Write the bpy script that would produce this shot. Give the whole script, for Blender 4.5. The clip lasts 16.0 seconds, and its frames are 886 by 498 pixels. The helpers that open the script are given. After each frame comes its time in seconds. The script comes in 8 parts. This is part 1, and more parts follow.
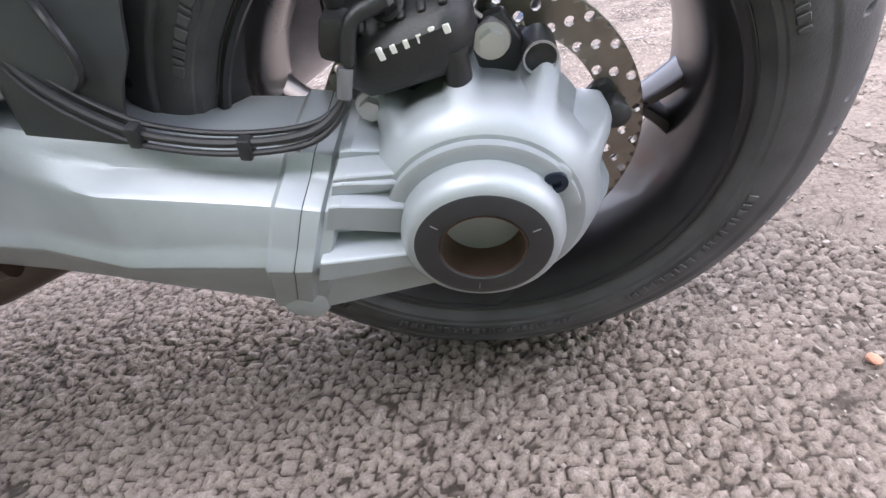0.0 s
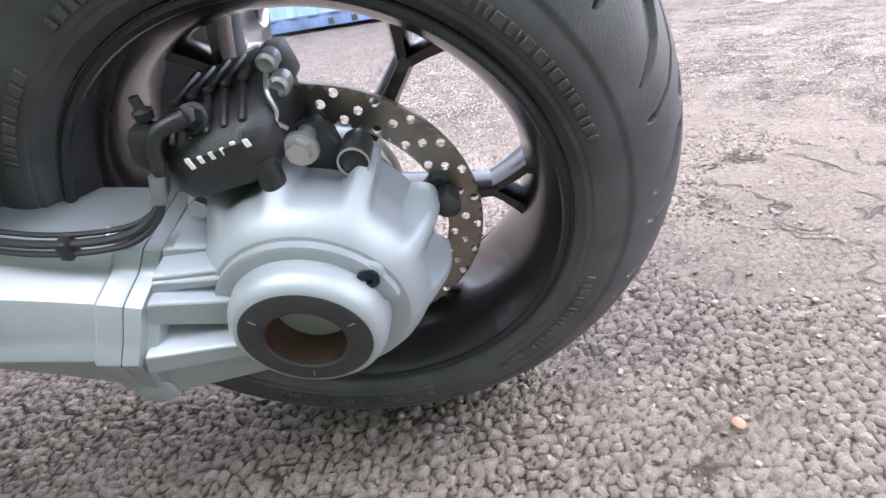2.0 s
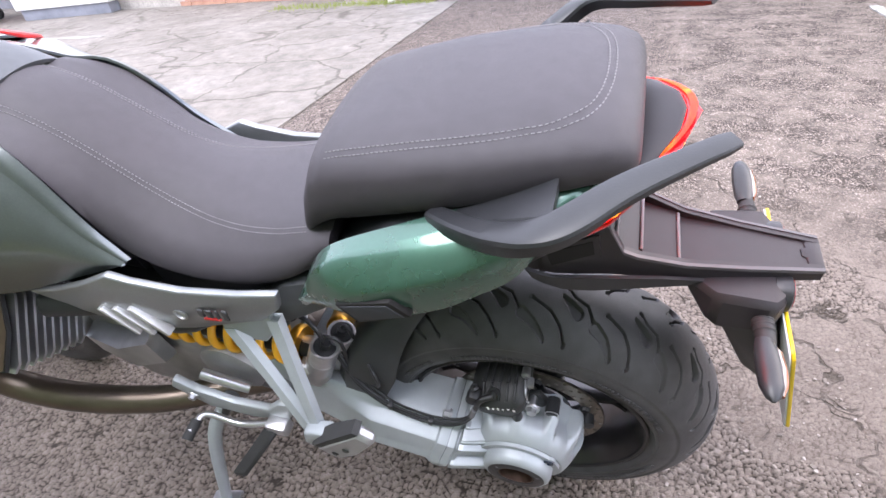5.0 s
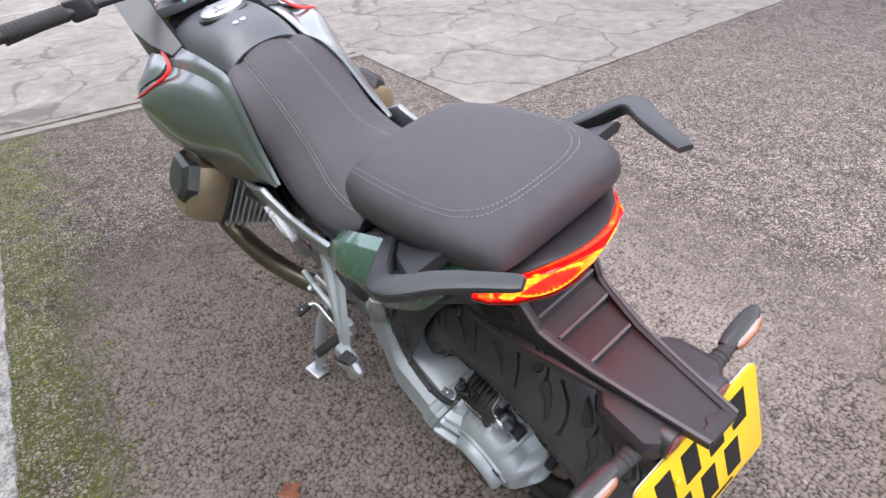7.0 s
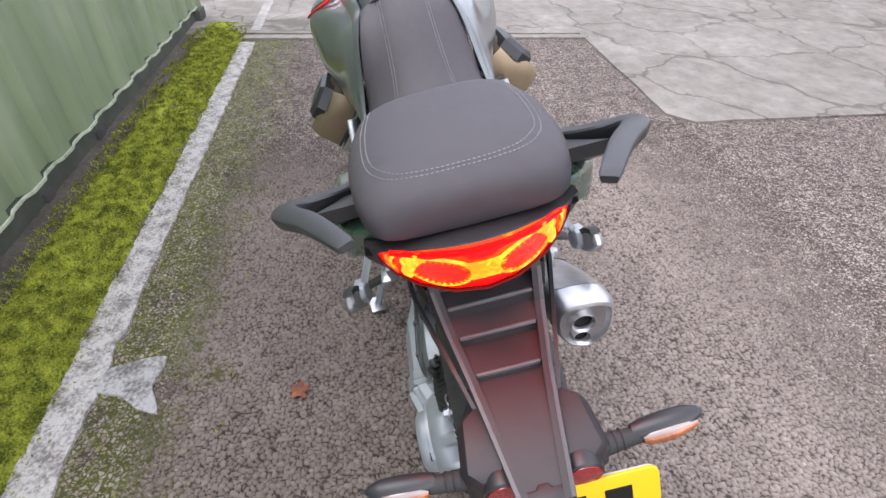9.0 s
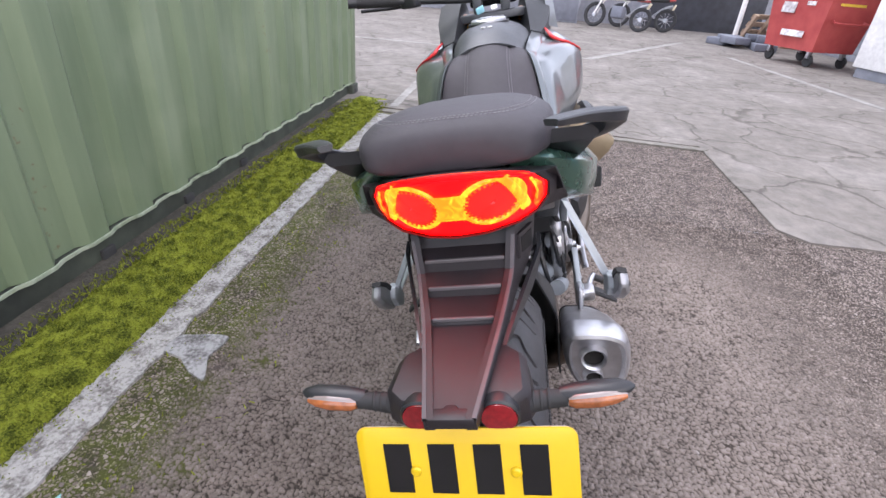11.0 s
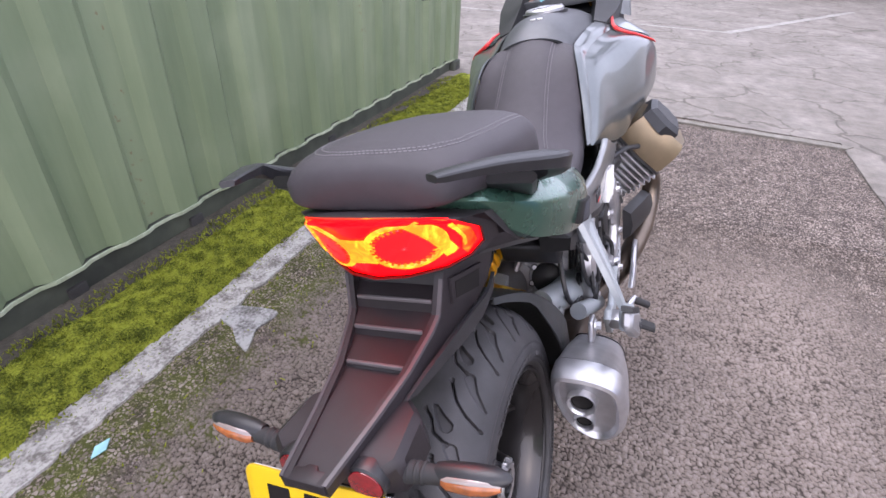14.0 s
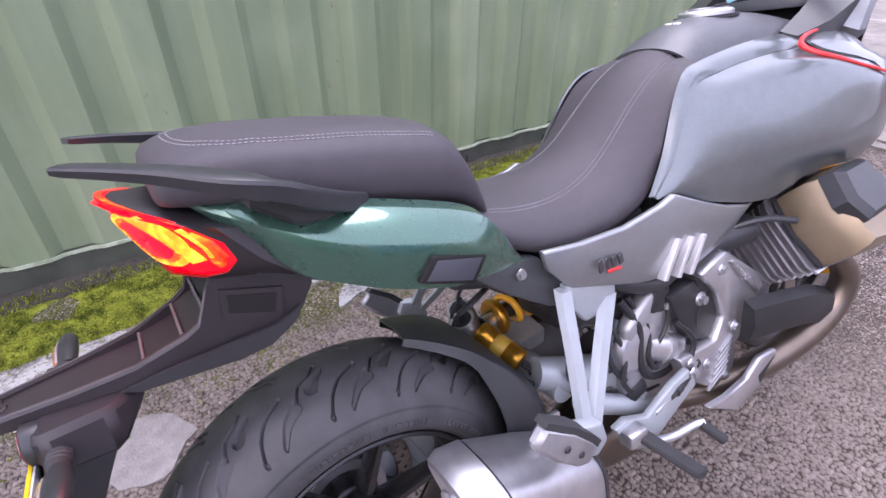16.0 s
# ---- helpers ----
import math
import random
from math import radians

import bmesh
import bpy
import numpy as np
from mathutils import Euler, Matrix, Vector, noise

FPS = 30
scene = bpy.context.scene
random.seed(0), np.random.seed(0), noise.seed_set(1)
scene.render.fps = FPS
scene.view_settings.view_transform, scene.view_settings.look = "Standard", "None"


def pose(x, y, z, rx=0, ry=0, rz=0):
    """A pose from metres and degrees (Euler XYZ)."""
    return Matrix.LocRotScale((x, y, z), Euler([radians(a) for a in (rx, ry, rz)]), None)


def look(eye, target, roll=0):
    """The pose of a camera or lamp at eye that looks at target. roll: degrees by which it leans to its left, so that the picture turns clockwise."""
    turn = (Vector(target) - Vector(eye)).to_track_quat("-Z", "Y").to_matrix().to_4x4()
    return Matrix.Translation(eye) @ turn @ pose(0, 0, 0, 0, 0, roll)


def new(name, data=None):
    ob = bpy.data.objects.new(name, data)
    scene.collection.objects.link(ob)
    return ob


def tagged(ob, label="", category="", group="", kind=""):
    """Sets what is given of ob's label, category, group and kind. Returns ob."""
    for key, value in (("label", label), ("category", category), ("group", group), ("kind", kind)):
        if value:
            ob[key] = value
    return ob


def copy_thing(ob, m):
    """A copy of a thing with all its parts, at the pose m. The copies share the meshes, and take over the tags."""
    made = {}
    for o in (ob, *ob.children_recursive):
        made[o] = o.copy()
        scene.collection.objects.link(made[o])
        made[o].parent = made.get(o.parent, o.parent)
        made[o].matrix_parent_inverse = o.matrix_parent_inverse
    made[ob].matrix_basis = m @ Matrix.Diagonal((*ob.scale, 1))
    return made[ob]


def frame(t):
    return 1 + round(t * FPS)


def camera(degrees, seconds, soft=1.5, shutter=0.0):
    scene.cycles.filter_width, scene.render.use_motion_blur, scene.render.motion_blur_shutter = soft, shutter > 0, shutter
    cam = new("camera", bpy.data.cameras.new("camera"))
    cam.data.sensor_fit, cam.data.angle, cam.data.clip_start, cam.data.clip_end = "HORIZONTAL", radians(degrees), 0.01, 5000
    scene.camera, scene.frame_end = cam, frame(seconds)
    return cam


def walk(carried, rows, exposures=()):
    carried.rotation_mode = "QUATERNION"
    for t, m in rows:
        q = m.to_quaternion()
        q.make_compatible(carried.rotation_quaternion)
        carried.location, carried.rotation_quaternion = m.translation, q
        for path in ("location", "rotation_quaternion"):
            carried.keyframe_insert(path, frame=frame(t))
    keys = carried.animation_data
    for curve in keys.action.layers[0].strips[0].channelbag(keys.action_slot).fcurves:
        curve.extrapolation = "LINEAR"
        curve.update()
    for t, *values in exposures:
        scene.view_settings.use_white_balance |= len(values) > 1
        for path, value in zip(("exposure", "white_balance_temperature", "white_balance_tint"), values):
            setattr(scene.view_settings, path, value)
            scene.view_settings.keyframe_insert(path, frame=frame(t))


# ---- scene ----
cam = camera(82.7, 16.0)
PATH = [
    (0, (0.022, -0.552, 0.476), (-0.258, 1.106, -0.607), -10.7),
    (0.5, (0.064, -0.552, 0.451), (-0.212, 1.133, -0.589), -11.7),
    (1, (0.102, -0.546, 0.437), (-0.159, 1.151, -0.588), -12.1),
    (1.5, (0.133, -0.54, 0.447), (-0.097, 1.176, -0.553), -11.4),
    (2, (0.144, -0.539, 0.502), (-0.047, 1.198, -0.471), -9.6),
    (2.5, (0.135, -0.557, 0.566), (-0.006, 1.195, -0.389), -6.9),
    (3, (0.093, -0.553, 0.637), (-0.081, 1.212, -0.286), -5.7),
    (3.5, (0.044, -0.586, 0.7), (-0.237, 1.169, -0.217), -6.7),
    (4, (0.056, -0.648, 0.821), (-0.313, 1.043, -0.181), -8.2),
    (4.5, (0.064, -0.711, 0.986), (-0.415, 0.89, -0.114), -8.0),
    (4.7, (0.074, -0.739, 1.064), (-0.444, 0.833, -0.059), -7.4),
    (6.8, (0.405, -0.603, 1.237), (-0.835, 0.383, 0.015), -4.8),
    (7, (0.428, -0.59, 1.257), (-0.871, 0.327, 0.045), -3.8),
    (7.5, (0.449, -0.547, 1.251), (-0.95, 0.246, 0.063), -0.1),
    (8, (0.469, -0.455, 1.236), (-0.965, 0.185, -0.002), 2.5),
    (8.5, (0.488, -0.387, 1.243), (-0.988, 0.065, -0.03), 2.5),
    (9, (0.548, -0.308, 1.235), (-0.984, -0.054, -0.025), 1.6),
    (9.5, (0.644, -0.221, 1.214), (-0.988, -0.147, 0.06), 1.6),
    (9.7, (0.674, -0.202, 1.2), (-0.992, -0.187, 0.094), 2.2),
    (11.8, (0.703, -0.139, 1.116), (-1.047, -0.326, 0.166), 5.0),
    (12, (0.703, -0.136, 1.12), (-1.048, -0.327, 0.173), 5.0),
    (12.5, (0.702, -0.132, 1.123), (-1.047, -0.335, 0.174), 4.8),
    (13, (0.694, -0.109, 1.149), (-1.026, -0.335, 0.153), 4.6),
    (13.5, (0.636, -0.042, 1.17), (-1.037, -0.394, 0.132), 4.3),
    (14, (0.568, 0.047, 1.193), (-1.018, -0.52, 0.113), 2.7),
    (14.5, (0.485, 0.182, 1.197), (-0.968, -0.664, 0.114), 1.2),
    (15, (0.429, 0.328, 1.211), (-0.844, -0.762, 0.119), 0.6),
    (15.5, (0.292, 0.37, 1.187), (-0.837, -0.871, 0.098), 0.8),
    (16, (0.144, 0.386, 1.186), (-0.803, -0.971, 0.062), 0.6),
]
EXPOSURES = [(0.0, 2.62, 6150, 15), (1.5, 2.64, 6050, 13), (3.0, 2.64, 5900, 11), (4.0, 2.68, 5950, 14), (4.5, 2.5, 6050, 16), (7.0, 1.8, 6250, 12), (9.5, 1.6, 6250, 13), (12.5, 1.4, 6020, 17), (14.0, 1.55, 6120, 20), (16.0, 1.78, 5950, 28)]
walk(cam, [(t, look(eye, target, roll)) for t, eye, target, roll in PATH], EXPOSURES)

# ---- light ----
world = bpy.data.worlds.new("sky")
scene.world = world
world.use_nodes = True
_nt = world.node_tree
_sky = _nt.nodes.new("ShaderNodeTexSky")
_sky.sky_type = 'NISHITA'
_sky.sun_disc = False
_sky.sun_elevation = radians(38)
_sky.sun_rotation = radians(60)
_sky.air_density, _sky.dust_density, _sky.ozone_density = 1.0, 4.0, 1.0
_mix = _nt.nodes.new("ShaderNodeMix")
_mix.data_type = 'RGBA'
_mix.inputs[0].default_value = 0.75
_mix.inputs[7].default_value = (7.4, 7.5, 8.2, 1)
_nt.links.new(_sky.outputs[0], _mix.inputs[6])
_nt.links.new(_mix.outputs[2], _nt.nodes["Background"].inputs[0])
_nt.nodes["Background"].inputs[1].default_value = 0.12
_sun = bpy.data.lights.new("sun", 'SUN')
_sun.energy, _sun.angle, _sun.color = 0.8, radians(35), (1.0, 0.97, 0.93)
new("sun", _sun).matrix_world = look((-3, -4, 9), (0, 0, 0))


# ---- materials ----
def mat(name, col, rough=0.5, metal=0.0, var=0.12, scale=30.0, bump=0.0, bscale=None, coat=0.0, col2=None, detail=6.0, emit=None, spec=0.5, rvar=0.08, bdist=0.002, lo=0.7, hi=1.3):
    """Principled material with two-scale colour variation, roughness variation and fine relief."""
    m = bpy.data.materials.new(name)
    m.use_nodes = True
    nt = m.node_tree
    b = nt.nodes["Principled BSDF"]
    b.inputs["Metallic"].default_value = metal
    b.inputs["Specular IOR Level"].default_value = spec
    b.inputs["Coat Weight"].default_value = coat
    b.inputs["Coat Roughness"].default_value = 0.06
    tc = nt.nodes.new("ShaderNodeTexCoord")
    n1 = nt.nodes.new("ShaderNodeTexNoise")
    n1.inputs["Scale"].default_value, n1.inputs["Detail"].default_value = scale, detail
    n2 = nt.nodes.new("ShaderNodeTexNoise")
    n2.inputs["Scale"].default_value, n2.inputs["Detail"].default_value = scale / 7.0, 3.0
    nt.links.new(tc.outputs["Object"], n1.inputs["Vector"])
    nt.links.new(tc.outputs["Object"], n2.inputs["Vector"])
    add = nt.nodes.new("ShaderNodeMath")
    add.operation = 'ADD'
    nt.links.new(n1.outputs[0], add.inputs[0])
    nt.links.new(n2.outputs[0], add.inputs[1])
    ramp = nt.nodes.new("ShaderNodeMapRange")
    ramp.inputs[1].default_value, ramp.inputs[2].default_value = lo, hi
    nt.links.new(add.outputs[0], ramp.inputs[0])
    mix = nt.nodes.new("ShaderNodeMix")
    mix.data_type = 'RGBA'
    c2 = col2 or tuple(min(1, c * (1 + 2 * var)) for c in col)
    c1 = col if col2 else tuple(c * (1 - var) for c in col)
    mix.inputs[6].default_value, mix.inputs[7].default_value = (*c1, 1), (*c2, 1)
    nt.links.new(ramp.outputs[0], mix.inputs[0])
    nt.links.new(mix.outputs[2], b.inputs["Base Color"])
    rr = nt.nodes.new("ShaderNodeMapRange")
    rr.inputs[3].default_value, rr.inputs[4].default_value = max(0.02, rough - rvar), min(1, rough + rvar)
    nt.links.new(n2.outputs[0], rr.inputs[0])
    nt.links.new(rr.outputs[0], b.inputs["Roughness"])
    if bump:
        n3 = nt.nodes.new("ShaderNodeTexNoise")
        n3.inputs["Scale"].default_value, n3.inputs["Detail"].default_value = bscale or scale * 4, 4.0
        nt.links.new(tc.outputs["Object"], n3.inputs["Vector"])
        bp = nt.nodes.new("ShaderNodeBump")
        bp.inputs["Strength"].default_value, bp.inputs["Distance"].default_value = bump, bdist
        nt.links.new(n3.outputs[0], bp.inputs["Height"])
        nt.links.new(bp.outputs[0], b.inputs["Normal"])
    if emit:
        b.inputs["Emission Color"].default_value = (*emit[:3], 1)
        b.inputs["Emission Strength"].default_value = emit[3]
    return m


def part(name, bm, material, parent=None, label="", smooth=True, angle=40):
    """Link a bmesh as one mesh object under its thing or part."""
    bmesh.ops.recalc_face_normals(bm, faces=bm.faces[:])
    me = bpy.data.meshes.new(name)
    bm.to_mesh(me)
    bm.free()
    me.materials.append(material)
    if smooth:
        me.shade_smooth()
        me.set_sharp_from_angle(angle=radians(angle))
    ob = new(name, me)
    ob.parent = parent
    if label:
        ob["label"] = label
    return ob


def empty(name, m=None):
    ob = new(name)
    ob.empty_display_size = 0.1
    if m is not None:
        ob.matrix_basis = m
    return ob


def box(c, s, bev=0.0, seg=2, rot=None, bm=None):
    """A box with its centre, size and rounded edges."""
    bm = bm or bmesh.new()
    m = Matrix.Translation(c) @ (Euler([radians(a) for a in rot]).to_matrix().to_4x4() if rot else Matrix()) @ Matrix.Diagonal((*s, 1))
    v = bmesh.ops.create_cube(bm, size=1.0, matrix=m)["verts"]
    if bev:
        e = list({e for a in v for e in a.link_edges})
        bmesh.ops.bevel(bm, geom=e, offset=bev, segments=seg, affect='EDGES', profile=0.5, clamp_overlap=True)
    return bm


def prism(prof, y0, y1, bev=0.0, axis="y", seg=2, bm=None):
    """Extrude a closed outline. axis y: outline is (x, z); axis z: (x, y); axis x: (y, z)."""
    bm = bm or bmesh.new()

    def at(p, d):
        return {"y": (p[0], d, p[1]), "z": (p[0], p[1], d), "x": (d, p[0], p[1])}[axis]
    a = [bm.verts.new(at(p, y0)) for p in prof]
    b = [bm.verts.new(at(p, y1)) for p in prof]
    n = len(prof)
    fs = [bm.faces.new(a), bm.faces.new(b[::-1])] + [bm.faces.new((a[i], b[i], b[(i + 1) % n], a[(i + 1) % n])) for i in range(n)]
    if bev:
        e = list({e for f in fs for e in f.edges})
        bmesh.ops.recalc_face_normals(bm, faces=fs)
        bmesh.ops.bevel(bm, geom=e, offset=bev, segments=seg, affect='EDGES', profile=0.5, clamp_overlap=True)
    return bm


def loft(rings, closed=True, cap=True, bm=None):
    """Skin a list of rings with the same number of points."""
    bm = bm or bmesh.new()
    vs = [[bm.verts.new(p) for p in r] for r in rings]
    n = len(rings[0])
    for a, b in zip(vs, vs[1:]):
        for i in range(n if closed else n - 1):
            j = (i + 1) % n
            bm.faces.new((a[i], b[i], b[j], a[j]))
    if cap and closed:
        bm.faces.new(vs[0])
        bm.faces.new(vs[-1][::-1])
    return bm


def spline(pts, n=6):
    """Catmull-Rom through points."""
    p = [Vector(q) for q in pts]
    p = [2 * p[0] - p[1]] + p + [2 * p[-1] - p[-2]]
    out = []
    for i in range(1, len(p) - 2):
        a, b, c, d = p[i - 1:i + 3]
        for k in range(n):
            t = k / n
            out.append(0.5 * (2 * b + (c - a) * t + (2 * a - 5 * b + 4 * c - d) * t * t + (3 * b - 3 * c + d - a) * t ** 3))
    out.append(p[-2])
    return out


def tube(pts, r, seg=10, smooth=5, bm=None, flat=1.0):
    """A round bar swept along points; r may be a list along the points."""
    path = spline(pts, smooth) if smooth > 1 and len(pts) > 2 else [Vector(q) for q in pts]
    rr = r if isinstance(r, (list, tuple)) else None
    rings = []
    up = None
    for i, p in enumerate(path):
        d = (path[min(i + 1, len(path) - 1)] - path[max(i - 1, 0)]).normalized()
        if up is None:
            up = d.orthogonal().normalized()
        up = (up - d * up.dot(d)).normalized()
        w = d.cross(up)
        if rr:
            f = i / (len(path) - 1) * (len(rr) - 1)
            k = min(int(f), len(rr) - 2)
            q = rr[k] + (rr[k + 1] - rr[k]) * (f - k)
        else:
            q = r
        rings.append([p + up * (math.cos(6.28319 * j / seg) * q) + w * (math.sin(6.28319 * j / seg) * q * flat) for j in range(seg)])
    return loft(rings, bm=bm)


def lathe(prof, c=(0, 0, 0), axis="y", seg=48, bm=None, arc=(0, 360)):
    """Revolve (radius, along) round an axis through c."""
    full = abs(arc[1] - arc[0]) >= 360
    rings = []
    for k in range(seg + (0 if full else 1)):
        a = radians(arc[0] + (arc[1] - arc[0]) * k / seg)
        ca, sa = math.cos(a), math.sin(a)
        rings.append([{"y": (c[0] + r * ca, c[1] + h, c[2] + r * sa), "z": (c[0] + r * ca, c[1] + r * sa, c[2] + h), "x": (c[0] + h, c[1] + r * ca, c[2] + r * sa)}[axis] for r, h in prof])
    if full:
        rings.append(rings[0])
    bm = loft(rings, closed=False, cap=False, bm=bm)
    bmesh.ops.remove_doubles(bm, verts=bm.verts[:], dist=1e-5)
    return bm


def aim(p, q):
    """The pose at p whose z axis looks towards q."""
    d = Vector(q) - Vector(p)
    return Matrix.Translation(p) @ d.to_track_quat("Z", "Y").to_matrix().to_4x4()


def bolt(bm, p, d, r=0.006, h=0.006):
    """A hexagon head with a washer at p along d."""
    m = aim(p, Vector(p) + Vector(d))
    bmesh.ops.create_cone(bm, cap_ends=True, segments=20, radius1=r * 1.45, radius2=r * 1.35, depth=h * 0.35, matrix=m @ Matrix.Translation((0, 0, h * 0.17)))
    bmesh.ops.create_cone(bm, cap_ends=True, segments=6, radius1=r, radius2=r * 0.94, depth=h, matrix=m @ Matrix.Translation((0, 0, h * 0.75)))
    return bm


# ---- ground materials ----
def nodes_of(name):
    m = bpy.data.materials.new(name)
    m.use_nodes = True
    return m, m.node_tree, m.node_tree.nodes["Principled BSDF"]


def tex(nt, kind, **kw):
    n = nt.nodes.new(kind)
    for k, v in kw.items():
        n.inputs[k].default_value = v
    return n


def ramp_of(nt, src, stops):
    r = nt.nodes.new("ShaderNodeValToRGB")
    while len(r.color_ramp.elements) < len(stops):
        r.color_ramp.elements.new(0.5)
    for e, (p, c) in zip(r.color_ramp.elements, stops):
        e.position, e.color = p, (*c, 1)
    nt.links.new(src, r.inputs[0])
    return r


def mixc(nt, f, a, b, mode='MIX'):
    m = nt.nodes.new("ShaderNodeMix")
    m.data_type, m.blend_type = 'RGBA', mode
    for s, i in ((f, 0), (a, 6), (b, 7)):
        if isinstance(s, (int, float)):
            m.inputs[i].default_value = s
        elif isinstance(s, tuple):
            m.inputs[i].default_value = (*s, 1)
        else:
            nt.links.new(s, m.inputs[i])
    return m.outputs[2]


def mathn(nt, op, a, b=None, clamp=False):
    m = nt.nodes.new("ShaderNodeMath")
    m.operation, m.use_clamp = op, clamp
    for s, i in ((a, 0), (b, 1)):
        if s is None:
            continue
        if isinstance(s, (int, float)):
            m.inputs[i].default_value = s
        else:
            nt.links.new(s, m.inputs[i])
    return m.outputs[0]


def rng(nt, s, a, b, c=0.0, d=1.0):
    m = nt.nodes.new("ShaderNodeMapRange")
    nt.links.new(s, m.inputs[0])
    for i, v in enumerate((a, b, c, d)):
        m.inputs[i + 1].default_value = v
    return m.outputs[0]


def tarmac():
    """Worn tarmac: flush chippings in dark bitumen, pit shade in its colour, tan worn patches, moss in the joints,
    cracks.
    """
    m, nt, b = nodes_of("tarmac")
    geo = nt.nodes.new("ShaderNodeNewGeometry")
    pos = geo.outputs["Position"]
    xyz = nt.nodes.new("ShaderNodeSeparateXYZ")
    nt.links.new(pos, xyz.inputs[0])

    def shifted(scale, amount):
        w = tex(nt, "ShaderNodeTexNoise", Scale=scale, Detail=3.0)
        nt.links.new(pos, w.inputs["Vector"])
        q = nt.nodes.new("ShaderNodeVectorMath")
        q.operation = 'MULTIPLY_ADD'
        q.inputs[1].default_value = (amount, amount, 0.0)
        nt.links.new(w.outputs["Color"], q.inputs[0])
        nt.links.new(pos, q.inputs[2])
        return q.outputs[0]

    def noise_at(scale, detail=4.0, rough=0.6):
        q = tex(nt, "ShaderNodeTexNoise", Scale=scale, Detail=detail, Roughness=rough)
        nt.links.new(pos, q.inputs["Vector"])
        return q.outputs[0]

    def cells(scale, where):
        v = tex(nt, "ShaderNodeTexVoronoi", Scale=scale)
        e = tex(nt, "ShaderNodeTexVoronoi", Scale=scale)
        e.feature = 'DISTANCE_TO_EDGE'
        for q in (v, e):
            nt.links.new(where, q.inputs["Vector"])
        sp = nt.nodes.new("ShaderNodeSeparateColor")
        nt.links.new(v.outputs["Color"], sp.inputs[0])
        return sp.outputs, e.outputs["Distance"]

    warp = shifted(70.0, 0.012)
    c1, e1 = cells(78.0, warp)
    c2, e2 = cells(165.0, warp)
    mid, blot, big = noise_at(26.0), noise_at(9.0, 7.0, 0.7), noise_at(2.0, 6.0, 0.65)
    # large chippings, ragged and partly sunk, with small ones filling between them
    lump = mathn(nt, 'MULTIPLY', noise_at(240.0, 2.0), 0.10)
    shown = mathn(nt, 'GREATER_THAN', mathn(nt, 'ADD', c1[1], mathn(nt, 'MULTIPLY', mid, 0.9)), 0.74)
    chip = mathn(nt, 'MULTIPLY', rng(nt, mathn(nt, 'SUBTRACT', e1, mathn(nt, 'ADD', lump, mathn(nt, 'MULTIPLY', c1[2], 0.10))), 0.03, 0.075), shown)
    small = mathn(nt, 'MULTIPLY', rng(nt, mathn(nt, 'SUBTRACT', e2, lump), 0.03, 0.10), mathn(nt, 'GREATER_THAN', c2[1], 0.52))
    stone = ramp_of(nt, c1[0], [(0.0, (0.125, 0.104, 0.093)), (0.4, (0.205, 0.174, 0.157)), (0.88, (0.265, 0.230, 0.210)), (1.0, (0.32, 0.284, 0.263))]).outputs[0]
    pebble = ramp_of(nt, c2[0], [(0.0, (0.10, 0.082, 0.072)), (0.6, (0.19, 0.158, 0.14)), (1.0, (0.31, 0.268, 0.242))]).outputs[0]
    # bitumen colour made dark enough to carry the shade of the pits too
    binder_shaded = ramp_of(nt, noise_at(420.0, 3.0, 0.7), [(0.3, (0.014, 0.0115, 0.0095)), (0.7, (0.070, 0.057, 0.049))]).outputs[0]
    # moss creeping through the joints towards the container
    near = rng(nt, xyz.outputs[1], -0.25, -1.05)
    mossy = rng(nt, mathn(nt, 'MULTIPLY', noise_at(7.0, 8.0, 0.72), near), 0.33, 0.47)
    binder_shaded = mixc(nt, mathn(nt, 'MULTIPLY', mossy, 0.9), binder_shaded, (0.058, 0.068, 0.014))
    pebble = mixc(nt, mathn(nt, 'MULTIPLY', mossy, 0.6), pebble, (0.13, 0.15, 0.035))
    # tan worn patches behind the wheel, where the chippings lie flush in fine grit
    zone = mathn(nt, 'MULTIPLY', rng(nt, xyz.outputs[0], 0.12, 0.42), rng(nt, xyz.outputs[1], -0.45, 0.0))
    worn = mathn(nt, 'MULTIPLY', rng(nt, noise_at(4.2, 6.0, 0.62), 0.44, 0.54), zone)
    grit = ramp_of(nt, noise_at(260.0, 4.0, 0.75), [(0.32, (0.088, 0.074, 0.064)), (0.68, (0.205, 0.178, 0.158))]).outputs[0]
    base = mixc(nt, small, binder_shaded, pebble)
    base = mixc(nt, mathn(nt, 'MULTIPLY', worn, 0.75), base, grit)
    # round the motorcycle the chippings are relief: stone on the heights, bitumen, moss and painted shade in the joints
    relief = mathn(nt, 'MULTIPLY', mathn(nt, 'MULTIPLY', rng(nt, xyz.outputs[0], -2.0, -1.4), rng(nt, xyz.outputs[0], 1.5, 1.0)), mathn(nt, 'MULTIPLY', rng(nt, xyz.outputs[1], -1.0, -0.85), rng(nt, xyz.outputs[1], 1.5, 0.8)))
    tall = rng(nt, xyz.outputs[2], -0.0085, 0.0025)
    # ramp over height: the shade between stones is put into their colour
    rock_shaded = ramp_of(nt, tall, [(0.0, (0.020, 0.016, 0.013)), (0.17, (0.038, 0.031, 0.026)), (0.30, (0.118, 0.099, 0.087)), (0.55, (0.158, 0.136, 0.122)), (1.0, (0.196, 0.172, 0.158))]).outputs[0]
    rock_shaded = mixc(nt, mathn(nt, 'MULTIPLY', mossy, rng(nt, tall, 0.5, 0.2)), rock_shaded, (0.058, 0.068, 0.014))
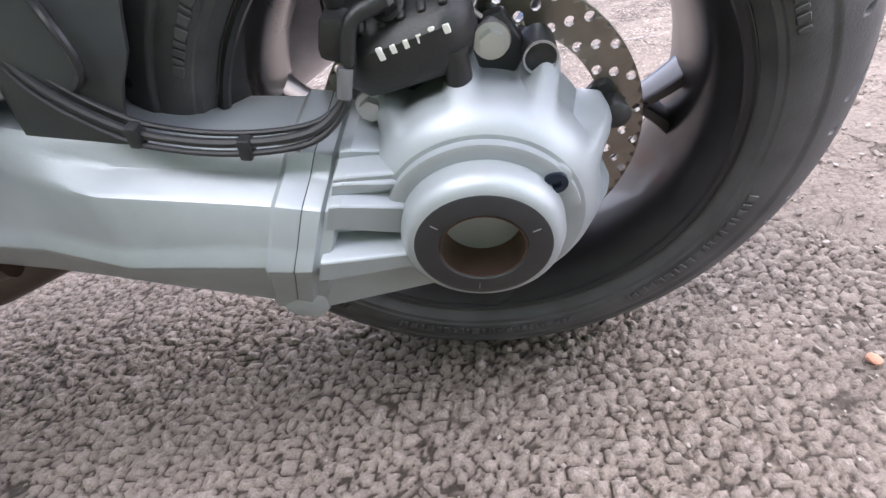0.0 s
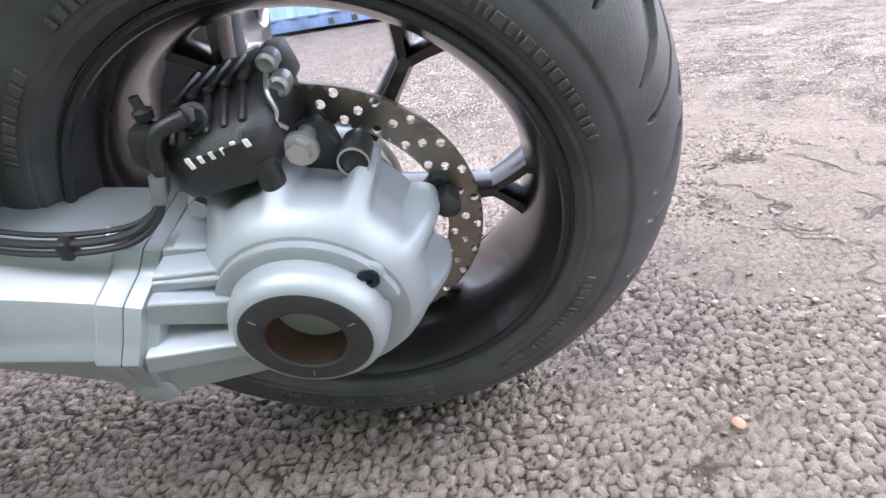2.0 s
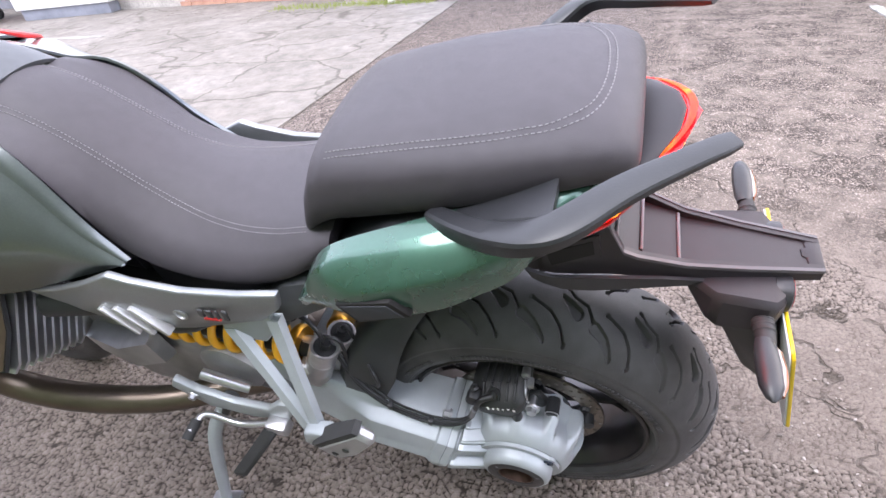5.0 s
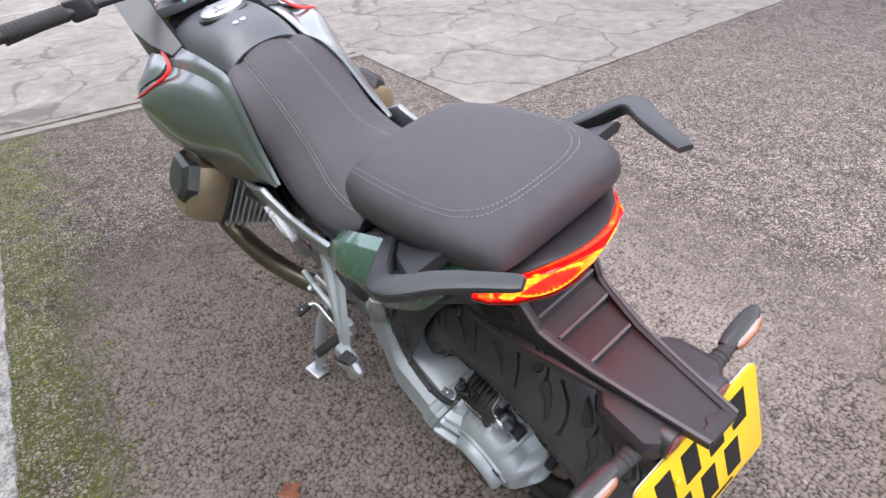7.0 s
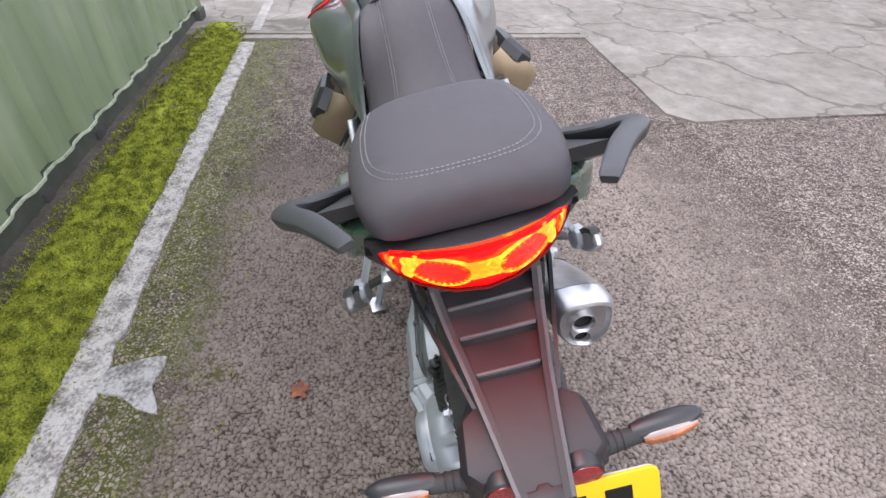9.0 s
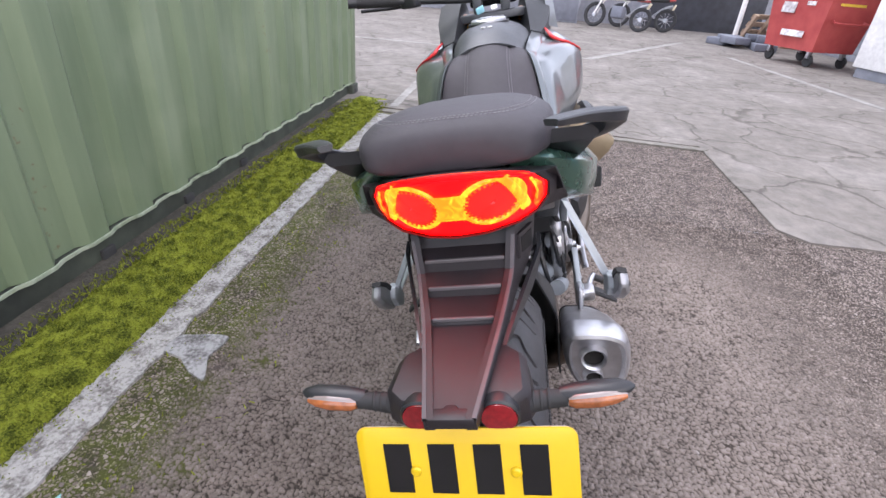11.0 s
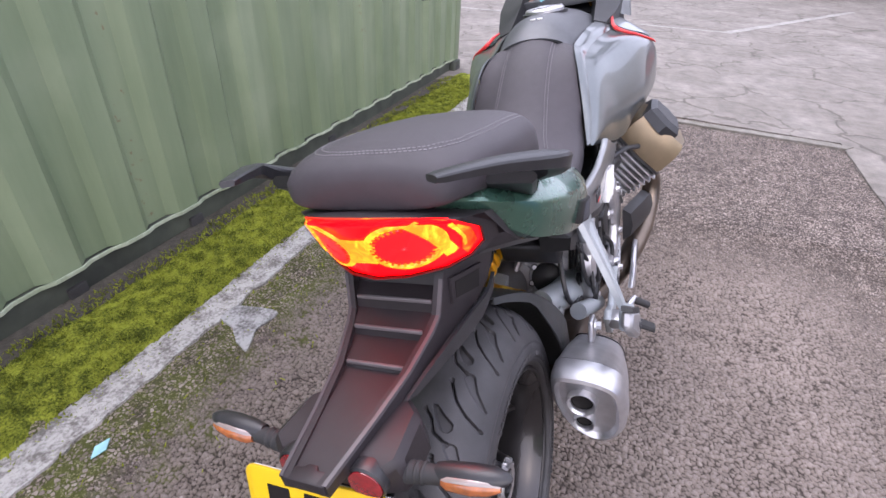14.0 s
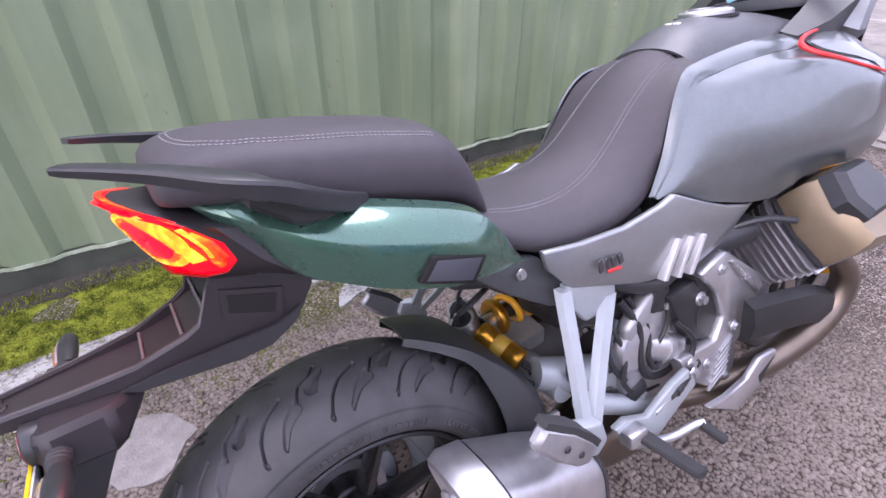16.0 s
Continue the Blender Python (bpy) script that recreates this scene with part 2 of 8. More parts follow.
    laid = mixc(nt, 0.5, rock_shaded, mixc(nt, rng(nt, noise_at(300.0, 3.0, 0.7), 0.3, 0.7), (0.5, 0.49, 0.48), (1.38, 1.37, 1.35)), 'MULTIPLY')
    col = mixc(nt, chip, base, mixc(nt, 0.45, stone, mixc(nt, noise_at(330.0, 3.0), (0.6, 0.59, 0.58), (1.4, 1.39, 1.37)), 'MULTIPLY'))
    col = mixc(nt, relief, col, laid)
    col = mixc(nt, 0.55, col, mixc(nt, rng(nt, big, 0.3, 0.72), (0.74, 0.71, 0.69), (1.16, 1.14, 1.12)), 'MULTIPLY')
    col = mixc(nt, mathn(nt, 'SUBTRACT', 0.8, mathn(nt, 'MULTIPLY', relief, 0.45)), col, mixc(nt, rng(nt, blot, 0.34, 0.66), (0.62, 0.60, 0.585), (1.24, 1.22, 1.2)), 'MULTIPLY')
    # cracks in the worn stretch
    cv = tex(nt, "ShaderNodeTexVoronoi", Scale=3.6)
    cv.feature = 'DISTANCE_TO_EDGE'
    nt.links.new(shifted(6.0, 0.30), cv.inputs["Vector"])
    cz = mathn(nt, 'MULTIPLY', rng(nt, xyz.outputs[0], 0.15, 0.5), rng(nt, xyz.outputs[1], -0.1, 0.4))
    crack = mathn(nt, 'MULTIPLY', mathn(nt, 'MULTIPLY', rng(nt, cv.outputs[0], 0.018, 0.006), cz), rng(nt, noise_at(5.0, 3.0), 0.47, 0.58))
    col = mixc(nt, mathn(nt, 'MULTIPLY', crack, 0.8), col, (0.045, 0.036, 0.028))
    col = mixc(nt, 1.0, col, mixc(nt, rng(nt, xyz.outputs[1], -0.2, 0.7), (1.46, 1.46, 1.46), (1.66, 1.66, 1.67)), 'MULTIPLY')
    col = mixc(nt, zone, col, mixc(nt, 1.0, col, (0.80, 0.785, 0.77), 'MULTIPLY'))
    nt.links.new(col, b.inputs["Base Color"])
    b.inputs["Roughness"].default_value = 0.85
    b.inputs["Specular IOR Level"].default_value = 0.3
    flat = mathn(nt, 'SUBTRACT', 1.0, mathn(nt, 'MULTIPLY', worn, 0.55))
    h = mathn(nt, 'MULTIPLY', mathn(nt, 'ADD', mathn(nt, 'MULTIPLY', chip, mathn(nt, 'ADD', c1[0], 0.5)), mathn(nt, 'MULTIPLY', small, 0.42)), flat)
    h = mathn(nt, 'ADD', h, mathn(nt, 'MULTIPLY', mid, 1.1))
    h = mathn(nt, 'MULTIPLY', h, mathn(nt, 'SUBTRACT', 1.0, mathn(nt, 'MULTIPLY', relief, 0.9)))
    h = mathn(nt, 'ADD', h, mathn(nt, 'MULTIPLY', noise_at(330.0, 3.0, 0.7), 0.22))
    h = mathn(nt, 'SUBTRACT', h, mathn(nt, 'MULTIPLY', crack, 1.6))
    bp = nt.nodes.new("ShaderNodeBump")
    bp.inputs["Strength"].default_value, bp.inputs["Distance"].default_value = 1.0, 0.012
    nt.links.new(h, bp.inputs["Height"])
    nt.links.new(bp.outputs[0], b.inputs["Normal"])
    return m


def concrete():
    """Old pale concrete with long cracks and dark seams."""
    m, nt, b = nodes_of("concrete")
    geo = nt.nodes.new("ShaderNodeNewGeometry")
    pos = geo.outputs["Position"]
    n = tex(nt, "ShaderNodeTexNoise", Scale=1.3, Detail=8.0, Roughness=0.62)
    nt.links.new(pos, n.inputs["Vector"])
    g = tex(nt, "ShaderNodeTexNoise", Scale=160.0, Detail=3.0)
    nt.links.new(pos, g.inputs["Vector"])
    col = ramp_of(nt, n.outputs[0], [(0.25, (0.115, 0.104, 0.092)), (0.5, (0.165, 0.150, 0.136)), (0.75, (0.225, 0.209, 0.195))]).outputs[0]
    col = mixc(nt, 0.35, col, mixc(nt, g.outputs[0], (0.35, 0.35, 0.35), (1.65, 1.63, 1.6)), 'MULTIPLY')
    blot = tex(nt, "ShaderNodeTexNoise", Scale=7.0, Detail=7.0, Roughness=0.7)
    nt.links.new(pos, blot.inputs["Vector"])
    col = mixc(nt, 0.7, col, mixc(nt, rng(nt, blot.outputs[0], 0.34, 0.66), (0.66, 0.65, 0.63), (1.42, 1.40, 1.36)), 'MULTIPLY')
    wv = nt.nodes.new("ShaderNodeVectorMath")
    wv.operation = 'MULTIPLY_ADD'
    wv.inputs[1].default_value = (0.9, 0.9, 0.0)
    w = tex(nt, "ShaderNodeTexNoise", Scale=1.6, Detail=6.0)
    nt.links.new(pos, w.inputs["Vector"])
    nt.links.new(w.outputs["Color"], wv.inputs[0])
    nt.links.new(pos, wv.inputs[2])
    v = tex(nt, "ShaderNodeTexVoronoi", Scale=1.15)
    v.feature = 'DISTANCE_TO_EDGE'
    nt.links.new(wv.outputs[0], v.inputs["Vector"])
    patch = rng(nt, n.outputs[0], 0.66, 0.50)
    crack = mathn(nt, 'MULTIPLY', rng(nt, v.outputs[0], 0.021, 0.007), patch)
    col = mixc(nt, mathn(nt, 'MULTIPLY', crack, 0.75), col, (0.065, 0.056, 0.045))
    nt.links.new(col, b.inputs["Base Color"])
    b.inputs["Roughness"].default_value = 0.85
    bp = nt.nodes.new("ShaderNodeBump")
    bp.inputs["Strength"].default_value, bp.inputs["Distance"].default_value = 0.5, 0.004
    nt.links.new(mathn(nt, 'SUBTRACT', g.outputs[0], mathn(nt, 'MULTIPLY', crack, 2.0)), bp.inputs["Height"])
    nt.links.new(bp.outputs[0], b.inputs["Normal"])
    return m


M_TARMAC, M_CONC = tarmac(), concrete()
M_LINE = mat("road_paint", (0.15, 0.138, 0.125), 0.85, var=0.3, scale=110, bump=1.0, bscale=130, col2=(0.44, 0.425, 0.405), bdist=0.007, lo=0.78, hi=1.12)
M_LINE_FAR = mat("faded_road_paint", (0.17, 0.16, 0.145), 0.85, var=0.3, scale=20, bump=0.5, bscale=90, col2=(0.33, 0.32, 0.30))
M_PATCH = mat("worn_paint", (0.11, 0.105, 0.10), 0.85, var=0.3, scale=90, bump=1.0, bscale=120, col2=(0.36, 0.355, 0.35), bdist=0.006, lo=0.76, hi=1.1)
M_MOSS = mat("moss", (0.060, 0.078, 0.012), 0.95, var=0.3, scale=150, bump=1.0, bscale=260, col2=(0.34, 0.38, 0.045), bdist=0.012, spec=0.1, lo=0.78, hi=1.2)
M_DIRT = mat("dark_soil", (0.05, 0.045, 0.035), 0.95, var=0.4, scale=40, bump=1.0, bscale=120, bdist=0.008)


def stone_mat():
    m, nt, b = nodes_of("chippings")
    geo = nt.nodes.new("ShaderNodeNewGeometry")
    c = ramp_of(nt, geo.outputs["Random Per Island"], [(0.0, (0.105, 0.086, 0.073)), (0.35, (0.165, 0.138, 0.12)), (0.8, (0.215, 0.184, 0.164)), (0.97, (0.26, 0.228, 0.207)), (1.0, (0.33, 0.295, 0.272))])
    n = tex(nt, "ShaderNodeTexNoise", Scale=220.0, Detail=4.0)
    nt.links.new(geo.outputs["Position"], n.inputs["Vector"])
    nt.links.new(mixc(nt, 0.5, c.outputs[0], mixc(nt, n.outputs[0], (0.7, 0.7, 0.7), (1.6, 1.58, 1.55)), 'MULTIPLY'), b.inputs["Base Color"])
    b.inputs["Roughness"].default_value = 0.75
    return m


M_STONE = stone_mat()

# ---- ground ----
def soft_noise(nx, ny, cells, seed):
    """Smooth random values on a grid, about 'cells' bumps along x."""
    g = np.random.RandomState(seed)
    cy = max(2, int(cells * ny / nx))
    a = g.rand(cells + 2, cy + 2)
    u, v = np.linspace(0, cells, nx), np.linspace(0, cy, ny)
    iu, iv = u.astype(int), v.astype(int)
    fu, fv = u - iu, v - iv
    fu, fv = (fu * fu * (3 - 2 * fu))[:, None], (fv * fv * (3 - 2 * fv))[None, :]
    q = lambda p, r: a[np.ix_(iu + p, iv + r)]
    return (q(0, 0) * (1 - fu) + q(1, 0) * fu) * (1 - fv) + (q(0, 1) * (1 - fu) + q(1, 1) * fu) * fv


def stones(X, Y, pitch, seed):
    """Nearest chipping of each point: how far inside it, its number of luck, and the offset from its middle."""
    g = np.random.RandomState(seed)
    ci, cj = np.floor(X / pitch).astype(int), np.floor(Y / pitch).astype(int)
    ci0, cj0 = ci.min() - 2, cj.min() - 2
    n, m = ci.max() - ci0 + 4, cj.max() - cj0 + 4
    jx, jy, luck = g.rand(n, m) * 0.95, g.rand(n, m) * 0.95, g.rand(n, m, 4)
    f1, f2 = np.full(X.shape, 9.0), np.full(X.shape, 9.0)
    bx, by, bl = np.zeros(X.shape), np.zeros(X.shape), np.zeros(X.shape + (4,))
    for p in (-1, 0, 1):
        for r in (-1, 0, 1):
            a, b = ci + p - ci0, cj + r - cj0
            dx, dy = X - (ci + p + jx[a, b]) * pitch, Y - (cj + r + jy[a, b]) * pitch
            d = np.hypot(dx, dy) / pitch
            near = d < f1
            f2 = np.where(near, f1, np.minimum(f2, d))
            f1 = np.where(near, d, f1)
            bx, by, bl = np.where(near, dx, bx), np.where(near, dy, by), np.where(near[..., None], luck[a, b], bl)
    return f2 - f1, bl, bx, by


# the coarse yard, with a finely broken stretch round the motorcycle
GX0, GX1, GY0, GY1, GSTEP = -2.0, 1.5, -1.0, 1.5, 0.0040
R = 260.0
xs = [-R, -60, -25, -14] + [-9 + 0.5 * i for i in range(29)] + [8, 12, 25, 60, R]
ys = [-R, -60, -25, -12] + [-5 + 0.5 * i for i in range(25)] + [9, 12, 25, 60, R]
gco = [(x, y, 0.004 * noise.noise((x * 0.9, y * 0.9, 3.0)) - 0.005 if abs(x) < 9 and abs(y) < 8 else -0.005) for x in xs for y in ys]
gfa = [(i * len(ys) + j, (i + 1) * len(ys) + j, (i + 1) * len(ys) + j + 1, i * len(ys) + j + 1) for i in range(len(xs) - 1) for j in range(len(ys) - 1) if not (GX0 <= xs[i] < GX1 and GY0 <= ys[j] < GY1)]
nx, ny = int((GX1 - GX0) / GSTEP) + 1, int((GY1 - GY0) / GSTEP) + 1
X, Y = np.meshgrid(np.linspace(GX0 - 0.004, GX1 + 0.004, nx), np.linspace(GY0 - 0.004, GY1 + 0.004, ny), indexing="ij")
wob = 0.006
WX, WY = X + wob * (soft_noise(nx, ny, 190, 1) - 0.5), Y + wob * (soft_noise(nx, ny, 190, 2) - 0.5)
ed, lk, ox, oy = stones(WX, WY, 0.0150, 3)
ed2, lk2, _, _ = stones(WX, WY, 0.0071, 4)
body = np.clip((ed - 0.07) / 0.20, 0, 1) ** 0.7
high = np.where(lk[..., 1] < 0.10, 0.0030, 0.0040 + 0.0044 * lk[..., 0] ** 1.3)
hgt = body * (high + (lk[..., 2] - 0.5) * 0.6 * ox + (lk[..., 3] - 0.5) * 0.6 * oy)
hgt = np.maximum(hgt, np.clip(ed2 / 0.5, 0, 1) ** 0.6 * (0.0003 + 0.0022 * lk2[..., 0]))
worn = np.clip((soft_noise(nx, ny, 15, 5) * 0.65 + soft_noise(nx, ny, 44, 6) * 0.35 - 0.40) / 0.10, 0, 1) * np.clip((X - 0.1) / 0.3, 0, 1) * np.clip((Y + 0.45) / 0.4, 0, 1)
calm = np.clip((soft_noise(nx, ny, 9, 7) - 0.55) / 0.15, 0, 1) * 0.2
hgt = hgt * (1 - 0.62 * np.maximum(worn, calm)) + 0.0017 * worn
hgt = np.minimum(hgt - 0.0078 + 0.0008 * (soft_noise(nx, ny, 26, 8) - 0.5), 0.0030)
rim_ = np.clip(np.minimum.reduce([X - GX0, GX1 - X, Y - GY0, GY1 - Y]) / 0.03, 0, 1)
hgt = hgt * rim_ - 0.0062 * (1 - rim_)
base = len(gco)
ii, jj = np.meshgrid(np.arange(nx - 1), np.arange(ny - 1), indexing="ij")
quad = np.stack([ii * ny + jj, (ii + 1) * ny + jj, (ii + 1) * ny + jj + 1, ii * ny + jj + 1], -1).reshape(-1, 4) + base
allv = np.concatenate([np.array(gco), np.stack([X, Y, hgt], -1).reshape(-1, 3)])
allf = np.concatenate([np.array(gfa), quad]).astype(np.int32)
me = bpy.data.meshes.new("ground")
me.vertices.add(len(allv))
me.vertices.foreach_set("co", allv.astype(np.float32).ravel())
me.loops.add(allf.size)
me.loops.foreach_set("vertex_index", allf.ravel())
me.polygons.add(len(allf))
me.polygons.foreach_set("loop_start", np.arange(0, allf.size, 4, dtype=np.int32))
me.update(calc_edges=True)
me.validate()
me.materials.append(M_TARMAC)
me.shade_smooth()
tagged(new("ground", me), "worn tarmac yard with pale chippings and cracks", "ground", kind="structure")


def sheet(outline, z0, z1, step, jag, seed, name, material, label, drop=0.0):
    """A thin laid sheet with a ragged edge."""
    pts = []
    n = len(outline)
    for i in range(n):
        a, b = Vector((*outline[i], 0)), Vector((*outline[(i + 1) % n], 0))
        k = max(1, int((b - a).length / step))
        nrm = Vector((-(b - a).y, (b - a).x, 0)).normalized()
        for q in range(k):
            p = a.lerp(b, q / k)
            p += nrm * jag * (noise.noise((p.x * 14 + seed, p.y * 14, seed)) + 0.6 * noise.noise((p.x * 47, p.y * 47 + seed, seed)))
            pts.append((p.x, p.y))
    bm = prism(pts, z0, z1, axis="z")
    return tagged(part(name, bm, material, smooth=False), label, name.split("_")[-1], kind="structure")


sheet([(-3.66, 1.5), (-2.05, 1.44), (-1.93, 1.56), (-1.89, 5.9), (-3.2, 5.9), (-3.2, 12), (-40, 12), (-40, -30), (-3.85, -30), (-3.85, -1.2)], -0.05, 0.006, 0.12, 0.012, 2.0, "concrete_pavement", M_CONC, "pale cracked concrete slab beside the tarmac")
# a darker seam strip along the slab's edge
sheet([(-3.72, -1.6), (-3.52, 1.5), (-3.60, 1.56), (-3.80, -1.6)], -0.03, 0.011, 0.07, 0.015, 5.0, "concrete_edge", mat("old_kerb", (0.13, 0.12, 0.10), 0.9, var=0.3, scale=18, bump=0.8, bscale=90, col2=(0.24, 0.225, 0.2), bdist=0.006), "low weathered concrete edging strip")
sheet([(-3.62, -1.235), (6.0, -1.25), (6.0, -1.13), (-3.62, -1.125)], -0.01, 0.0042, 0.025, 0.013, 7.0, "parking_line", M_LINE, "worn white painted parking line on tarmac")
sheet([(-8.4, -1.2), (-3.9, -1.2), (-3.9, -1.12), (-8.4, -1.12)], -0.01, 0.0092, 0.03, 0.01, 9.0, "parking_line_far", M_LINE_FAR, "worn white painted line on concrete")
sheet([(-8.55, -6.0), (-8.55, 1.2), (-13.3, 4.0), (-13.4, 3.9), (-8.65, 1.1), (-8.65, -6.0)], -0.01, 0.0095, 0.1, 0.015, 11.0, "bay_line", M_LINE_FAR, "faded white bay line on concrete")
sheet([(-10.9, 4.2), (-6.4, 4.55), (-6.4, 4.68), (-10.9, 4.33)], -0.01, 0.0095, 0.1, 0.015, 12.0, "bay_line_near", M_LINE_FAR, "faded white bay line on concrete")
sheet([(2.04, 3.0), (2.12, 3.0), (2.12, 4.75), (2.04, 4.75)], -0.01, 0.0042, 0.03, 0.018, 13.0, "bay_line_side", M_LINE, "broken white bay line on tarmac")
sheet([(-0.48, -1.17), (-0.52, -1.11), (-0.54, -1.04), (-0.54, -0.97), (-0.48, -0.97), (-0.44, -0.98), (-0.34, -0.94), (-0.36, -1.0), (-0.41, -1.06), (-0.43, -1.13)], -0.01, 0.0036, 0.02, 0.008, 15.0, "paint_patch", M_PATCH, "small worn fishtail patch of grey road paint")
M_REPAIR = mat("old_repair", (0.165, 0.15, 0.14), 0.9, var=0.3, scale=30, bump=0.8, bscale=140, col2=(0.27, 0.25, 0.24), bdist=0.005)
sheet([(0.52, -1.045), (0.49, -1.06), (0.43, -1.06), (0.38, -1.115), (0.33, -1.115), (0.30, -1.08), (0.32, -1.03), (0.40, -1.04), (0.44, -1.02), (0.48, -1.02), (0.505, -1.01)], -0.01, 0.0016, 0.02, 0.01, 17.0, "repair_patch", M_REPAIR, "small grey flake of old repair by the line")
sheet([(0.42, -0.80), (0.37, -0.83), (0.30, -0.82), (0.24, -0.79), (0.20, -0.70), (0.30, -0.60), (0.40, -0.62), (0.45, -0.72)], -0.01, 0.0016, 0.02, 0.014, 18.0, "repair_patch_near", M_REPAIR, "grey worn repair patch in the tarmac")

# moss bank along the container
bm = bmesh.new()
nx, ny = 420, 44
x0, x1, y0, y1 = -4.15, 3.2, -1.70, -1.12
mv = []
for i in range(nx + 1):
    col = []
    for j in range(ny + 1):
        x, y = x0 + (x1 - x0) * i / nx, y0 + (y1 - y0) * j / ny
        edge = -1.225 + 0.05 * noise.noise((x * 5, 2.0, 1.0)) + 0.04 * noise.noise((x * 17, 4.0, 1.0))
        f = min(1.0, max(0.0, (edge - y) / 0.06)) * min(1.0, max(0.0, (y - (-1.60 + 0.05 * noise.noise((x * 4, 9.0, 0)))) / 0.07))
        lump = 0.5 + 0.5 * noise.noise((x * 9, y * 9, 0)) + 0.5 * noise.noise((x * 30, y * 30, 1)) + 0.35 * noise.noise((x * 80, y * 80, 2))
        gap = noise.noise((x * 3.1 + 4, y * 6, 5)) + 0.4 * noise.noise((x * 14, y * 14, 6))
        f *= min(1.0, max(0.0, (gap + 0.62) * 4))
        col.append(bm.verts.new((x, y, -0.012 + f * (0.018 + 0.016 * lump))))
    mv.append(col)
for i in range(nx):
    for j in range(ny):
        bm.faces.new((mv[i][j], mv[i + 1][j], mv[i + 1][j + 1], mv[i][j + 1]))
tagged(part("moss", bm, M_MOSS), "bright green moss bank growing along the container", "moss", kind="stuff")
# short moss blades
rs = random.Random(4)
vv, ff = [], []
for k in range(22000):
    x = rs.uniform(-4.0, 2.6)
    y = rs.uniform(-1.62, -1.2)
    if rs.random() < 0.06:
        y = rs.uniform(-1.2, -0.75)
    gap = noise.noise((x * 3.1 + 4, y * 6, 5)) + 0.4 * noise.noise((x * 14, y * 14, 6))
    if gap < -0.4:
        continue
    z = 0.004 if y > -1.22 else 0.018 + 0.012 * noise.noise((x * 9, y * 9, 0))
    h, w, a = rs.uniform(0.005, 0.012) * (0.5 if y > -1.22 else 1), rs.uniform(0.002, 0.004), rs.uniform(0, 6.28)
    dx, dy, lx, ly = w * math.cos(a), w * math.sin(a), rs.uniform(-0.01, 0.01), rs.uniform(-0.01, 0.01)
    n0 = len(vv)
    vv += [(x - dx, y - dy, z - 0.006), (x + dx, y + dy, z - 0.006), (x + lx + dx * 0.5, y + ly + dy * 0.5, z + h * 0.7), (x + lx * 1.6, y + ly * 1.6, z + h)]
    ff += [(n0, n0 + 1, n0 + 2), (n0, n0 + 2, n0 + 3)]
me = bpy.data.meshes.new("moss_tufts")
me.from_pydata(vv, [], ff)
me.materials.append(M_MOSS)
tagged(new("moss_tufts", me), "short yellow-green moss tufts", "moss", kind="stuff")
bm = prism([(-4.1, -1.78), (3.2, -1.78), (3.2, -1.56), (-4.1, -1.56)], -0.01, 0.003, axis="z")
tagged(part("soil_strip", bm, M_DIRT), "dark soil strip under the container's edge", "soil", kind="structure")

# loose chippings round the wheel, the part the camera passes nearest
rs = random.Random(8)
vv, ff = [], []
ico = bmesh.new()
bmesh.ops.create_cube(ico, size=1.5)
bmesh.ops.bevel(ico, geom=ico.edges[:], offset=0.22, segments=1, affect='EDGES')
ico.verts.index_update()
iv = [v.co.copy() for v in ico.verts]
fi = [tuple(v.index for v in f.verts) for f in ico.faces]
ico.free()
for k in range(2600):
    x, y = (rs.gauss(0.25, 0.5), rs.gauss(0.1, 0.42)) if k < 1900 else (rs.gauss(0.35, 0.4), rs.gauss(-0.75, 0.22))
    if not (-1.1 < x < 1.5 and -1.1 < y < 1.5):
        continue
    s = min(0.008, 0.0022 * math.exp(rs.gauss(0.2, 0.45)))
    q = Euler((rs.uniform(-0.5, 0.5), rs.uniform(-0.5, 0.5), rs.uniform(0, 6))).to_matrix()
    sc = Vector((rs.uniform(0.8, 1.4), rs.uniform(0.6, 1.0), rs.uniform(0.35, 0.7))) * s
    n0 = len(vv)
    for c in iv:
        p = q @ Vector((c.x * sc.x, c.y * sc.y, c.z * sc.z)) * (1 + 0.22 * noise.noise((c.x * 3 + k, c.y * 3, c.z * 3)))
        vv.append((x + p.x, y + p.y, 0.003 * noise.noise((x * 0.9, y * 0.9, 3.0)) - 0.003 + p.z + s * rs.uniform(0.0, 0.0) + s * 0.1))
    ff += [tuple(n0 + a for a in f) for f in fi]
me = bpy.data.meshes.new("chippings")
me.from_pydata(vv, [], ff)
me.materials.append(M_STONE)
tagged(new("chippings", me), "loose pale stone chippings on the tarmac", "gravel", kind="stuff")

